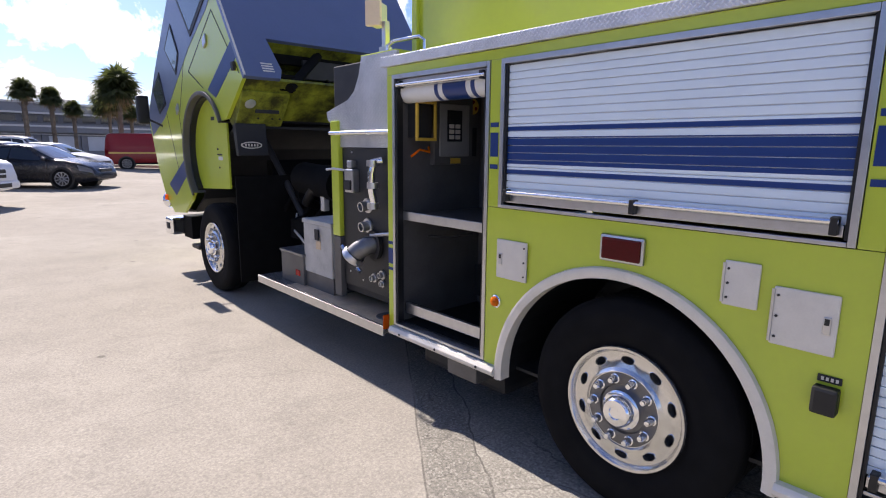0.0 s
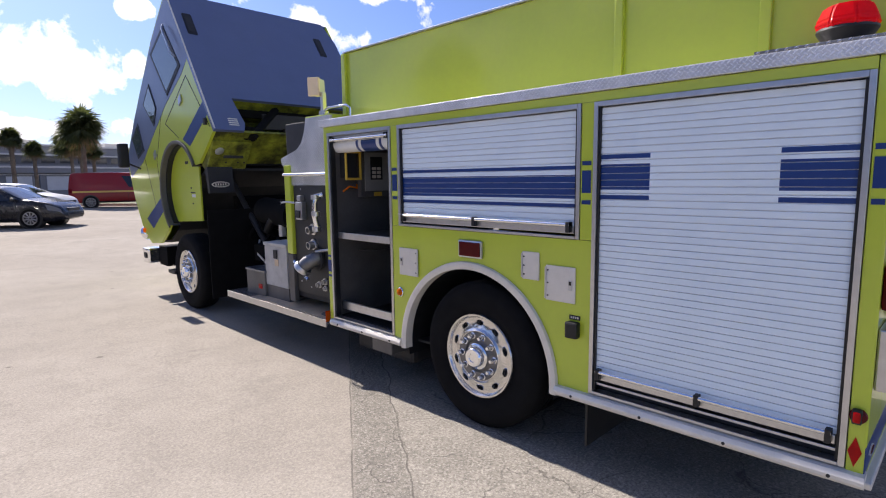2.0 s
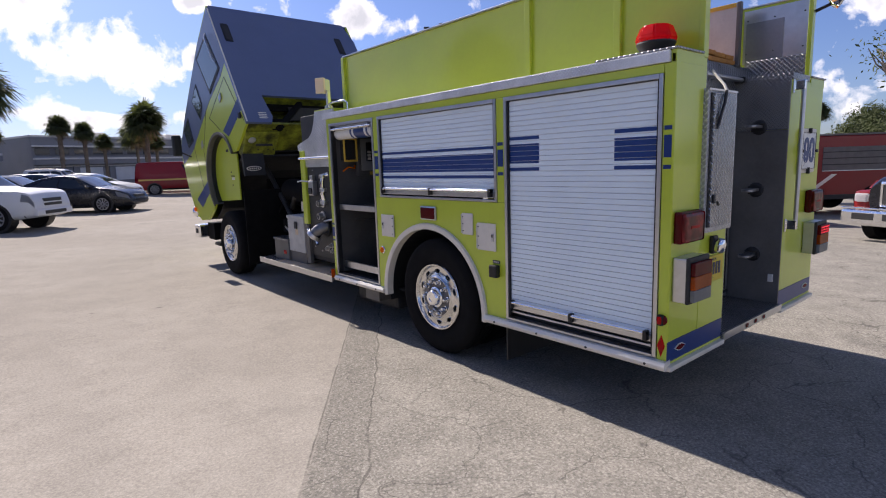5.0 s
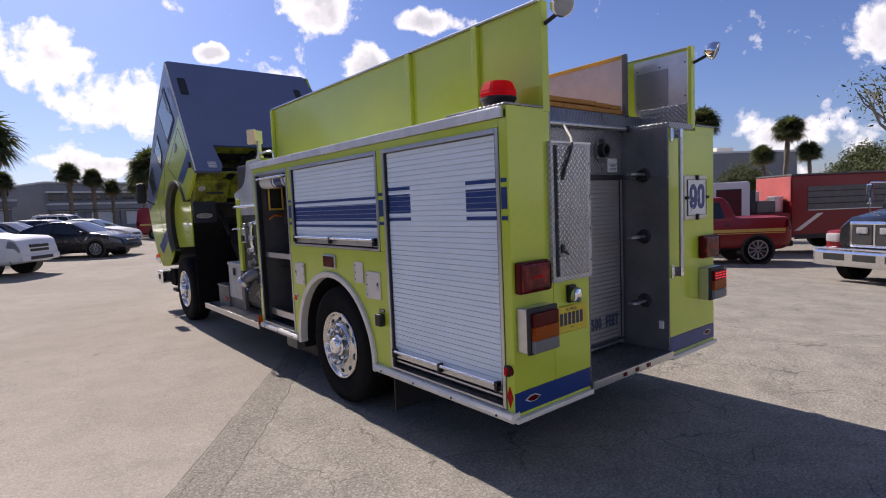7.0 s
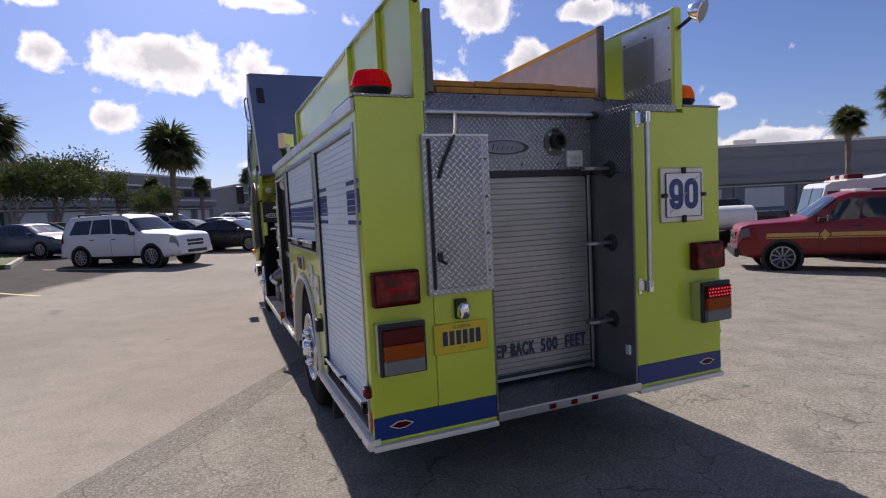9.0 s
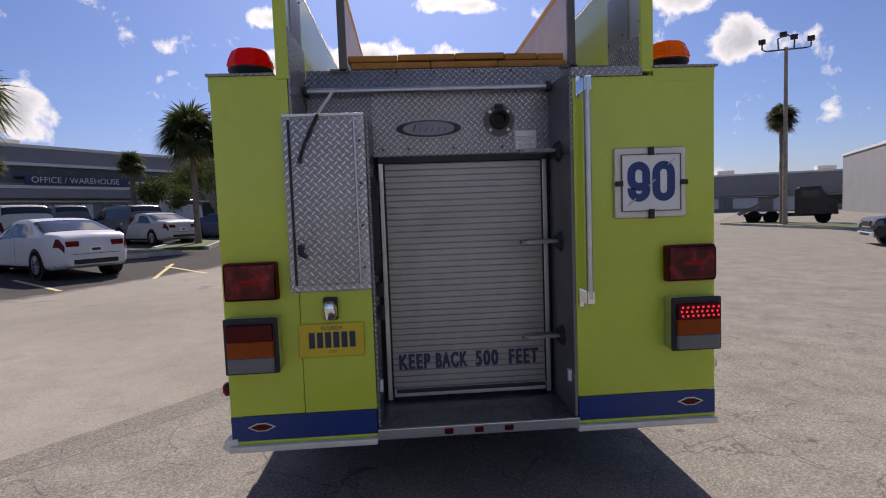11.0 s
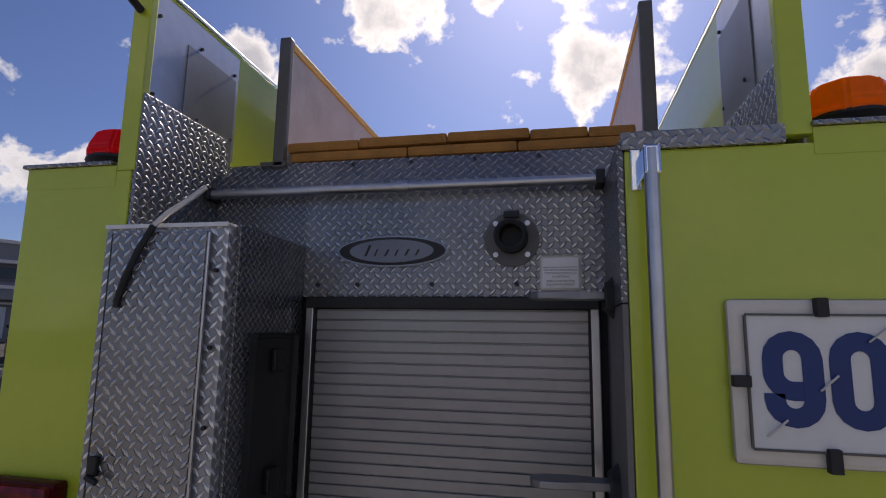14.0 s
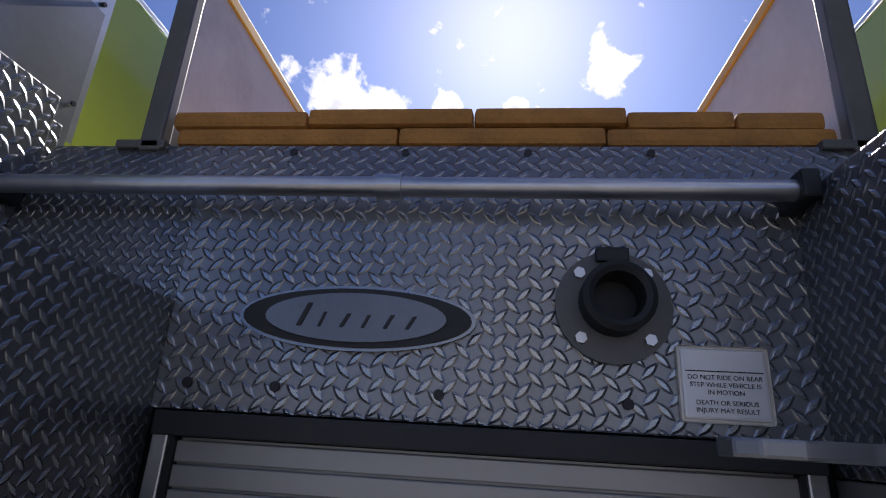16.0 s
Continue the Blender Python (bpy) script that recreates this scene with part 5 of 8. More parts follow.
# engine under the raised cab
eng = pbox("engine", (-0.42, 0.42, 5.3, 6.75, 0.62, 1.30), BAY_SHADE, truck, 0.03, "dark diesel engine with hoses")
pbox("rocker_cover", (-0.25, 0.25, 5.45, 6.6, 1.302, 1.45), BAY_SHADE, eng, 0.03)
pcyl("air_filter", (-0.62, 5.4, 1.3), (-0.62, 6.1, 1.34), 0.16, BAY_SHADE, eng, seg=20)
pbox("radiator", (-0.55, 0.55, 7.0, 7.15, 0.7, 1.5), BAY_SHADE, eng, 0.02)
pcyl("turbo", (-0.5, 6.2, 1.15), (-0.42, 6.5, 1.15), 0.13, BAY_SHADE, eng, seg=18)
ptube("hose", [(-0.5, 6.1, 1.05), (-0.66, 6.0, 1.1), (-0.72, 5.75, 1.25), (-0.65, 5.5, 1.28)], 0.05, BLACK, eng, seg=12)
ptube("hose", [(-0.45, 5.6, 0.9), (-0.7, 5.5, 0.85), (-0.78, 5.2, 0.8), (-0.7, 4.8, 0.9)], 0.03, BLACK, eng)
ptube("cable", [(-0.62, 6.3, 0.95), (-0.75, 6.1, 0.8), (-0.8, 5.8, 0.72), (-0.85, 5.3, 0.75)], 0.012, PLATE, eng)
pbox("bracket", (-0.75, -0.6, 5.9, 6.2, 0.72, 0.92), BAY_SHADE, eng, 0.01)
pbox("white_bottle", (-0.72, -0.66, 5.55, 5.62, 1.05, 1.25), PLATE, eng, 0.01)
pbox("amber_tag", (-0.70, -0.66, 5.85, 5.93, 1.38, 1.42), AMBER_LENS, eng, 0.004)
# sheet added on the far side to keep the bay dark
pbox("bay_shade_sheet", (0.95, 0.98, 4.76, 6.9, 0.3, 2.1), BAY_SHADE, truck, 0, "black sheet added to darken the engine bay")
pbox("rear_wall_plate", (-1.05, 1.05, 4.72, 4.76, 0.5, 1.7), BAY_SHADE, truck, 0)
for s in (-1, 1):
    pcyl("lift_ram", (s * 0.6, 6.0, 0.75), (s * 0.62, 7.25, 1.95), 0.035, DARK, truck, "dark cab lift ram")
# two blocks added so no sunlit ground shows below the bay
pbox("gearbox", (-0.4, 0.4, 4.8, 5.9, 0.3, 0.615), BAY_SHADE, truck, 0.05, "black gearbox block added to hide sunlit ground")
pbox("sump", (-0.36, 0.36, 5.92, 6.7, 0.34, 0.615), BAY_SHADE, truck, 0.06, "black sump block added to hide sunlit ground")
for s in (-1, 1):
    pbox("front_flap", (s * 0.77 - 0.4, s * 0.77 + 0.4, 6.52, 6.54, 0.24, 1.35), BAY_SHADE, truck, 0.004, "black rubber flap behind the front wheel")
    pbox("leaf_spring", (s * 0.43 - 0.045, s * 0.43 + 0.045, 6.6, 8.0, 0.44, 0.54), BAY_SHADE, truck, 0.01)
pcyl("front_axle", (-0.95, 7.28, 0.5), (0.95, 7.28, 0.5), 0.07, BAY_SHADE, truck, seg=14)
for k, (y_, z_) in enumerate(((5.5, 1.0), (5.85, 0.86), (6.25, 0.98), (6.05, 1.2))):
    plathe("pulley", [(0, 0.03), (0.05, 0.03), (0.055, 0.018), (0.085, 0.016), (0.09, 0.0), (0, 0.0)], (-0.43, y_, z_), (-1, 0, 0), DARK if k % 2 else BAY_SHADE, eng, seg=16)
for k in range(5):
    y_ = 5.1 + 0.32 * k
    ptube("hose", [(-0.45, y_, 1.25), (-0.62, y_ + 0.08, 1.12 - 0.06 * k % 0.2), (-0.66, y_ + 0.2, 0.9), (-0.5, y_ + 0.3, 0.72)], 0.022, BAY_SHADE, eng, seg=8)
bp = pbox("front_bumper", (-1.2, 1.2, 8.76, 9.02, 0.47, 0.70), POLISHED, truck, 0.03, "polished front bumper")
# block added to turn the bumper's bright rear face dark
pbox("bumper_shade_block", (-1.04, 1.04, 8.42, 8.757, 0.44, 0.735), BAY_SHADE, bp, 0.01, "black block added to darken the back of the bumper")
pbox("bumper_lamp", (-1.212, -1.2, 8.82, 8.92, 0.55, 0.64), DARK, bp, 0.006)
pbox("front_step", (-1.2, -1.0, 7.7, 7.95, 0.42, 0.47), BLACK, truck, 0.01)

# ---- the cab, tilted forward ----
CX = 1.2
B_, T_ = (6.10, 2.30), (7.32, 4.08)
TOPLINE = [T_, (7.93, 3.60), (8.46, 3.07), (8.92, 2.60), (9.38, 2.05)]
FRONT = [(9.38, 2.05), (9.12, 1.40), (8.87, 1.02), (8.53, 0.80)]
WELL = arc(7.28, 1.58, 0.62, -46, 148, 26)
UNDER = [(8.53, 0.80), (8.14, 0.83), (7.82, 1.02)]
cab = pprism("cab", [B_] + TOPLINE + FRONT[1:] + UNDER[1:] + WELL + [(6.58, 1.925)], "x", -CX, -CX + 0.035, LIME, truck, "tilted lime-yellow cab with a grey back wall")
pprism("cab_side", [B_] + TOPLINE + FRONT[1:] + UNDER[1:] + WELL + [(6.58, 1.925)], "x", CX - 0.035, CX, LIME, cab)


def skin(name, line, material, thick=0.03, half=CX - 0.036, label=""):
    bm = bmesh.new()
    n = len(line)
    rows_ = []
    for i, (y, z) in enumerate(line):
        a, b = line[max(0, i - 1)], line[min(n - 1, i + 1)]
        d = Vector((0, b[0] - a[0], b[1] - a[1])).normalized()
        nr = Vector((0, -d.z, d.y))
        rows_.append([bm.verts.new(Vector((x, y, z)) + nr * k) for x in (-half, half) for k in (0, -thick)])
    for a, b in zip(rows_, rows_[1:]):
        for i, j in ((0, 2), (2, 3), (3, 1), (1, 0)):
            bm.faces.new((a[i], a[j], b[j], b[i]))
    bm.faces.new([rows_[0][i] for i in (0, 1, 3, 2)])
    bm.faces.new([rows_[-1][i] for i in (0, 2, 3, 1)])
    return part(name, bm, material, cab, label)


skin("roof", TOPLINE, GREYBLUE, label="grey cab roof")
skin("cab_front", FRONT, LIME)
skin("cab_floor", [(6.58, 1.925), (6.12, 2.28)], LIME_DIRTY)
skin("cab_underside", UNDER + [(7.6, 1.3), (7.2, 1.62), (6.72, 1.84)], DARK, half=1.06)
skin("well_roof", WELL[::-1], BLACK, half=CX - 0.04)
u_ = Vector((0, T_[0] - B_[0], T_[1] - B_[1])).normalized()
n_ = Vector((0, -u_.z, u_.y))
BACK = Matrix(((1, 0, 0, 0), (0, u_.y, n_.y, B_[0]), (0, u_.z, n_.z, B_[1]), (0, 0, 0, 1)))


def on_back(name, pts, lo, hi, material, parent, label="", bevel=0.0):
    """An outline (across, up the wall) laid on the cab's back wall."""
    bm = bmesh.new()
    add_prism(bm, pts, "z", lo, hi)
    if bevel:
        bmesh.ops.bevel(bm, geom=list(bm.edges), offset=bevel, segments=2, affect="EDGES")
    bm.transform(BACK)
    return part(name, bm, material, parent, label)


bw = on_back("back_wall", [(-1.205, -0.01), (-0.84, -0.01), (-0.80, 0.1), (-0.85, 0.48), (0.85, 0.48), (0.85, -0.01), (1.205, -0.01), (1.205, 1.80), (1.10, 2.165), (-1.16, 2.165), (-1.205, 2.10)], -0.03, 0.012, GREYBLUE, cab, "grey painted back wall of the cab")
for x in (-1.03, 0.87):
    on_back("vent_slot", [(x - 0.055, 1.47), (x + 0.055, 1.47), (x + 0.06, 1.50), (x + 0.06, 1.79), (x + 0.05, 1.82), (x - 0.05, 1.82), (x - 0.06, 1.79), (x - 0.06, 1.50)], 0.0, 0.016, BLACK, bw, "black vent slot")
    on_back("slot_inner", [(x - 0.035, 1.51), (x + 0.035, 1.51), (x + 0.035, 1.78), (x - 0.035, 1.78)], 0.014, 0.02, DARK, bw)
for i in range(4):
    on_back("label_bar", [(-1.0, 0.06 + 0.03 * i), (-0.88, 0.06 + 0.03 * i), (-0.88, 0.075 + 0.03 * i), (-1.0, 0.075 + 0.03 * i)], 0.0125, 0.014, PLATE, bw)
on_back("edge_strip", [(-1.206, 0.0), (-1.186, 0.0), (-1.186, 2.1), (-1.206, 2.1)], 0.0125, 0.016, PLATE, bw)
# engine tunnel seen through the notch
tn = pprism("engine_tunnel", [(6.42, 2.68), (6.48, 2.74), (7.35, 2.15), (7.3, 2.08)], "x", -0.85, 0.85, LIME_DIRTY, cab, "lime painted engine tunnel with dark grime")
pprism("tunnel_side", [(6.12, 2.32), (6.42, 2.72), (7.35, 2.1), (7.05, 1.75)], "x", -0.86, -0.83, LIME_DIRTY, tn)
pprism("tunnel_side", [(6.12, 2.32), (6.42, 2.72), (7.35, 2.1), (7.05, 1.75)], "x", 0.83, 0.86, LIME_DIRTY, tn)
bm = bmesh.new()
add_cyl(bm, (-0.72, 6.15, 2.22), (-0.2, 6.5, 2.62), 0.05, seg=10)
part("dark_beam", bm, BAY_SHADE, tn, smooth=True)
for k in range(4):
    y_, z_ = 6.5 + 0.2 * k, 2.66 - 0.135 * k
    pbox("floor_rib", (-0.82, 0.82, y_, y_ + 0.06, z_ - 0.16, z_ - 0.06), LIME_DIRTY if k % 2 else BAY_SHADE, tn, 0.01)
for k in range(5):
    x_ = -0.78 + 0.3 * k
    ptube("loom", [(x_, 6.3, 2.3), (x_ + 0.05, 6.42, 2.36), (x_ - 0.03, 6.6, 2.28), (x_ + 0.06, 6.9, 2.05)], 0.018, BAY_SHADE, tn, seg=6)
pbox("hinge_block", (-0.8, -0.62, 6.2, 6.36, 2.2, 2.36), BAY_SHADE, tn, 0.02)
pbox("cross_member", (-0.82, 0.82, 6.75, 6.84, 2.02, 2.26), LIME_DIRTY, tn, 0.01)
pbox("tray", (-0.4, 0.3, 6.46, 6.5, 2.36, 2.56), DARK, tn, 0.01)
for x in (-0.3, 0.0, 0.3):
    pbox("rib", (x, x + 0.05, 6.55, 6.75, 2.3, 2.5), LIME_DIRTY, tn, 0.008)
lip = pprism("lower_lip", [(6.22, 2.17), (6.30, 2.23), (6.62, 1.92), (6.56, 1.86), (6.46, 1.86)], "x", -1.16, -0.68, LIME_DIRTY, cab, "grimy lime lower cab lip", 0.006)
pbox("wash", (-1.0, -0.75, 6.34, 6.36, 1.98, 2.1), DARK, lip, 0.004)
plathe("courtesy_lamp", [(0, 0.014), (0.04, 0.012), (0.055, 0.0)], (-1.07, 6.29, 2.06), (0, -0.75, -0.66), CLEAR_LENS, lip, "round pale lamp", 16)
for x in (-0.95, -0.8, -0.72):
    pcyl("grime_bolt", (x, 6.43, 1.95), (x, 6.40, 1.93), 0.012, DARK, lip, seg=8)
fl = pprism("black_flap", [(6.40, 1.56), (6.46, 1.56), (6.52, 1.86), (6.44, 1.88)], "x", -1.17, -0.86, BLACK, cab, "black flap with an oval mark", 0.006)
bdg = pprism("oval_mark", [(-1.03 + 0.11 * math.cos(k * math.pi / 12), 1.665 + 0.035 * math.sin(k * math.pi / 12)) for k in range(24)], "y", 6.405, 6.412, PLATE, fl)
pprism("oval_field", [(-1.03 + 0.095 * math.cos(k * math.pi / 12), 1.665 + 0.024 * math.sin(k * math.pi / 12)) for k in range(24)], "y", 6.40, 6.4055, BLACK, bdg)
for i in range(5):
    pbox("mark_stroke", (-1.1 + 0.03 * i, -1.085 + 0.03 * i, 6.397, 6.4005, 1.652, 1.678), PLATE, bdg, 0)
# wheel well: inner wall and bright trim
wl_ = pprism("well_wall", [(6.86, 1.20), (8.03, 1.14), (8.10, 1.5)] + arc(7.3, 1.6, 0.66, 0, 150, 16) + [(6.86, 1.9)], "x", -1.10, -1.08, LIME, cab, "lime inner wall of the wheel well")
for y, z, a, b in ((7.25, 1.95, 0.05, 0.02), (7.15, 1.62, 0.02, 0.012), (7.1, 1.56, 0.07, 0.008), (7.12, 1.42, 0.02, 0.01)):
    pbox("stain", (-1.103, -1.1005, y - a, y + a, z - b, z + b), DARK, wl_, 0)
pbox("small_label", (-1.103, -1.1005, 7.02, 7.14, 1.5, 1.54), WHITE, wl_, 0)
bm = bmesh.new()
o1, i1 = arc(7.28, 1.58, 0.655, -50, 150, 36), arc(7.28, 1.58, 0.615, -50, 150, 36)
rows_ = [[bm.verts.new(p) for p in ((-CX - 0.002, *a), (-CX - 0.03, *a), (-CX - 0.034, (a[0] + b[0]) / 2, (a[1] + b[1]) / 2), (-CX - 0.028, *b), (-1.08, *b))] for a, b in zip(o1, i1)]
for a, b in zip(rows_, rows_[1:]):
    for i in range(4):
        bm.faces.new((a[i], a[i + 1], b[i + 1], b[i]))
part("well_trim", bm, GREYWALL, cab, "grey rubber and steel arch trim", True)


def side_plate(name, pts, lo, hi, material, parent, label="", bevel=0.0):
    return pprism(name, pts, "x", -CX - hi, -CX - lo, material, parent, label, bevel)


side_plate("window_band", [(7.30, 4.05), (7.91, 3.585), (8.44, 3.055), (8.90, 2.59), (9.34, 2.06), (9.22, 1.78), (8.62, 2.0), (8.1, 2.36), (7.55, 2.72), (6.95, 3.02), (6.72, 3.2)], 0.001, 0.004, GREYBLUE, cab, "grey painted band round the windows")


def cab_window(pts):
    cy, cz = sum(p[0] for p in pts) / 4, sum(p[1] for p in pts) / 4
    w = side_plate("window", pts, 0.004, 0.012, BLACK, cab, "cab side window in a black frame", 0.0)
    side_plate("pane", [(cy + (y - cy) * 0.86, cz + (z - cz) * 0.86) for y, z in pts], 0.011, 0.014, SKYGLASS, w)


cab_window([(7.44, 3.70), (6.95, 3.13), (7.46, 2.82), (7.98, 3.42)])
cab_window([(8.13, 3.05), (7.90, 2.70), (8.04, 2.47), (8.42, 2.80)])
cab_window([(8.72, 2.56), (8.52, 2.16), (8.82, 2.05), (9.04, 2.36)])
side_plate("ribbon", [(6.22, 2.50), (6.33, 2.66), (7.05, 2.235), (6.83, 2.14)], 0.001, 0.003, BLUE, cab, "dark blue vinyl ribbon")
side_plate("ribbon", [(7.97, 1.50), (8.66, 1.16), (8.40, 1.03), (7.90, 1.32)], 0.001, 0.003, BLUE, cab, "dark blue vinyl ribbon")
# door seams, handles, hinges
for a, b in (((6.82, 2.99), (6.20, 2.33)), ((6.82, 2.99), (7.62, 2.47)), ((7.62, 2.47), (7.18, 2.26)), ((7.75, 2.62), (8.05, 1.98)), ((8.05, 1.98), (8.0, 1.72)), ((8.55, 2.06), (8.2, 1.3))):
    d = Vector((b[0] - a[0], b[1] - a[1])).normalized()
    p = Vector((-d.y, d.x)) * 0.006
    side_plate("door_seam", [(a[0] + p.x, a[1] + p.y), (b[0] + p.x, b[1] + p.y), (b[0] - p.x, b[1] - p.y), (a[0] - p.x, a[1] - p.y)], 0.0005, 0.0022, DARK, cab)
for y, z in ((7.03, 2.72), (8.08, 2.08)):
    side_plate("door_handle", [(y - 0.05, z - 0.02), (y + 0.03, z - 0.07), (y + 0.05, z + 0.02), (y - 0.03, z + 0.07)], 0.002, 0.02, STEEL, cab, "recessed chrome door handle", 0.004)
pbox("step_light", (-1.23, -1.2, 6.27, 6.33, 2.36, 2.44), DARK, cab, 0.006)
ptube("grab_rail", [(-1.24, 7.02, 3.24), (-1.27, 7.06, 3.3), (-1.27, 7.3, 3.62), (-1.24, 7.34, 3.68)], 0.014, STEEL, cab, "steel grab rail")
hl = plathe("headlamp", [(0, -0.06), (0.06, -0.055), (0.10, -0.02), (0.11, 0.02), (0.10, 0.03), (0.094, 0.028)], (-1.12, 8.93, 0.93), (-0.35, 1, -0.25), CHROME, cab, "chrome headlamp", 20)
plathe("glass", [(0.095, 0.026), (0.05, 0.045), (0, 0.05)], (-1.12, 8.93, 0.93), (-0.35, 1, -0.25), CLEAR_LENS, hl)
pcyl("amber_lamp", (-1.2, 8.78, 0.98), (-1.235, 8.79, 0.98), 0.035, AMBER_LENS, cab)
mr = ptube("mirror", [(-1.2, 8.75, 1.9), (-1.36, 8.9, 2.0), (-1.42, 8.95, 2.12)], 0.014, BLACK, cab, "black wing mirror on an arm")
pbox("mirror_head", (-1.45, -1.31, 8.86, 8.98, 1.92, 2.28), BLACK, mr, 0.03)

# ---- lamp box, rail and aerials above the pump ----
lt = pbox("scene_lamp", (-1.03, -0.99, 4.12, 4.16, 2.27, 2.5), STEEL, truck, 0.004, "pale yellow floodlamp on a short post")
pcyl("post_foot", (-1.01, 4.14, 2.285), (-1.01, 4.14, 2.33), 0.045, STEEL, lt)
CREAM = plain("cream_lamp_case", (0.60, 0.61, 0.42), 0.4, vary=0.06)
# orange lens tone with the sun's glow through it painted in
GLOW = plain("lamp_lens_glow", (0.85, 0.66, 0.42), 0.3, vary=0.05)
bm = bmesh.new()
add_box(bm, -0.06, 0.06, -0.045, 0.045, 0.0, 0.15, 0.008)
bm.transform(pose(-1.0, 4.24, 2.48, 0, 0, 32))
part("lamp_case", bm, CREAM, lt)
bm = bmesh.new()
add_box(bm, -0.10, -0.061, -0.055, 0.055, -0.012, 0.155, 0.008)
bm.transform(pose(-1.0, 4.24, 2.48, 0, 0, 32))
part("lamp_front", bm, GLOW, lt)
ptube("top_rail", [(-1.08, 4.02, 2.245), (-1.08, 4.02, 2.32), (-1.06, 3.98, 2.345), (-1.04, 3.74, 2.345), (-1.03, 3.7, 2.32), (-1.03, 3.7, 2.245)], 0.013, POLISHED, truck, "short polished rail")
for x, y in ((0.2, 3.95), (0.05, 3.95)):
    ae = pcyl("aerial", (x, y, 2.3), (x, y, 2.93), 0.008, BLACK, truck, seg=8)
    pbox("aerial_tip", (x - 0.03, x + 0.03, y - 0.02, y + 0.02, 2.9, 2.96), BLACK, ae, 0.006)

# ---- yard ----
def ground_material():
    m, t, b = nodes_of("worn_yard")
    p = where(t)
    sep = t.nodes.new("ShaderNodeSeparateXYZ")
    t.links.new(p, sep.inputs[0])
    x, y = sep.outputs[0], sep.outputs[1]
    big = tex(t, "ShaderNodeTexNoise", 0.22, p, Detail=6.0, Roughness=0.6)
    mid = tex(t, "ShaderNodeTexNoise", 2.2, p, Detail=6.0, Roughness=0.65)
    fine = tex(t, "ShaderNodeTexNoise", 55.0, p, Detail=4.0, Roughness=0.7)
    stone = tex(t, "ShaderNodeTexVoronoi", 75.0, p)
    wob = math_node(t, "MULTIPLY", math_node(t, "SUBTRACT", mid.outputs[0], 0.5), 0.035)
    # older, rougher paving on the near side of a straight joint
    side = math_node(t, "ADD", math_node(t, "SUBTRACT", math_node(t, "MULTIPLY", math_node(t, "ADD", x, 1.19), 0.815), math_node(t, "MULTIPLY", math_node(t, "SUBTRACT", y, 3.61), 0.579)), wob)
    old = ramp(t, math_node(t, "MULTIPLY_ADD", side, 28.0, 0.5), [(0.0, (0, 0, 0)), (1.0, (1, 1, 1))])
    lot = math_node(t, "ADD", math_node(t, "MULTIPLY", math_node(t, "ADD", x, 7.2), -0.9), math_node(t, "ADD", math_node(t, "MULTIPLY", math_node(t, "SUBTRACT", y, 9.6), 0.32), math_node(t, "MULTIPLY", wob, 27.0)))
    lot = ramp(t, math_node(t, "MULTIPLY_ADD", lot, 2.5, 0.5), [(0.0, (0, 0, 0)), (1.0, (1, 1, 1))])
    new_c = ramp(t, big.outputs[0], [(0.35, (0.265, 0.243, 0.21)), (0.62, (0.335, 0.311, 0.271))])
    new_c = mix(t, ramp(t, mid.outputs[0], [(0.42, (0, 0, 0)), (0.7, (0.55, 0.55, 0.55))]), new_c, (0.235, 0.217, 0.19))
    old_c = ramp(t, mid.outputs[0], [(0.3, (0.19, 0.18, 0.158)), (0.7, (0.29, 0.274, 0.24))])
    strip_ = math_node(t, "MULTIPLY", old, math_node(t, "LESS_THAN", side, 0.30))
    old_c = mix(t, math_node(t, "MULTIPLY", math_node(t, "MULTIPLY", strip_, ramp(t, mid.outputs[0], [(0.42, (0.15, 0.15, 0.15)), (0.6, (1, 1, 1))])), 0.6), old_c, (0.135, 0.128, 0.114))
    c = mix(t, old, new_c, old_c)
    c = mix(t, lot, c, mix(t, mid.outputs[0], (0.055, 0.053, 0.052), (0.10, 0.096, 0.092)))
    grit = math_node(t, "MULTIPLY_ADD", old, 0.35, 0.4)
    c = mix(t, grit, c, ramp(t, fine.outputs[0], [(0.3, (0.42, 0.42, 0.42)), (0.7, (1.5, 1.48, 1.44))]), "MULTIPLY")
    c = mix(t, 0.32, c, ramp(t, stone.outputs["Distance"], [(0.0, (1.25, 1.22, 1.18)), (0.55, (0.65, 0.65, 0.66))]), "MULTIPLY")
    chip = tex(t, "ShaderNodeTexVoronoi", 95.0, p)
    chips = ramp(t, chip.outputs["Color"], [(0.72, (0, 0, 0)), (0.78, (1, 1, 1))])
    c = mix(t, math_node(t, "MULTIPLY", math_node(t, "MULTIPLY", chips, old), 0.3), c, (0.46, 0.435, 0.385))
    # scrapes in the newer paving
    turn = t.nodes.new("ShaderNodeMapping")
    turn.inputs["Rotation"].default_value = (0, 0, 0.6)
    turn.inputs["Scale"].default_value = (1.1, 15.0, 1.0)
    t.links.new(p, turn.inputs[0])
    scr = tex(t, "ShaderNodeTexNoise", 1.0, turn.outputs[0], Detail=2.0)
    c = mix(t, math_node(t, "MULTIPLY", ramp(t, scr.outputs[0], [(0.69, (0, 0, 0)), (0.74, (1, 1, 1))]), 0.22), c, (0.14, 0.13, 0.115))
    # cracks: a coarse net, and a finer one on the old paving
    warp = t.nodes.new("ShaderNodeVectorMath")
    warp.operation = "MULTIPLY_ADD"
    n3 = tex(t, "ShaderNodeTexNoise", 1.6, p, Detail=5.0)
    t.links.new(n3.outputs["Color"], warp.inputs[0])
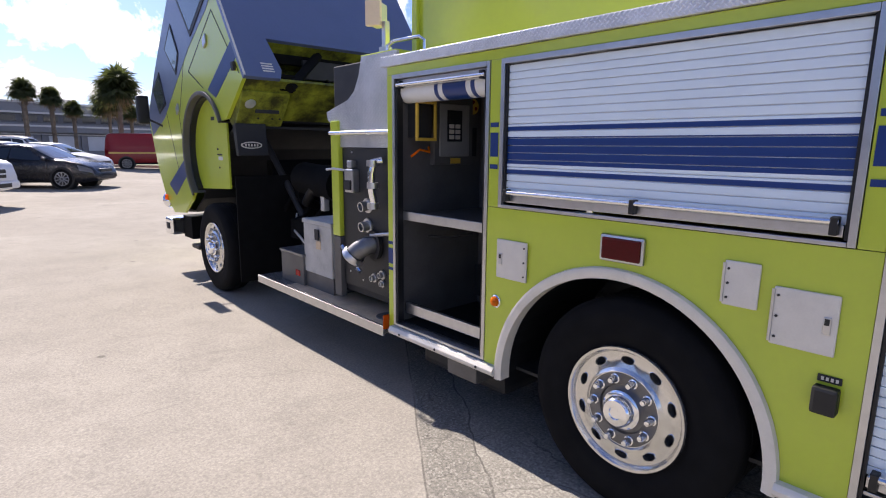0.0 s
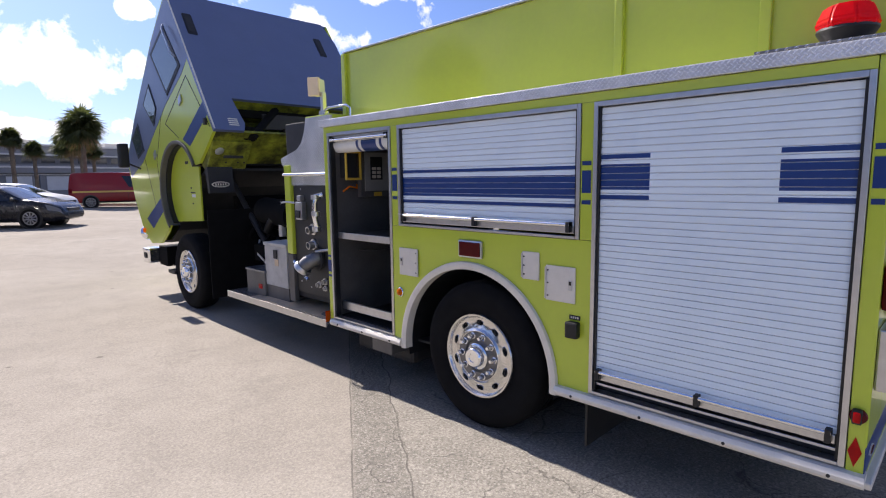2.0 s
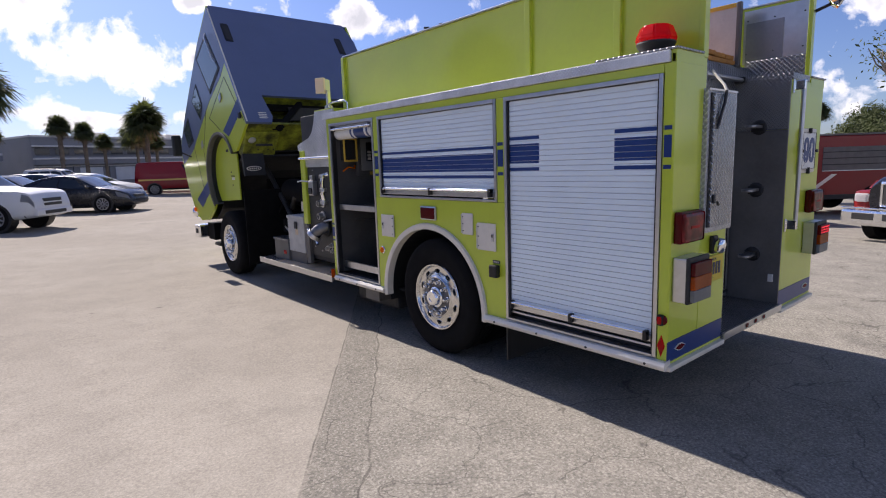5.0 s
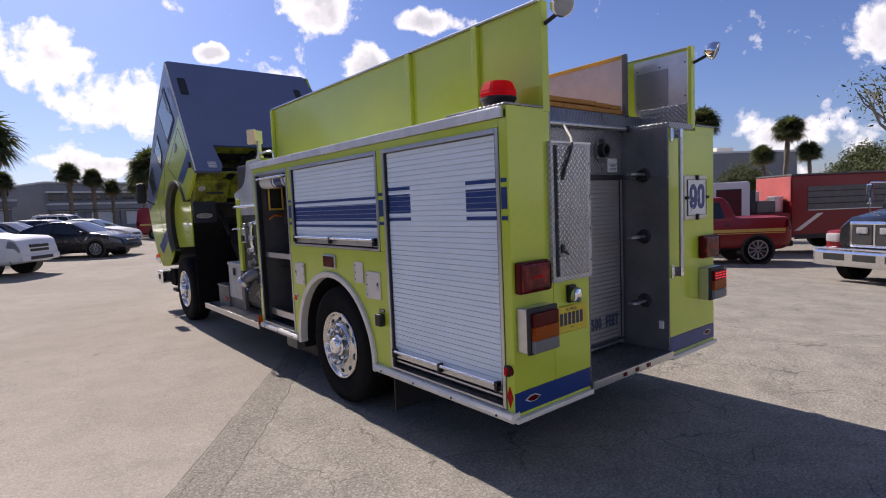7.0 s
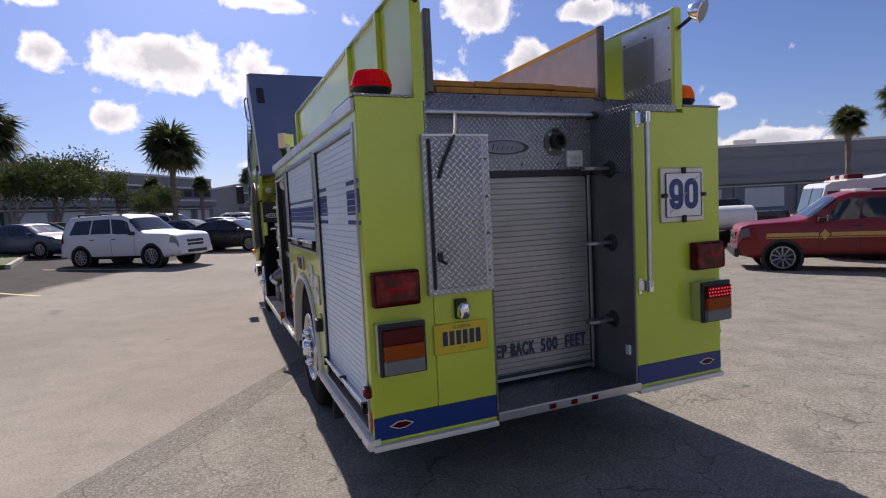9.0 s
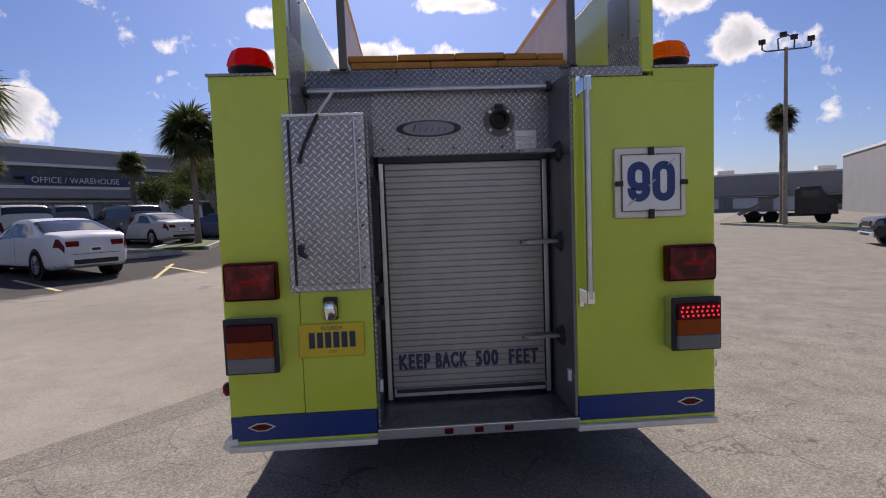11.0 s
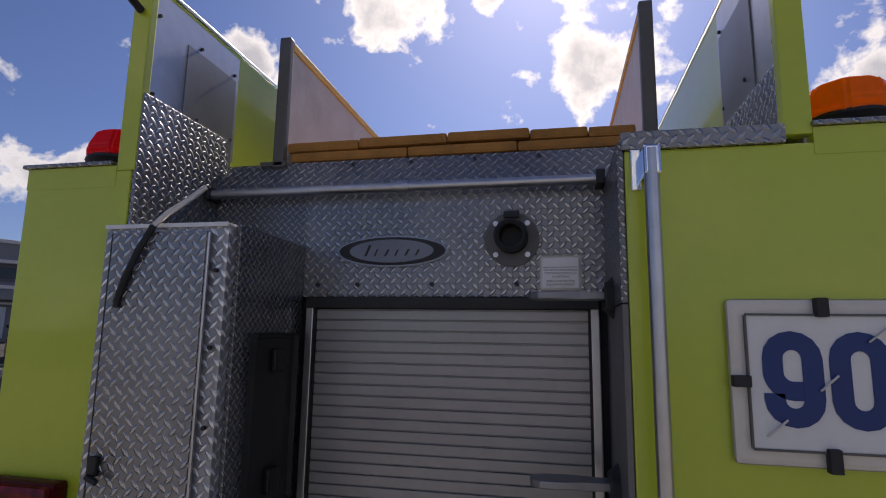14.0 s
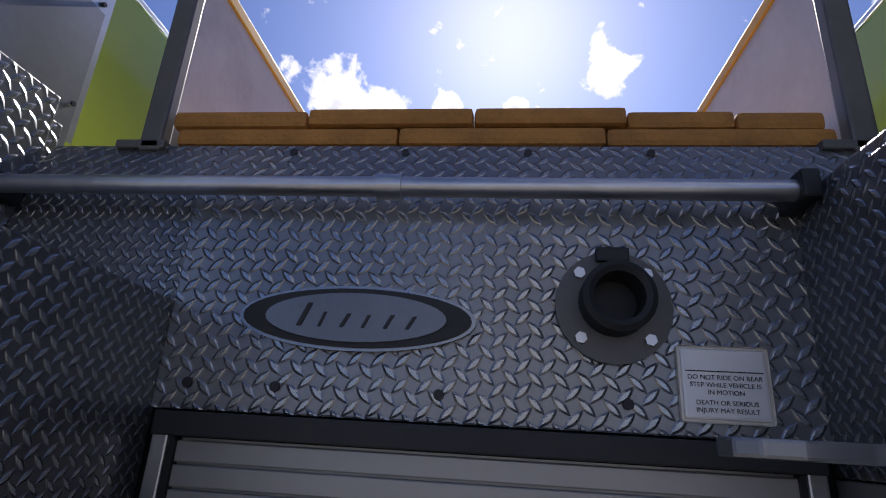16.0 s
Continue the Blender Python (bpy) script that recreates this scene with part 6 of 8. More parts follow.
    warp.inputs[1].default_value = (0.8, 0.8, 0.0)
    t.links.new(p, warp.inputs[2])

    def cracks(scale, width):
        v = t.nodes.new("ShaderNodeTexVoronoi")
        v.feature = "DISTANCE_TO_EDGE"
        v.inputs["Scale"].default_value = scale
        t.links.new(warp.outputs[0], v.inputs["Vector"])
        return ramp(t, v.outputs["Distance"], [(0.0, (1, 1, 1)), (width, (0, 0, 0))])

    gate = ramp(t, n3.outputs[0], [(0.40, (0, 0, 0)), (0.5, (1, 1, 1))])
    fine_net = mix(t, 1.0, cracks(1.7, 0.012), mix(t, 1.0, old, gate, "MULTIPLY"), "MULTIPLY")
    coarse = mix(t, 1.0, mix(t, 1.0, cracks(0.28, 0.0016), gate, "MULTIPLY"), (0.22, 0.22, 0.22), "MULTIPLY")
    crack = mix(t, 1.0, fine_net, coarse, "LIGHTEN")

    def seam(at, wide, wander):
        d = math_node(t, "ABSOLUTE", math_node(t, "ADD", math_node(t, "SUBTRACT", side, at), math_node(t, "MULTIPLY", math_node(t, "SUBTRACT", n3.outputs[0], 0.5), wander)))
        return ramp(t, d, [(wide * 0.5, (1, 1, 1)), (wide, (0, 0, 0))])

    broken = ramp(t, mid.outputs[0], [(0.4, (0.25, 0.25, 0.25)), (0.5, (1, 1, 1))])
    seams = mix(t, 1.0, mix(t, 1.0, seam(-0.004, 0.006, 0.0), seam(0.31, 0.008, 0.22), "LIGHTEN"), broken, "MULTIPLY")
    crack = mix(t, 1.0, crack, seams, "LIGHTEN")
    c = mix(t, math_node(t, "MULTIPLY", crack, 0.62), c, (0.06, 0.055, 0.05))
    # oil spots and tyre scrub
    spot = tex(t, "ShaderNodeTexNoise", 0.9, p, Detail=3.0)
    c = mix(t, math_node(t, "MULTIPLY", ramp(t, spot.outputs[0], [(0.66, (0, 0, 0)), (0.74, (1, 1, 1))]), 0.35), c, (0.10, 0.095, 0.088))
    sv = tex(t, "ShaderNodeTexVoronoi", 1.3, p)
    c = mix(t, math_node(t, "MULTIPLY", ramp(t, sv.outputs["Distance"], [(0.03, (1, 1, 1)), (0.05, (0, 0, 0))]), 0.55), c, (0.06, 0.055, 0.05))
    t.links.new(c, b.inputs["Base Color"])
    b.inputs["Roughness"].default_value = 0.95
    b.inputs["Specular IOR Level"].default_value = 0.06
    h = math_node(t, "ADD", math_node(t, "MULTIPLY", fine.outputs[0], 0.6), math_node(t, "MULTIPLY", stone.outputs["Distance"], 0.5))
    bump(t, b, math_node(t, "SUBTRACT", h, math_node(t, "MULTIPLY", crack, 0.8)), 0.42, 0.006)
    return m


YARD = ground_material()
xs = [-1500, -400, -120, -70, -50] + [-40 + 1.25 * i for i in range(65)] + [45, 60, 90, 150, 400, 1500]
ys = [-1500, -300, -80, -30] + [-15 + 1.25 * i for i in range(65)] + [70, 80, 95, 120, 200, 500, 1500]
bm = bmesh.new()
gv = [[bm.verts.new((x, y, ground_z(x, y))) for x in xs] for y in ys]
for r0, r1 in zip(gv, gv[1:]):
    for k in range(len(xs) - 1):
        bm.faces.new((r0[k], r0[k + 1], r1[k + 1], r1[k]))
tagged(part("ground", bm, YARD, smooth=True), "sunlit worn pale paving with cracks and a dark parking area", "ground", kind="structure")

CURB = plain("weathered_concrete", (0.36, 0.34, 0.31), 0.85, vary=0.2, scale=3, grain=0.4, dirt=0.3)
GRASS = plain("turf", (0.06, 0.085, 0.02), 0.9, vary=0.5, scale=5, grain=0.6)
LINE = plain("faded_yellow_line", (0.55, 0.45, 0.2), 0.8, vary=0.25, scale=8, dirt=0.4)
STOPC = plain("wheel_stop_concrete", (0.48, 0.43, 0.33), 0.85, vary=0.15, grain=0.3)


def strip(name, a, b, width, z0, z1, material, label="", category="", kind="", parent=None, bevel=0.0):
    """A bar that lies on the ground between two points."""
    a, b = Vector(a), Vector(b)
    d = (b - a).normalized()
    s = Vector((-d.y, d.x)) * width / 2
    n = max(1, int((b - a).length / 2.0))
    bm = bmesh.new()
    rows_ = []
    for i in range(n + 1):
        c = a.lerp(b, i / n)
        rows_.append([bm.verts.new((*(c + s * k), ground_z(c.x, c.y) + z)) for k, z in ((1, z0), (1, z1), (-1, z1), (-1, z0))])
    for p, q in zip(rows_, rows_[1:]):
        for i in range(4):
            bm.faces.new((p[i], p[(i + 1) % 4], q[(i + 1) % 4], q[i]))
    bm.faces.new(rows_[0])
    bm.faces.new(rows_[-1][::-1])
    if bevel:
        bmesh.ops.bevel(bm, geom=list(bm.edges), offset=bevel, segments=1, affect="EDGES")
    o = part(name, bm, material, parent)
    if category:
        tagged(o, label, category, kind=kind)
    return o


def island(pts, width):
    for a, b in zip(pts, pts[1:]):
        strip("turf", a, b, width, -0.3, 0.13, GRASS, "dry green turf on a kerbed island", "turf", "structure")
        d = (Vector(b) - Vector(a)).normalized()
        for k in (1, -1):
            off = Vector((-d.y, d.x)) * k * (width / 2 + 0.075)
            strip("kerb", Vector(a) + off, Vector(b) + off, 0.15, -0.3, 0.15, CURB, "weathered concrete kerb round a turf island", "kerb", "structure")


island([(-22.0, 6.8), (-9.2, 18.6)], 1.6)
island([(-9.4, 19.9), (-10.4, 26.0)], 1.8)
island([(-1.0, 43.0), (14.0, 37.5)], 2.6)
island([(23.6, 35.5), (25.6, 24.0)], 2.6)
for (a, b) in (((-10.0, 7.1), (-12.2, 9.0)), ((-7.6, 9.2), (-9.8, 11.1)), ((-12.4, 5.0), (-14.6, 6.9)), ((-5.6, 12.0), (-7.4, 13.8)), ((-6.5, 11.0), (-7.5, 14.5)), ((-4.5, 17.6), (-7.2, 19.0))):
    strip("bay_line", a, b, 0.1, 0.001, 0.005, LINE, "faded yellow parking bay line", "bay line", "structure")
for x, y in ((-13.9, 12.4), (-11.9, 14.3), (-9.9, 16.2)):
    ws = strip("wheel_stop", (x - 0.65, y - 0.6), (x + 0.65, y + 0.6), 0.16, 0.0, 0.13, STOPC, "sun-bleached concrete wheel stop", "wheel stop", bevel=0.02)
    tagged(ws, group="wheel stops")


# ---- vehicles ----
def paint(name, col, rough=0.28):
    return plain(name, col, rough + 0.06, vary=0.02, scale=0.5, coat=0.25, spec=0.35)


SPOKE = plain("dull_alloy", (0.33, 0.33, 0.335), 0.36, metal=0.85, vary=0.1)
P_WHITE = paint("car_white", (0.60, 0.61, 0.63))
P_BLACK = paint("car_black", (0.010, 0.010, 0.013), 0.2)
P_RED = paint("fire_red", (0.21, 0.006, 0.008))
P_SILVER = paint("car_silver", (0.42, 0.43, 0.44))
P_GREY = paint("car_grey", (0.10, 0.105, 0.115))
P_BLUE = paint("car_blue", (0.03, 0.05, 0.11))
P_GOLD = plain("gold_stripe", (0.55, 0.36, 0.08), 0.4)
P_ORANGE = paint("car_orange", (0.5, 0.07, 0.015))


def add_loft(bm, sections, mi=0, caps=True):
    rows_ = [[bm.verts.new(p) for p in s] for s in sections]
    n = len(rows_[0])
    for a, b in zip(rows_, rows_[1:]):
        for i in range(n):
            f = bm.faces.new((a[i], a[(i + 1) % n], b[(i + 1) % n], b[i]))
            f.material_index = mi
    if caps:
        bm.faces.new(rows_[0][::-1])
        bm.faces.new(rows_[-1])


def along(line, x):
    """Height of a broken line at x, with its corners eased."""
    def at(v):
        for (x0, z0), (x1, z1) in zip(line, line[1:]):
            if v <= x1:
                return z0 + (z1 - z0) * max(0.0, (v - x0) / (x1 - x0))
        return line[-1][1]
    return (at(x - 0.06) + 2 * at(x) + at(x + 0.06)) / 4


# length, width, height, wheelbase, wheel radius, belt height, sill height, upper outline, windscreen foot and head, backlight head and foot
CARS = {
    "sedan": (4.80, 1.84, 1.44, 2.82, 0.335, 0.93, 0.20, [(-2.4, 0.66), (-2.36, 0.92), (-2.2, 1.05), (-1.75, 1.08), (-0.95, 1.36), (-0.45, 1.44), (0.1, 1.44), (0.4, 1.39), (1.2, 1.0), (1.45, 0.95), (2.0, 0.85), (2.28, 0.73), (2.37, 0.6), (2.4, 0.48)], (1.2, 0.42, -0.85, -1.72)),
    "suv": (4.85, 1.89, 1.78, 2.87, 0.37, 1.08, 0.30, [(-2.42, 0.62), (-2.41, 1.05), (-2.36, 1.2), (-2.17, 1.68), (-2.0, 1.76), (-0.4, 1.79), (0.15, 1.76), (0.4, 1.68), (0.98, 1.2), (1.18, 1.15), (2.08, 1.09), (2.33, 1.01), (2.41, 0.8), (2.42, 0.56)], (1.0, 0.42, -2.1, -2.3)),
    "pickup": (5.9, 2.0, 1.93, 3.7, 0.41, 1.20, 0.36, [(-2.95, 0.8), (-2.93, 1.2), (-2.87, 1.27), (-1.03, 1.28), (-0.97, 1.4), (-0.82, 1.86), (-0.6, 1.92), (0.3, 1.92), (0.62, 1.82), (1.28, 1.28), (1.5, 1.24), (2.6, 1.18), (2.86, 1.13), (2.93, 1.02), (2.95, 0.62)], (1.25, 0.6, -0.8, -0.95)),
    "van": (5.6, 2.0, 2.08, 3.5, 0.37, 1.15, 0.32, [(-2.8, 0.7), (-2.79, 1.1), (-2.72, 1.9), (-2.55, 2.05), (-0.5, 2.09), (0.7, 2.05), (1.0, 1.94), (1.75, 1.24), (1.95, 1.17), (2.5, 1.05), (2.7, 0.92), (2.78, 0.75), (2.8, 0.56)], (1.72, 1.02, -2.62, -2.75)),
}


def car(kind, label, col, at, heading, group="", spec=None):
    """A parked vehicle; local x runs forward. kind: sedan, suv, pickup or van."""
    L, W, H, wb, r, belt, zb, line, gh = spec or CARS[kind]
    ob = thing(kind if kind != "suv" else "sport_utility", label, {"sedan": "car", "suv": "car", "pickup": "pickup truck", "van": "van"}[kind], group, at=(at[0], at[1], ground_z(*at)))
    ob.rotation_euler = (0, 0, math.atan2(heading[1], heading[0]))
    w, half = W / 2, L / 2
    xf, xr_, xrr, xb = gh

    def section(x):
        """Half section from sill to centre line as eight corners."""
        e = max(0.0, (abs(x) - (half - 0.7)) / 0.7)
        hw = w * (1 - (0.26 if kind == "sedan" else 0.17) * e ** 2.4)
        zl = zb + 0.10 * e ** 3
        zt = along(line, x)
        sh = min(belt + (0.03 if x < 0 else -0.05 * max(0, x - 1) / 1.4), zt - 0.035)
        k = min(1.0, max(0.0, (zt - sh - 0.05) / (H - belt - 0.05)))
        kc = k if kind != "pickup" or x > -1.0 else 0.0
        rw = hw * 0.93 + (w * 0.735 - hw * 0.93) * kc
        tw = hw * 0.80 + (w * 0.60 - hw * 0.80) * kc
        return [(hw * 0.84, zl), (hw * 0.955, zl + 0.06), (hw * 0.995, zl + 0.30 * (sh - zl)), (hw, zl + 0.62 * (sh - zl)), (hw * 0.962, sh), (rw, sh + (zt - sh) * (0.55 + 0.33 * kc)), (tw, zt), (0.0, zt + 0.022)]

    def surface(x, s, side=1):
        c = section(x)
        i = min(6, int(s))
        f = s - i
        p0, p1, p2, p3 = c[max(0, i - 1)], c[i], c[i + 1], c[min(7, i + 2)]
        o = [0.5 * (2 * b_ + (c_ - a_) * f + (2 * a_ - 5 * b_ + 4 * c_ - d_) * f * f + (3 * b_ - a_ - 3 * c_ + d_) * f ** 3) for a_, b_, c_, d_ in zip(p0, p1, p2, p3)]
        if 4 <= s < 5.5 and p2[1] - p1[1] > 0.2:
            o = [p1[0] + (p2[0] - p1[0]) * f, p1[1] + (p2[1] - p1[1]) * f] if s < 5 else o
        return Vector((x, side * o[0], o[1]))

    stations = sorted(set([round(-half + L * k / 40, 3) for k in range(41)] + [round(v[0], 3) for v in line]))
    ss = [7 * k / 21 for k in range(22)]
    bm = bmesh.new()
    add_loft(bm, [[surface(x, s, 1) for s in ss] + [surface(x, s, -1) for s in ss[::-1][1:]] for x in stations])
    part("body", bm, col, ob, smooth=True)

    def patch(name, xa, xb_, s0, s1, material, side=1, off=0.006, label="", nu=6, nv=5, full=False):
        """A pane or lamp that follows the body; xa and xb_ are (lower, upper) ends."""
        bm = bmesh.new()
        grid = []
        for j in range(nv + 1):
            v = j / nv
            s = s0 + (s1 - s0) * v
            rowv = []
            for i in range(nu + 1):
                u = i / nu
                x = (xa[0] + (xa[1] - xa[0]) * v) * (1 - u) + (xb_[0] + (xb_[1] - xb_[0]) * v) * u
                p = surface(x, s, side)
                nr = (surface(x + 0.02, s, side) - surface(x - 0.02, s, side)).cross(surface(x, min(7, s + 0.04), side) - surface(x, s - 0.04, side)).normalized()
                if nr.dot(p - Vector((x * 0.8, 0, 0.6))) < 0:
                    nr = -nr
                rowv.append((bm.verts.new(p + nr * off), bm.verts.new(p - nr * 0.01)))
            grid.append(rowv)
        for a, b in zip(grid, grid[1:]):
            for i in range(nu):
                bm.faces.new((a[i][0], a[i + 1][0], b[i + 1][0], b[i][0]))
        rim = [q for q in grid[0]] + [g[-1] for g in grid[1:]] + grid[-1][-2::-1] + [g[0] for g in grid[-2:0:-1]]
        for p, q in zip(rim, rim[1:] + rim[:1]):
            bm.faces.new((p[0], q[0], q[1], p[1]))
        bmesh.ops.recalc_face_normals(bm, faces=bm.faces)
        return part(name, bm, material, ob, label, smooth=True)

    for s in (1, -1):
        patch("windscreen", (xf - 0.02, xf - 0.02), (xr_ + 0.04, xr_ + 0.04), 5.1, 7, WINDOW, s)
        patch("rear_window", (xb + 0.04, xb + 0.04), (xrr - 0.03, xrr - 0.03), 5.2, 7, WINDOW, s)
        a0, a1, b1, b0 = xf - 0.22, xr_ + 0.02, xrr + 0.02, xb + 0.28
        n = {"sedan": 2, "suv": 3, "pickup": 2, "van": 3}[kind]
        if kind == "pickup":
            b0, b1 = -0.78, -0.68
        if kind == "suv":
            b0, b1 = -1.95, -1.78
        for k in range(n if kind != "van" else 1):
            u0, u1 = k / n + 0.012, (k + 1) / n - 0.012
            patch("side_window", (a0 + (b0 - a0) * u0, a1 + (b1 - a1) * u0), (a0 + (b0 - a0) * u1, a1 + (b1 - a1) * u1), 4.08, 4.9, WINDOW, s)
        patch("sill", (half - 0.25, half - 0.25), (-half + 0.25, -half + 0.25), 0.2, 1.25, BLACK, s, 0.004, "dark sill")
        for x_ in (xf - 0.2, a0 + (b0 - a0) / n - 0.01):
            patch("door_seam", (x_, x_), (x_ - 0.014, x_ - 0.014), 1.4, 3.95, BLACK, s, 0.002, nu=1)
        patch("headlamp", *(((half - 0.03, half - 0.10), (half - 0.42, half - 0.50)) if kind == "sedan" else ((half - 0.015, half - 0.03), (half - 0.30, half - 0.26))), 3.1, 3.8, HEADLAMP, s, 0.008, "clear headlamp")
        patch("tail_lamp", (-half + 0.01, -half + 0.015), (-half + 0.24, -half + 0.18), 3.2, 3.9 if kind != "suv" else 4.4, DARK_RED_LENS, s, 0.008, "red tail lamp")
        mx = xf - 0.32
        pbox("mirror", (mx, mx + 0.13, s * (w + 0.03) - 0.09, s * (w + 0.03) + 0.09, belt + 0.0, belt + 0.12), col if kind == "sedan" else BLACK, ob, 0.035)
        for x_ in (xf - 0.95, xf - 1.85):
            if x_ > b0:
                pbox("door_grip", (x_ - 0.16, x_, s * (w - 0.005) - 0.012, s * (w - 0.005) + 0.012, belt - 0.13, belt - 0.10), BLACK if kind != "sedan" else col, ob, 0.008)
        for x_ in (wb / 2, -wb / 2):
            # black disc on the body stands in for the shaded wheel arch
            bm = bmesh.new()
            add_lathe(bm, [(0, -0.30), (r + 0.06, -0.30), (r + 0.06, 0.008), (r + 0.04, 0.012), (0, 0.0)], (x_, s * (w - 0.008), r), (0, s, 0), 24)
            part("arch_shade_disc", bm, BLACK, ob)
            wh = plathe("wheel", [(r * 0.62, -0.2), (r * 0.96, -0.2), (r, -0.17), (r, -0.02), (r * 0.95, 0.012), (r * 0.72, 0.02), (r * 0.66, 0.0)], (x_, s * (w - 0.002), r), (0, s, 0), RUBBER, ob, "tyre on an alloy wheel", 24)
            bm = bmesh.new()
            add_lathe(bm, [(r * 0.68, 0.005), (r * 0.62, -0.02), (r * 0.58, -0.06), (0, -0.06)], (x_, s * (w + 0.002), r), (0, s, 0), 20)
            part("rim", bm, DARK, wh)
            bm = bmesh.new()
            add_lathe(bm, [(r * 0.69, 0.0), (r * 0.69, 0.012), (r * 0.62, 0.012), (r * 0.61, -0.02)], (x_, s * (w + 0.002), r), (0, s, 0), 20)
            for k in range(10):
                a = 2 * math.pi * k / 10 + 0.3
                d = Vector((math.cos(a), 0, math.sin(a)))
                c = Vector((x_, s * (w + 0.0), r))
                add_cyl(bm, c + d * 0.03, c + d * r * 0.64, 0.02, 0.026, 5)
            part("spokes", bm, SPOKE, wh, "alloy spokes")
        pbox("rear_lamp", (-half - 0.007, -half + 0.05, min(s * w * 0.40, s * w * 0.70), max(s * w * 0.40, s * w * 0.70), zb + 0.55, zb + 0.68), DARK_RED_LENS, ob, 0.006, "red rear lamp")
    pbox("diffuser", (-half - 0.008, -half + 0.1, -w * 0.55, w * 0.55, zb + 0.12, zb + 0.24), BLACK, ob, 0.02)
    pbox("lid_seam", (-half - 0.004, -half + 0.03, -w * 0.6, w * 0.6, zb + 0.36, zb + 0.372), BLACK, ob, 0)
    if kind == "suv":
        for s in (1, -1):
            pcyl("roof_rail", (-1.75, s * w * 0.66, H + 0.045), (0.1, s * w * 0.66, H + 0.03), 0.022, BLACK, ob, seg=8)
            for x_ in (-1.7, -0.8, 0.05):
                pbox("rail_foot", (x_ - 0.04, x_ + 0.04, s * w * 0.66 - 0.02, s * w * 0.66 + 0.02, H - 0.06, H + 0.04), BLACK, ob, 0.01)
    # grille, intake, bumpers and plate
    bar_mat = BLACK if col is P_RED else CHROME
    gz = zb + 0.34
    pbox("grille", (half - 0.12, half + 0.006, -w * 0.42, w * 0.42, gz, gz + {"sedan": 0.12, "pickup": 0.34}.get(kind, 0.22)), BLACK, ob, 0.03, "dark grille")
    if kind != "sedan":
        pbox("grille_bar", (half - 0.02, half + 0.014, -w * 0.44, w * 0.44, gz + 0.09, gz + 0.125), CHROME if kind == "pickup" else col, ob, 0.006)
        pbox("bumper", (half - 0.2, half + 0.05, -w * 0.84, w * 0.84, zb + 0.08, zb + 0.27), bar_mat if kind == "pickup" else col, ob, 0.05)
        pbox("rear_bumper", (-half - 0.05, -half + 0.2, -w * 0.84, w * 0.84, zb + 0.08, zb + 0.27), bar_mat if kind == "pickup" else col, ob, 0.05)
    pbox("lower_intake", (half - 0.1, half + (0.055 if kind != "sedan" else 0.006), -w * 0.5, w * 0.5, zb + 0.12, zb + 0.22), BLACK, ob, 0.01)
    pl = pbox("plate", (-half - 0.02, -half + 0.02, -0.16, 0.16, zb + 0.4, zb + 0.54), WHITE, ob, 0.004)
    pbox("plate_bar", (-half - 0.024, -half - 0.019, -0.1, 0.1, zb + 0.44, zb + 0.5), DARK, pl, 0)
    return ob


car("suv", "white sport utility with dark windows parked in the lot", P_WHITE, (-4.45, 19.2), (0.80, -0.60))
car("sedan", "glossy black saloon parked beside a white sport utility", P_BLACK, (-1.1, 24.6), (0.80, -0.60))
rv = car("van", "dark red van with a gold stripe on the verge", P_RED, (6.3, 37.0), (0.97, -0.25))
for s in (-1, 1):
    pbox("gold_stripe", (-2.6, 2.3, s * 1.0 - 0.006, s * 1.0 + 0.006, 0.92, 1.02), P_GOLD, rv, 0)
car("sedan", "white saloon parked nose-in at a kerb", P_WHITE, (-9.8, 12.6), (-0.80, 0.60))
car("pickup", "black pickup parked beyond a turf island", P_BLACK, (-17.8, 15.4), (-0.80, 0.6))
car("suv", "silver sport utility parked beyond a palm", P_SILVER, (-15.2, 18.6), (-0.80, 0.6))
car("sedan", "orange-red saloon at the edge of the lot", P_ORANGE, (-20.4, 11.3), (0.8, -0.6))
row = [("pickup", P_WHITE, (-21.0, 21.0)), ("suv", P_GREY, (-14.4, 25.6)), ("sedan", P_SILVER, (-12.2, 24.0)), ("van", P_WHITE, (-14.8, 31.0)), ("sedan", P_BLACK, (-9.4, 30.0)), ("sedan", P_GREY, (-7.6, 32.5)), ("suv", P_GREY, (-18.6, 27.0)), ("sedan", P_GREY, (-24.5, 16.5)), ("suv", P_WHITE, (-26, 24))]
for kd, col, at in row:
    car(kd, {"pickup": "white pickup in the row before the warehouse", "van": "white van in the row before the warehouse"}.get(kd, "car in the row before the warehouse"), col, at, (-0.80 + random.uniform(-0.05, 0.05), 0.6), "cars before the warehouse")
far = [("sedan", P_GREY, (-3.2, 29.0)), ("sedan", P_SILVER, (0.2, 31.5)), ("suv", P_SILVER, (-4.5, 38.0)), ("sedan", P_BLUE, (-1.2, 35.5)), ("sedan", P_WHITE, (-8.0, 40.0)), ("sedan", P_SILVER, (-1.5, 46.0)), ("suv", P_WHITE, (0.8, 49.0)), ("sedan", P_BLUE, (-9.3, 26.2))]
for kd, col, at in far:
    car(kd, "car parked in the far rows of the lot", col, at, (0.82, -0.57 + random.uniform(-0.05, 0.05)), "cars in the far rows")
car("suv", "dark car on the far road", P_BLACK, (22.6, 43.6), (0.9, 0.4))
car("sedan", "dark car on the far road", P_GREY, (26.8, 50.0), (0.9, 0.4))

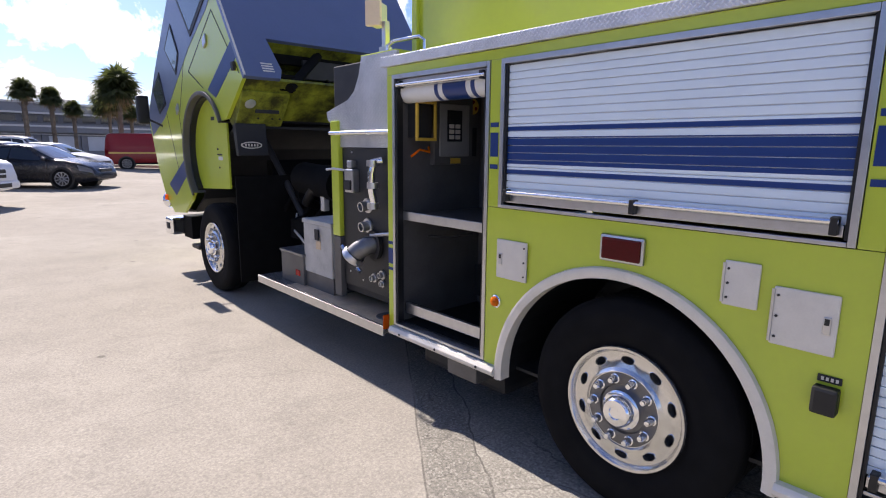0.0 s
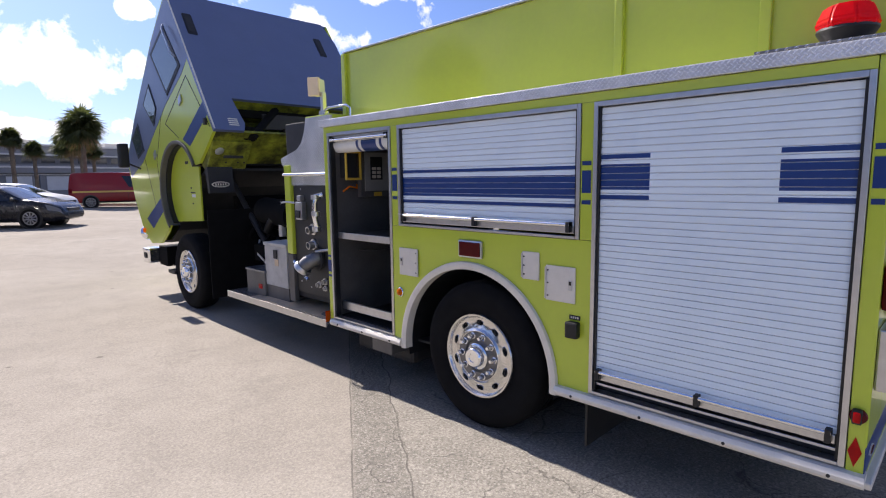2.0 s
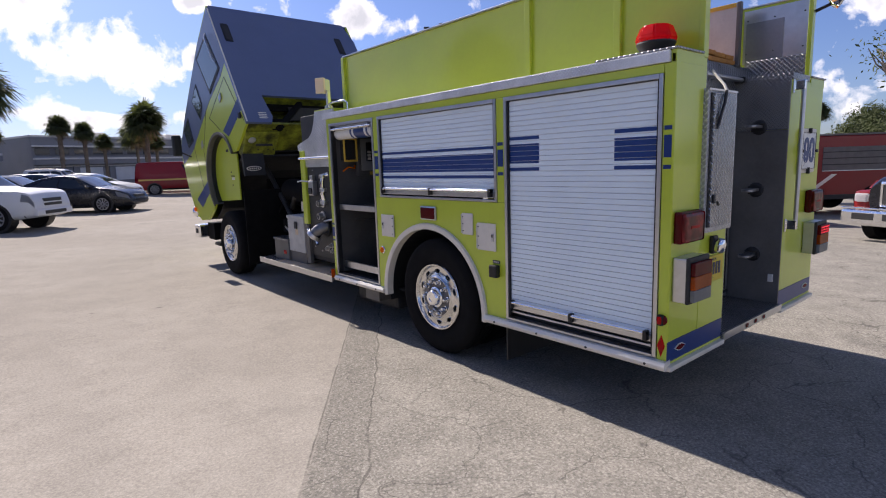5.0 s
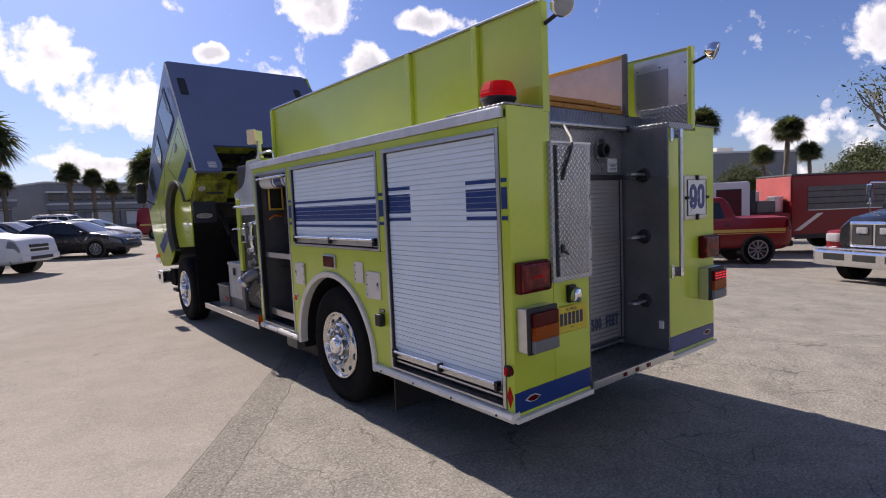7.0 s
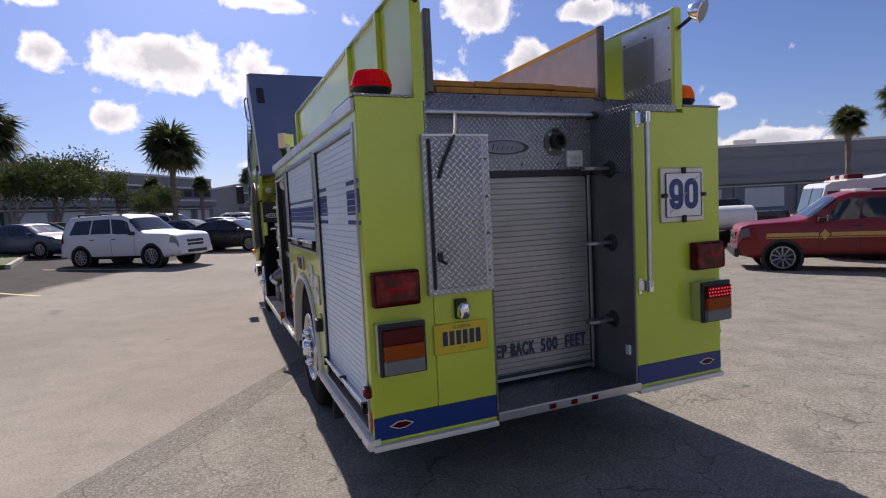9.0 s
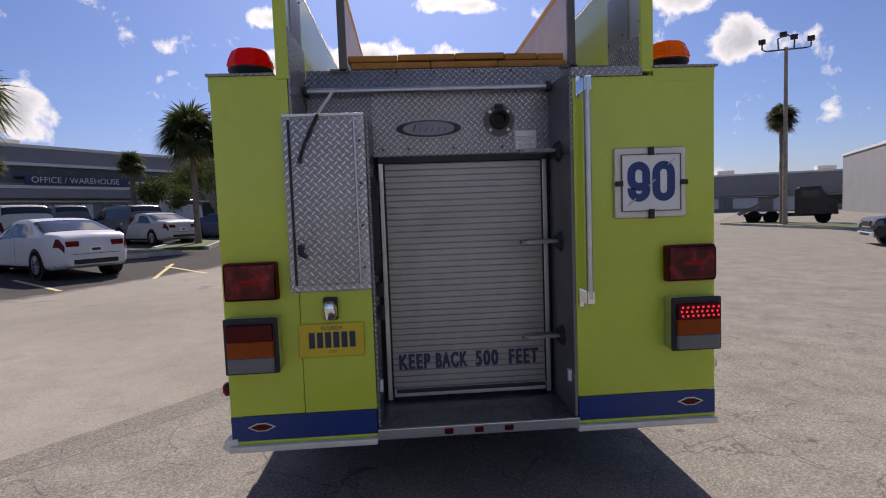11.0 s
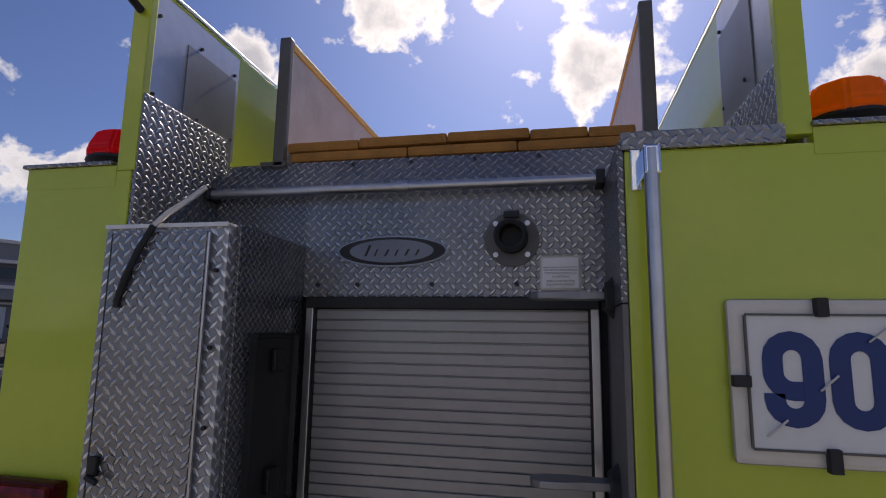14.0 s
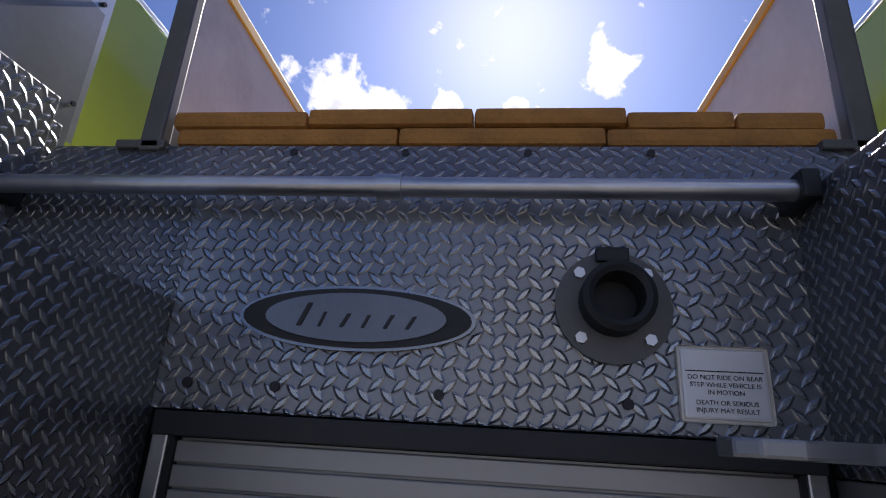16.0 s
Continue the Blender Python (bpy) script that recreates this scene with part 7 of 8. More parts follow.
# red pickup of the fire brigade
SHORT_BED = (5.3, 1.98, 1.97, 3.3, 0.41, 1.27, 0.38, [(-2.65, 0.8), (-2.64, 1.26), (-2.6, 1.33), (-1.06, 1.34), (-1.02, 1.45), (-0.95, 1.88), (-0.8, 1.96), (0.15, 1.97), (0.45, 1.88), (1.12, 1.37), (1.3, 1.33), (2.35, 1.27), (2.56, 1.2), (2.63, 1.05), (2.65, 0.62)], (1.1, 0.44, -0.9, -1.0))
pk = car("pickup", "red pickup with a gold stripe and a roof light bar", P_RED, (13.1, 6.25), (-0.71, 0.704), spec=SHORT_BED)
for s in (-1, 1):
    pbox("gold_stripe", (-2.4, 0.62, s * 0.992 - 0.005, s * 0.992 + 0.005, 0.93, 1.02), P_GOLD, pk, 0.001, "gold stripe")
    pbox("gold_stripe", (0.88, 2.0, s * 0.992 - 0.005, s * 0.992 + 0.005, 0.93, 1.02), P_GOLD, pk, 0.001, "gold stripe")
    pbox("thin_stripe", (-2.4, 2.0, s * 0.992 - 0.004, s * 0.992 + 0.004, 0.885, 0.905), P_GOLD, pk, 0.0, "thin gold line")
    pprism("gold_emblem", [(0.63, 0.97), (0.7, 1.03), (0.75, 1.11), (0.8, 1.03), (0.87, 0.97), (0.8, 0.91), (0.75, 0.83), (0.7, 0.91)], "y", s * 0.995 - 0.004, s * 0.995 + 0.004, P_GOLD, pk)
    pbox("mirror_face", (0.74, 0.76, s * 1.1 - 0.07, s * 1.1 + 0.07, 1.3, 1.44), CHROME, pk, 0.01, "bright door mirror")
lb = pbox("light_bar", (-0.25, 0.05, -0.62, 0.62, 1.985, 2.05), CLEAR_LENS, pk, 0.025, "roof light bar")
pbox("front_guard", (2.6, 2.72, -0.88, 0.88, 0.42, 0.66), BLACK, pk, 0.04, "black front bumper guard")
for k in range(3):
    pbox("grille_slat", (2.635, 2.668, -0.5, 0.5, 0.8 + 0.11 * k, 0.84 + 0.11 * k), CHROME if k == 1 else GREYWALL, pk, 0.006)

# white-topped fire engine behind it
# paler copy of the red: sunshine on the front face, put into colour
SUNLIT_RED = plain("sunlit_red_panel", (0.42, 0.085, 0.075), 0.55, vary=0.15, scale=2)
fe = thing("second_fire_engine", "white-cabbed red fire engine parked behind a red pickup", "fire engine", at=(18.6, 6.75, ground_z(18.6, 6.75)))
fe.rotation_euler = (0, 0, 2.4)
pprism("cab", [(3.66, 1.2), (3.7, 1.36), (3.46, 2.4), (3.32, 2.48), (2.1, 2.52), (1.9, 2.66), (0.5, 2.68), (0.42, 2.62), (0.42, 1.2)], "y", -1.2, 1.2, P_WHITE, fe, "white cab with a raised crew roof", 0.04)
pprism("cab_lower", [(0.42, 0.5), (3.6, 0.5), (3.72, 0.7), (3.74, 1.1), (3.7, 1.195), (0.42, 1.195)], "y", -1.215, 1.215, P_RED, fe, "red lower cab", 0.03)
ws = pprism("windscreen", [(3.705, 1.45), (3.495, 2.32), (3.46, 2.32), (3.66, 1.45)], "y", -1.1, 1.1, SKYGLASS, fe)
pprism("windscreen_bar", [(3.715, 1.43), (3.5, 2.34), (3.48, 2.34), (3.69, 1.43)], "y", -0.025, 0.025, BLACK, ws)
for x0, x1, z0_, z1_ in ((3.12, 3.42, 1.5, 2.22), (2.5, 2.95, 1.72, 2.22), (1.95, 2.3, 1.5, 2.25), (0.72, 1.6, 1.45, 2.42)):
    for s in (-1, 1):
        wnd = pbox("side_window", (x0, x1, s * 1.2 - 0.012, s * 1.2 + 0.012, z0_, z1_), WINDOW, fe, 0.02)
        pbox("window_bar", (x0, x1, s * 1.212 - 0.006, s * 1.212 + 0.006, (z0_ + z1_) / 2 + 0.12, (z0_ + z1_) / 2 + 0.15), BLACK, wnd, 0)
for s in (-1, 1):
    pbox("door_seam", (2.4, 2.415, s * 1.217 - 0.003, s * 1.217 + 0.003, 0.6, 2.3), DARK, fe, 0)
pbox("lamp_base", (2.4, 2.9, -1.1, 1.1, 2.505, 2.56), PLATE, fe, 0.01)
for k in range(5):
    pbox("roof_lamp", (2.45, 2.85, -1.05 + 0.43 * k, -0.7 + 0.43 * k, 2.56, 2.7), CLEAR_LENS if k in (1, 3) else DARK_RED_LENS, fe, 0.04, "clear roof lamp" if k in (1, 3) else "red roof lamp")
pbox("pump_deck", (-0.98, 0.4, -1.2, 1.2, 0.5, 1.5), P_RED, fe, 0.03, "red pump section")
for x0, x1, y0, y1, z1_, mt in ((-0.9, -0.6, 0.3, 0.9, 2.1, STEEL), (-0.5, -0.1, -0.9, -0.2, 1.9, DARK), (-0.55, 0.1, 0.2, 1.0, 1.95, GREYWALL), (0.12, 0.34, 0.6, 1.0, 2.35, DARK), (-0.4, -0.2, -0.1, 0.2, 2.3, P_WHITE)):
    pbox("deck_gear", (x0, x1, y0, y1, 1.505, z1_), mt, fe, 0.04)
pbox("gauge_panel", (-0.8, 0.25, 1.2, 1.215, 0.75, 1.42), DARK, fe, 0.01, "dark pump gauge panel")
for k in range(3):
    pcyl("gauge", (-0.6 + 0.3 * k, 1.215, 1.2), (-0.6 + 0.3 * k, 1.235, 1.2), 0.09, PLATE, fe, seg=14)
pbox("rear_body", (-5.4, -1.0, -1.22, 1.22, 0.6, 2.8), P_RED, fe, 0.04, "tall red rear body")
pbox("front_panel", (-0.998, -0.97, -1.2, 1.2, 1.9, 2.78), SUNLIT_RED, fe, 0.02, "red front panel painted paler for the sun on it")
for s in (-1, 1):
    sh_ = pbox("side_shutter", (-4.9, -1.55, s * 1.225 - 0.012, s * 1.225 + 0.012, 1.55, 2.4), GREYWALL, fe, 0.01, "dull grey shutter")
    for k in range(4):
        pbox("shutter_rail", (-4.9, -1.55, s * 1.24 - 0.008, s * 1.24 + 0.008, 1.55 + 0.22 * k, 1.58 + 0.22 * k), STEEL if k == 0 else DARK, sh_, 0.004)
    pprism("pale_stripe", [(-1.3, 0.85), (-1.1, 0.85), (-1.9, 1.45), (-2.1, 1.45)], "y", s * 1.224 - 0.004, s * 1.224 + 0.004, PLATE, fe)
    pbox("skirt", (-5.3, -1.1, s * 1.222 - 0.012, s * 1.222 + 0.012, 0.55, 0.72), DARK, fe, 0.01)
pbox("body_cap", (-5.44, -0.98, -1.26, 1.26, 2.8, 2.86), GREYWALL, fe, 0.01)
for x in (2.2, -3.4):
    for s in (-1, 1):
        whl = plathe("wheel", [(0.3, -0.25), (0.5, -0.25), (0.52, -0.05), (0.48, 0.0), (0.3, 0.0), (0.28, -0.05), (0, -0.05)], (x, s * 1.228, 0.52), (0, s, 0), RUBBER, fe, "black tyre", 24)
        plathe("rim", [(0.29, 0.0), (0.25, -0.03), (0.12, -0.02), (0.1, 0.04), (0, 0.05)], (x, s * 1.228, 0.52), (0, s, 0), STEEL, whl, seg=20)

# bonneted red truck facing the yard
it = thing("bonneted_truck", "black and red bonneted truck with a chrome grille and bright bumper", "truck", at=(12.5, 0.02, ground_z(12.5, 0.02)))
it.rotation_euler = (0, 0, 2.745)
it.scale = (0.93, 0.93, 0.93)
bm = bmesh.new()
add_loft(bm, [[(x, yy * w_, zz) for yy, zz in ((0.9, z0_), (1.0, z0_ + 0.3), (0.96, z1_ - 0.15), (0.75, z1_), (-0.75, z1_), (-0.96, z1_ - 0.15), (-1.0, z0_ + 0.3), (-0.9, z0_))] for x, w_, z0_, z1_ in ((2.55, 0.80, 0.75, 1.45), (2.35, 0.88, 0.7, 1.55), (1.4, 1.0, 0.65, 1.68), (0.6, 1.08, 0.65, 1.75))])
part("bonnet", bm, P_BLACK, it, "glossy black bonnet", True)
for s in (-1, 1):
    fb = bmesh.new()
    add_box(fb, 1.1, 2.5, min(s * 0.78, s * 1.2), max(s * 0.78, s * 1.2), 0.75, 1.25, 0.12)
    part("fender", fb, P_RED, it, "red front fender")
    pbox("headlamp", (2.44, 2.56, s * 0.98 - 0.15, s * 0.98 + 0.15, 0.98, 1.18), CLEAR_LENS, it, 0.04, "clear headlamp")
    mr_ = pbox("mirror", (0.8, 0.88, s * 1.36 - 0.07, s * 1.36 + 0.07, 1.8, 2.3), CHROME, it, 0.03, "chrome door mirror")
    ptube("mirror_arm", [(0.6, s * 1.1, 2.32), (0.8, s * 1.36, 2.34), (0.84, s * 1.36, 2.3)], 0.02, CHROME, mr_, seg=6)
    for x in (1.75, -3.2):
        wv = plathe("wheel", [(0.3, -0.28), (0.46, -0.28), (0.49, -0.05), (0.45, 0.0), (0.3, 0.0), (0.28, -0.04), (0, -0.04)], (x, s * 1.17, 0.49), (0, s, 0), RUBBER, it, "black tyre", 28)
        plathe("rim", [(0.29, 0.0), (0.25, -0.03), (0.12, -0.02), (0.1, 0.04), (0, 0.05)], (x, s * 1.168, 0.49), (0, s, 0), CHROME, wv, seg=20)
gr = pbox("grille", (2.5, 2.58, -0.55, 0.55, 0.88, 1.48), CHROME, it, 0.06, "chrome grille")
for k in range(2):
    pbox("grille_opening", (2.575, 2.59, -0.47 + 0.5 * k, -0.03 + 0.5 * k, 0.95, 1.4), DARK, gr, 0.02)
    pbox("grille_lamp", (2.585, 2.61, -0.37 + 0.5 * k, -0.13 + 0.5 * k, 1.2, 1.34), CLEAR_LENS, gr, 0.02, "bright lamp behind the grille")
bmp = pbox("bumper", (2.5, 2.85, -1.22, 1.22, 0.46, 0.82), POLISHED, it, 0.06, "bright steel bumper")
for k in range(3):
    pbox("bumper_slot", (2.84, 2.856, -0.95 + 0.68 * k, -0.45 + 0.68 * k, 0.6, 0.75), DARK, bmp, 0.01)
pbox("bumper_rail", (2.78, 2.87, -1.2, 1.2, 0.84, 0.88), CHROME, bmp, 0.01)
pprism("cab", [(0.75, 0.7), (0.8, 1.62), (0.5, 2.35), (0.3, 2.45), (-1.6, 2.45), (-1.6, 0.7)], "y", -1.12, 1.12, P_BLACK, it, "black crew cab", 0.04)
for s in (-1, 1):
    pbox("door_panel", (-1.5, 0.6, s * 1.125 - 0.008, s * 1.125 + 0.008, 0.9, 1.42), P_RED, it, 0.01, "red lower door panel")
    pcyl("grab_pole", (1.02, s * 1.24, 1.2), (0.98, s * 1.26, 1.95), 0.016, CHROME, it, "chrome pole", seg=8)
pprism("windscreen", [(0.81, 1.66), (0.53, 2.3), (0.5, 2.3), (0.78, 1.66)], "y", -0.98, 0.98, SKYGLASS, it)
for x0, x1 in ((-0.35, 0.35), (-1.4, -0.6)):
    for s in (-1, 1):
        pbox("side_window", (x0, x1, s * 1.125 - 0.01, s * 1.125 + 0.01, 1.62, 2.22), WINDOW, it, 0.01)
pbox("visor", (0.3, 0.75, -1.05, 1.05, 2.4, 2.47), P_BLACK, it, 0.02)
lbr = pbox("light_bar", (-0.4, 0.0, -0.95, 0.95, 2.5, 2.68), BLACK, it, 0.03, "dark roof light bar")
for k in range(5):
    pbox("bar_lamp", (-0.005, 0.012, -0.86 + 0.37 * k, -0.62 + 0.37 * k, 2.53, 2.65), CLEAR_LENS, lbr, 0.008, "bright white lamp")
    pbox("clearance_lamp", (0.62, 0.7, -0.7 + 0.35 * k - 0.05, -0.7 + 0.35 * k + 0.05, 2.472, 2.51), AMBER_LENS, it, 0.012, "amber clearance lamp")
for s in (-1, 1):
    pprism("bonnet_flash", [(0.7, 1.28), (2.15, 1.28), (1.9, 1.46), (0.7, 1.52)], "y", s * 1.04 - 0.06, s * 1.04 + 0.03, P_RED, it, "red flash along the bonnet side", 0.02)
pbox("body", (-5.2, -1.7, -1.2, 1.2, 0.7, 2.3), P_RED, it, 0.04, "red rear body")
pbox("roof_rack", (-5.0, -1.8, -1.0, 1.0, 2.3, 2.5), DARK, it, 0.03)

# white tank and a dark trailer by the pickup
tk = thing("tank_trailer", "white cylindrical tank on a dark trailer frame", "tank", at=(17.7, 14.0, ground_z(17.7, 14.0)))
tk.rotation_euler = (0, 0, math.atan2(0.5, -0.86))
bm = bmesh.new()
add_lathe(bm, [(0, -1.3), (0.35, -1.27), (0.5, -1.15), (0.5, 1.15), (0.35, 1.27), (0, 1.3)], (0, 0, 1.15), (1, 0, 0), 24)
part("tank", bm, WHITE, tk, smooth=True)
pbox("trailer_frame", (-1.5, 1.8, -0.6, 0.6, 0.45, 0.6), DARK, tk, 0.01)
for s in (-1, 1):
    plathe("wheel", [(0.18, -0.2), (0.33, -0.2), (0.35, -0.05), (0.3, 0.0), (0.18, 0.0), (0, -0.03)], (0, s * 0.85, 0.35), (0, s, 0), RUBBER, tk, seg=20)
car("pickup", "black pickup with a ladder rack behind a tank", P_BLACK, (20.5, 16.6), (-0.9, 0.42))
# slanted red and white stripes along the bonneted truck's sill
sill = pbox("side_sill", (-1.5, 0.9, 1.14, 1.2, 0.46, 0.86), P_GOLD, it, 0.01, "sill with red and white slanted stripes")
for k in range(6):
    pprism("stripe", [(-1.45 + 0.4 * k, 0.52), (-1.25 + 0.4 * k, 0.52), (-1.1 + 0.4 * k, 0.84), (-1.3 + 0.4 * k, 0.84)], "y", 1.2, 1.204, P_RED, sill)

# ---- palms and trees ----
def leaf(name, col, thin):
    """Matte leaf that lets part of the light through."""
    m = plain(name, col, 0.7, vary=0.55, scale=1.5, spec=0.2)
    t = m.node_tree
    tr = t.nodes.new("ShaderNodeBsdfTranslucent")
    tr.inputs[0].default_value = (col[0] * 1.7, col[1] * 1.8, col[2] * 1.1, 1)
    mx = t.nodes.new("ShaderNodeMixShader")
    mx.inputs[0].default_value = thin
    t.links.new(t.nodes["Principled BSDF"].outputs[0], mx.inputs[1])
    t.links.new(tr.outputs[0], mx.inputs[2])
    t.links.new(mx.outputs[0], t.nodes["Material Output"].inputs[0])
    return m


LEAF = leaf("palm_leaf", (0.068, 0.078, 0.034), 0.28)
LEAF_DRY = plain("dry_palm_leaf", (0.2, 0.13, 0.055), 0.8, vary=0.35, scale=2)
BARK = plain("palm_bark", (0.17, 0.135, 0.10), 0.9, vary=0.35, scale=4, grain=0.8)
LEAF2 = leaf("broad_leaf", (0.058, 0.074, 0.026), 0.28)
BARK2 = plain("grey_bark", (0.26, 0.23, 0.19), 0.9, vary=0.3, scale=5, grain=0.6)


def frond(bm, o, d, size, rnd, mi):
    """A fan leaf: a stalk and thirty narrow blades that spread from its end, fold down and droop at the tips."""
    d = d.normalized()
    side = d.cross(Vector((0, 0, 1)))
    side = side.normalized() if side.length > 1e-3 else Vector((1, 0, 0))
    up = side.cross(d)
    hub = o + d * size * 0.5 + Vector((0, 0, -0.05 * size))
    w = 0.016
    f = bm.faces.new((bm.verts.new(o - side * w), bm.verts.new(o + side * w), bm.verts.new(hub)))
    f.material_index = mi
    n = 30
    fold = rnd.uniform(0.2, 0.55)
    hv = bm.verts.new(hub)
    for k in range(n):
        an = radians(-128 + 256 * (k + rnd.uniform(0.2, 0.8)) / n)
        ln = size * (0.56 + 0.16 * math.cos(an * 0.7)) * rnd.uniform(0.8, 1.12)
        out = d * math.cos(an) + side * math.sin(an) - up * abs(math.sin(an)) * fold
        across = (side * math.cos(an) - d * math.sin(an)) * ln * 0.048
        m_ = hub + out * ln * 0.5 + up * (0.02 * size if k % 2 else -0.01 * size)
        m_.z -= 0.05 * ln
        t_ = hub + out * ln
        t_.z -= ln * rnd.uniform(0.15, 0.5)
        a, b, c = bm.verts.new(m_ - across), bm.verts.new(m_ + across), bm.verts.new(t_)
        for q in ((hv, a, b), (a, c, b)):
            f = bm.faces.new(q)
            f.material_index = mi


def palm(seed, height, crown, lean=0.0):
    rnd = random.Random(seed)
    ob = thing("palm_tree", "cabbage palm with a rough trunk and a full fan-leaf crown", "palm tree", "palms of the lot")
    bm = bmesh.new()
    pts = [(0.21, 0.0), (0.16, 0.15), (0.14, 0.6)]
    z = 0.6
    while z < height - 0.5:
        z += 0.16
        r = 0.13 + rnd.uniform(-0.012, 0.014)
        pts.append((r, z))
    pts += [(0.19, height - 0.3), (0.14, height), (0, height + 0.05)]
    rings = add_lathe(bm, [(0, -0.5)] + pts, (0, 0, 0), (0, 0, 1), 12)
    for v in bm.verts:
        v.co.x += lean * (max(0, v.co.z) / height) ** 1.7
        v.co += Vector((rnd.uniform(-0.01, 0.01), rnd.uniform(-0.01, 0.01), 0))
    part("trunk", bm, BARK, ob, "rough grey-brown trunk")
    top = Vector((lean, 0, height - 0.1))
    bm = bmesh.new()
    for k in range(26):
        a = rnd.uniform(0, 2 * math.pi)
        e = Vector((math.cos(a) * 0.3, math.sin(a) * 0.3, 0.35))
        base = top + Vector((math.cos(a) * 0.12, math.sin(a) * 0.12, rnd.uniform(-0.9, -0.1)))
        add_cyl(bm, base, base + e * rnd.uniform(0.5, 0.9), 0.03, 0.012, 5)
    part("boots", bm, BARK, ob, "old leaf bases under the crown")
    bm = bmesh.new()
    n = 72
    for k in range(n):
        el = radians(-42 + 126 * ((k + rnd.random()) / n) ** 0.85)
        az = k * 2.39996 + rnd.uniform(-0.3, 0.3)
        d = Vector((math.cos(az) * math.cos(el), math.sin(az) * math.cos(el), math.sin(el)))
        frond(bm, top + Vector((0, 0, rnd.uniform(-0.25, 0.2))), d, crown * rnd.uniform(0.72, 1.15), rnd, 1 if k < 4 else 0)
    part("crown", bm, [LEAF, LEAF_DRY], ob, "dense crown of drooping fan leaves")
    return ob


tall = palm(1, 5.0, 1.4)
mid_palm = palm(2, 6.2, 0.85, 0.25)
small = palm(3, 4.0, 0.72)


def put(ob, x, y, turn, k=1.0, first=False):
    m = pose(x, y, ground_z(x, y), 0, 0, turn) @ Matrix.Diagonal((k, k, k, 1))
    if first:
        ob.matrix_basis = m
    else:
        c = copy_thing(ob, pose(x, y, ground_z(x, y), 0, 0, turn))
        c.scale = (k, k, k)


put(tall, -13.6, 14.8, 20, 1.02, True)
put(tall, -9.5, 22.1, 160, 0.98)
put(tall, -3.8, 31.0, 250, 1.08)
put(mid_palm, 24.2, 12.9, 40, 0.86, True)
put(mid_palm, 25.4, 11.5, 200, 0.98)
put(mid_palm, 29.4, 9.2, 300, 0.92)
put(mid_palm, 28.2, 9.6, 100, 0.7)
put(mid_palm, 30.4, 8.2, 150, 0.72)
put(mid_palm, 24.2, 31.6, 70, 1.15)
put(small, -23.8, 20.2, 10, 1.05, True)
put(small, -19.6, 24.2, 200, 1.0)
put(small, -15.4, 29.0, 90, 1.05)
for k, (x, y, s) in enumerate(((1.6, 54.0, 1.35), (3.3, 54.0, 1.25), (-2.8, 55.0, 1.2), (4.7, 54.0, 1.05), (-6.5, 50.0, 1.1), (-8.6, 46.0, 1.05), (7.5, 52.0, 1.2), (8.8, 54.0, 1.05), (-11.5, 41.0, 1.0))):
    put(small, x, y, 40 * k, s)
put(tall, 6.2, 49.0, 10, 0.9)
put(tall, 4.9, 39.5, 30, 0.95)


def broad_tree(seed, height, spread, leaves, at, label):
    """Trunk, forking limbs and a loose crown of small leaves in clumps."""
    rnd = random.Random(seed)
    ob = thing("broadleaf_tree", label, "tree", at=(at[0], at[1], ground_z(*at)))
    bm = bmesh.new()
    tips = []

    def grow(p, d, ln, r, depth):
        q = p + d * ln
        add_cyl(bm, p, q, r, r * 0.68, 7 if depth < 2 else 5)
        if depth >= 4:
            tips.append(q)
            return
        for k in range(3 if depth < 2 else 2):
            nd = (d + Vector((rnd.uniform(-1, 1), rnd.uniform(-1, 1), rnd.uniform(-0.15, 0.6))) * spread).normalized()
            grow(q, nd, ln * rnd.uniform(0.62, 0.85), r * 0.62, depth + 1)
        if depth > 1:
            tips.append(q)

    grow(Vector((0, 0, -0.2)), Vector((rnd.uniform(-0.1, 0.1), 0, 1)).normalized(), height * 0.3, height * 0.026, 0)
    part("trunk", bm, BARK2, ob, "pale grey trunk and limbs")
    bm = bmesh.new()
    for p in tips:
        for _ in range(leaves):
            c = p + Vector((rnd.gauss(0, 1), rnd.gauss(0, 1), rnd.gauss(0, 0.8))) * height * 0.06
            u = Vector((rnd.uniform(-1, 1), rnd.uniform(-1, 1), rnd.uniform(-1, 1))).normalized()
            v = u.orthogonal().normalized()
            s = rnd.uniform(0.06, 0.13) * (height / 6) ** 0.5
            bm.faces.new([bm.verts.new(c + u * s), bm.verts.new(c + v * s * 0.45), bm.verts.new(c - u * s), bm.verts.new(c - v * s * 0.45)])
    part("crown", bm, LEAF2, ob, "loose green leaves")
    return ob


broad_tree(11, 9.2, 0.62, 9, (30.5, 3.6), "half-bare tree with pale twisting limbs behind trucks")
broad_tree(12, 4.4, 0.7, 110, (32.6, 7.2), "leafy green tree behind trucks")
broad_tree(13, 5.5, 0.7, 110, (38.0, 7.6), "leafy green tree behind trucks")
broad_tree(14, 4.4, 0.75, 110, (31.0, 12.0), "round leafy tree by the warehouse")
broad_tree(15, 4.0, 0.75, 60, (-6.4, 44.0), "low leafy tree in the lot")
broad_tree(16, 5.4, 0.7, 60, (-12.6, 34.0), "leafy tree before the warehouse")
broad_tree(17, 4.6, 0.7, 60, (-15.5, 37.0), "leafy tree before the warehouse")
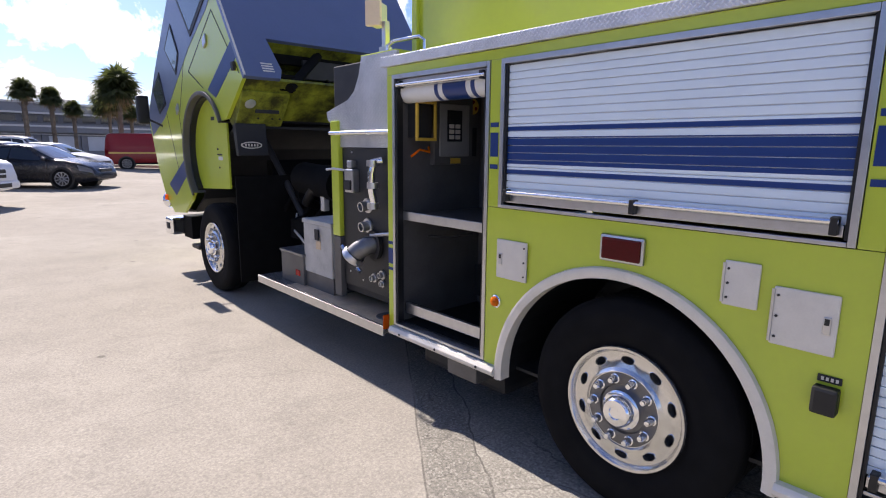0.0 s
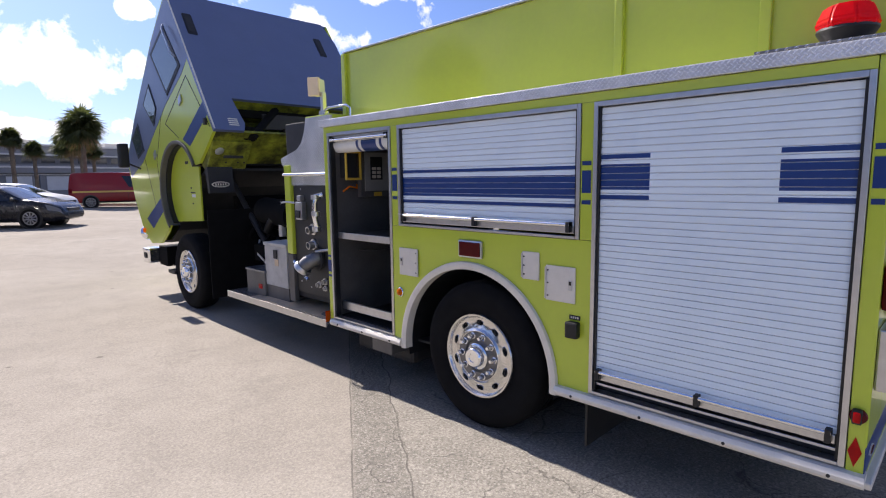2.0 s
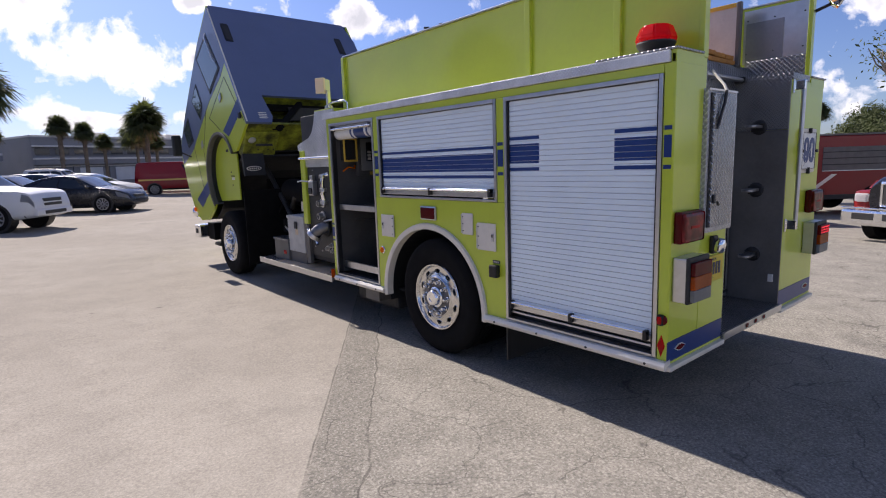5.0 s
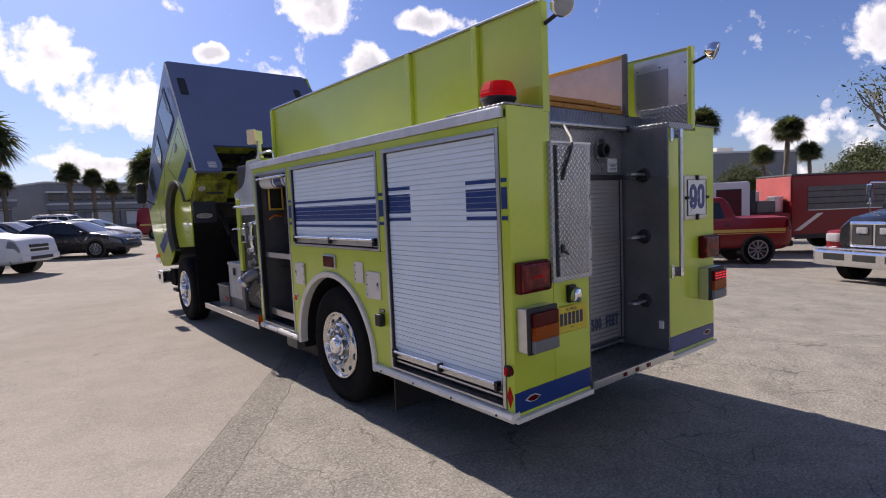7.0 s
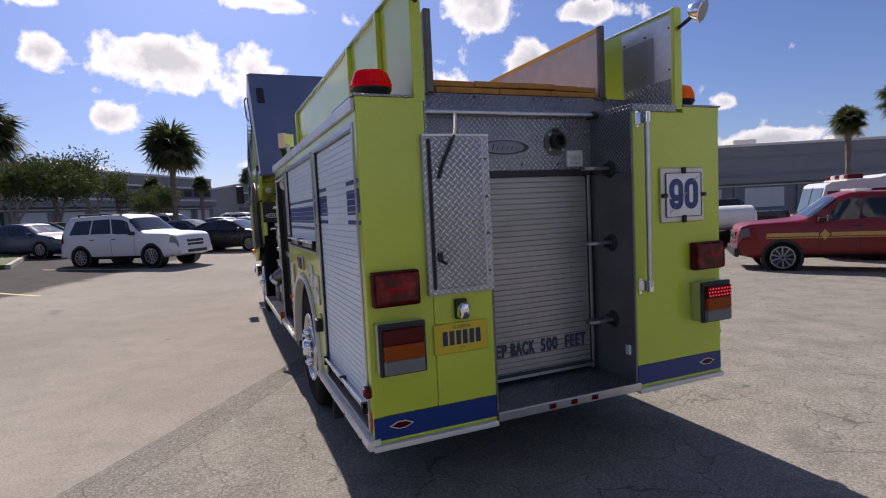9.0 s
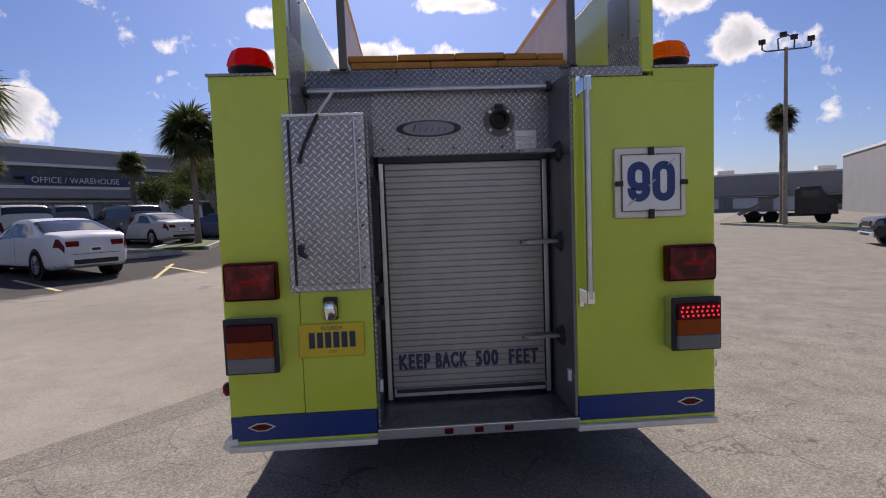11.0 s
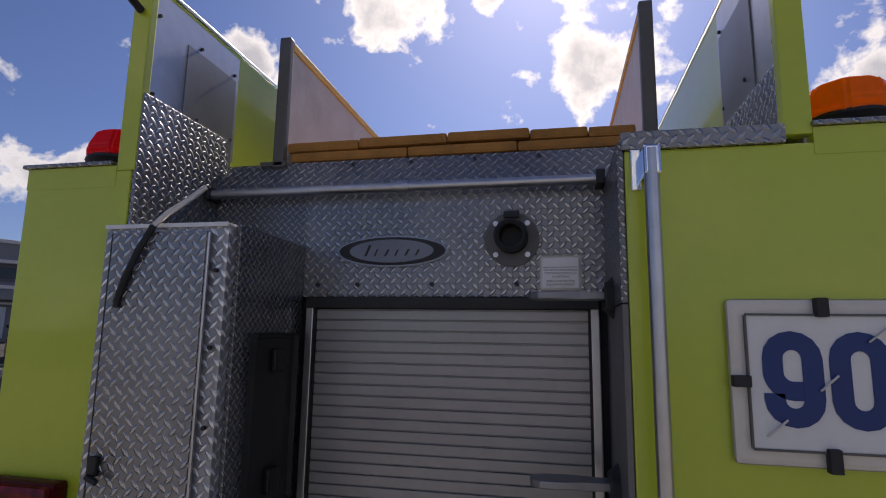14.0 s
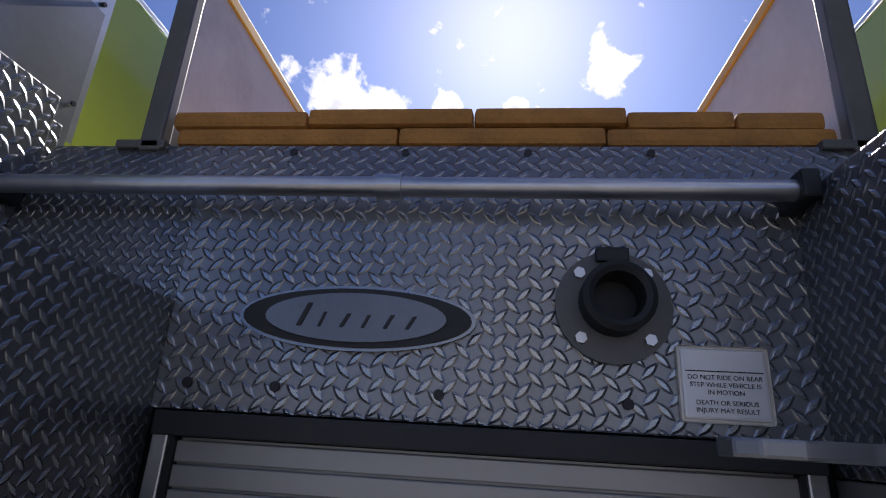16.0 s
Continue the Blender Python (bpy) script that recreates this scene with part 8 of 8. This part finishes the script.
for sd, x, y, hh in ((21, -11.0, 31.0, 5.0), (22, -8.6, 36.0, 5.6), (23, -13.8, 27.8, 3.6), (24, -9.8, 33.4, 5.2), (25, -5.4, 41.0, 4.2)):
    broad_tree(sd, hh, 0.7, 70, (x, y), "leafy dark tree before the warehouse")
broad_tree(18, 4.6, 0.75, 60, (36.0, 4.0), "leafy green tree behind trucks")

# ---- warehouses ----
WALL_GREY = plain("warehouse_grey", (0.21, 0.215, 0.23), 0.8, vary=0.1, scale=0.5, grain=0.2)
WALL_DARK = plain("warehouse_dark", (0.10, 0.105, 0.115), 0.7, vary=0.15, scale=0.5)
BAND = plain("pale_band", (0.6, 0.59, 0.57), 0.7, vary=0.08, scale=0.7)
DOORW = plain("roll_door_white", (0.55, 0.57, 0.60), 0.5, vary=0.08, scale=1)
SIGN = plain("navy_sign", (0.02, 0.03, 0.08), 0.4)


def warehouse(label, at, along, length, height, depth, bays, sign=None, windows=True):
    """A long low building; local x runs along the front, which looks to -y."""
    z0 = ground_z(*at)
    ob = thing("warehouse", label, "building", at=(at[0], at[1], z0))
    ob.rotation_euler = (0, 0, math.atan2(along[1], along[0]))
    h = height
    pbox("wall", (0, length, 0, depth, -1.0, h), WALL_GREY, ob, 0)
    pbox("roof_edge", (-0.1, length + 0.1, -0.12, depth, h, h + 0.25), BAND, ob, 0.03)
    pbox("parapet", (0, length, -0.06, -0.002, h * 0.84, h - 0.02), WALL_GREY, ob, 0)
    if windows:
        pbox("band", (0, length, -0.35, -0.002, h * 0.80, h * 0.835), BAND, ob, 0.02, "pale horizontal band")
    if windows:
        pbox("window_strip", (0.4, length - 0.4, -0.05, -0.002, h * 0.62, h * 0.795), WALL_DARK, ob, 0, "dark recessed strip of windows")
    if windows:
        pbox("band", (0, length, -0.7, -0.002, h * 0.545, h * 0.58), BAND, ob, 0.02, "pale horizontal band")
    pbox("canopy", (0, length, -0.68, -0.003, h * 0.44, h * 0.542), WALL_GREY, ob, 0)
    pbox("band", (0, length, -0.25, -0.002, h * 0.395, h * 0.415), BAND, ob, 0.01, "pale horizontal band")
    bw_ = length / bays
    for i in range(bays):
        x = i * bw_
        if i % 5 == 4:
            pbox("dock_opening", (x + bw_ * 0.12, x + bw_ * 0.82, -0.06, -0.003, 0.7, h * 0.38), BLACK, ob, 0, "dark dock opening")
        else:
            d = pbox("roll_door", (x + bw_ * 0.15, x + bw_ * 0.78, -0.08, -0.003, 0.45 if i % 3 else 0.05, h * 0.37), DOORW, ob, 0.02, "white roller door")
        for k in range(2 if windows else 0):
            pbox("window", (x + bw_ * (0.06 + 0.5 * k), x + bw_ * (0.42 + 0.5 * k), -0.075, -0.051, h * 0.65, h * 0.765), WINDOW, ob, 0.01)
        pbox("pilaster", (x - 0.15, x + 0.15, -0.2, -0.004, 0, h * 0.39), WALL_GREY, ob, 0)
    for i in range(3):
        x = length * (0.2 + 0.28 * i)
        pbox("roof_unit", (x, x + 2.2, 3.0, 5.0, h + 0.2, h + 0.95), PLATE, ob, 0.05, "roof air unit")
    if sign:
        sb = pbox("sign_board", (sign, sign + 13.0, -0.8, -0.701, h * 0.59, h * 0.69), SIGN, ob, 0.02, "navy sign board with pale lettering")
        words("lettering", "OFFICE / WAREHOUSE", 0.62, BAND, sb, pose(sign + 3.6, -0.81, h * 0.64) @ REAR, width=6.4)
        for k in range(9):
            pbox("sign_bar", (sign + 7.6 + 0.55 * k, sign + 8.0 + 0.55 * k, -0.806, -0.8, h * 0.62, h * 0.655), BAND, sb, 0)
    return ob


warehouse("long grey two-storey warehouse with pale bands and roller doors", (-52.0, -2.3), (0.511, 0.860), 98.0, 6.5, 20.0, 22, 47.5)
warehouse("grey warehouse end block beyond the palms", (1.5, 82.0), (0.95, 0.3), 40.0, 6.0, 18.0, 9)
warehouse("low grey warehouse across the yard", (39.1, 37.6), (0.88, -0.475), 34.0, 6.2, 22.0, 6, windows=False)
warehouse("far low grey warehouse at the end of the road", (36.0, 76.0), (0.9, -0.44), 44.0, 5.0, 16.0, 9, windows=False)
# lamp post
post = thing("street_lamp", "tall grey lamp post with four heads on a bent arm", "street lamp", at=(23.8, 30.8, ground_z(23.8, 30.8)))
post.rotation_euler = (0, 0, radians(-37))
pcyl("pole", (0, 0, -0.3), (0, 0, 11.2), 0.16, BARK2, post, r1=0.1)
ptube("arm", [(-1.3, 0, 11.7), (-1.3, 0, 11.3), (-1.1, 0, 11.15), (1.1, 0, 11.0), (1.3, 0, 11.05), (1.3, 0, 11.4)], 0.05, GREYWALL, post)
ptube("arm", [(-0.4, 0, 11.1), (-0.45, 0, 11.8), (0, 0, 12.0), (0.45, 0, 11.7), (0.42, 0, 11.05)], 0.05, GREYWALL, post)
for x, z in ((-1.3, 11.75), (-0.15, 12.0), (0.42, 11.75), (1.3, 11.5)):
    pbox("lamp_head", (x - 0.2, x + 0.2, -0.25, 0.2, z - 0.12, z + 0.14), DARK, post, 0.05, "dark lamp head")
# dark recovery lorry under the palm across the road
lo = thing("flatbed_lorry", "dark lorry with a raised sloping bed by the verge", "lorry", at=(26.0, 34.4, ground_z(26.0, 34.4)))
lo.rotation_euler = (0, 0, radians(-37))
pprism("bed", [(-2.6, 0.75), (0.6, 2.35), (0.6, 2.2), (-2.4, 0.62)], "y", -1.1, 1.1, GREYWALL, lo, "sloping grey bed")
pprism("cab", [(0.9, 0.6), (0.9, 2.3), (1.2, 2.5), (2.4, 2.5), (2.75, 1.7), (3.3, 1.5), (3.35, 0.6)], "y", -1.05, 1.05, P_BLACK, lo, "black cab", 0.05)
for y in (-1.06, 1.06):
    pbox("side_window", (1.3, 2.3, y - 0.01, y + 0.01, 1.65, 2.25), WINDOW, lo, 0.01)
pbox("chassis", (-2.2, 3.0, -0.45, 0.45, 0.5, 0.72), DARK, lo, 0.02)
for x in (-1.6, -0.5, 2.5):
    for y in (-1.0, 1.0):
        plathe("wheel", [(0.25, -0.2), (0.42, -0.2), (0.45, -0.04), (0.4, 0.0), (0.25, 0.0), (0, -0.03)], (x, y, 0.45), (0, y, 0), RUBBER, lo, "black tyre", 20)
# far tree line closes the horizon
bm = bmesh.new()
rnd = random.Random(9)
for k in range(1500):
    a = rnd.uniform(-2.0, 2.2)
    rr_ = rnd.uniform(150, 190)
    c = Vector((math.sin(a) * rr_, math.cos(a) * rr_, rnd.uniform(-0.5, 4.5) * (0.7 + 0.3 * math.sin(a * 23))))
    s = rnd.uniform(1.5, 3.2)
    ico = bmesh.ops.create_icosphere(bm, subdivisions=1, radius=s, matrix=Matrix.Translation(c) @ Matrix.Diagonal((1, 1, 0.75, 1)))
    for v in ico["verts"]:
        v.co += Vector((rnd.uniform(-1, 1), rnd.uniform(-1, 1), rnd.uniform(-1, 1))) * s * 0.25
tagged(part("far_trees", bm, LEAF2), "distant dark green tree line on the horizon", "trees", kind="stuff")
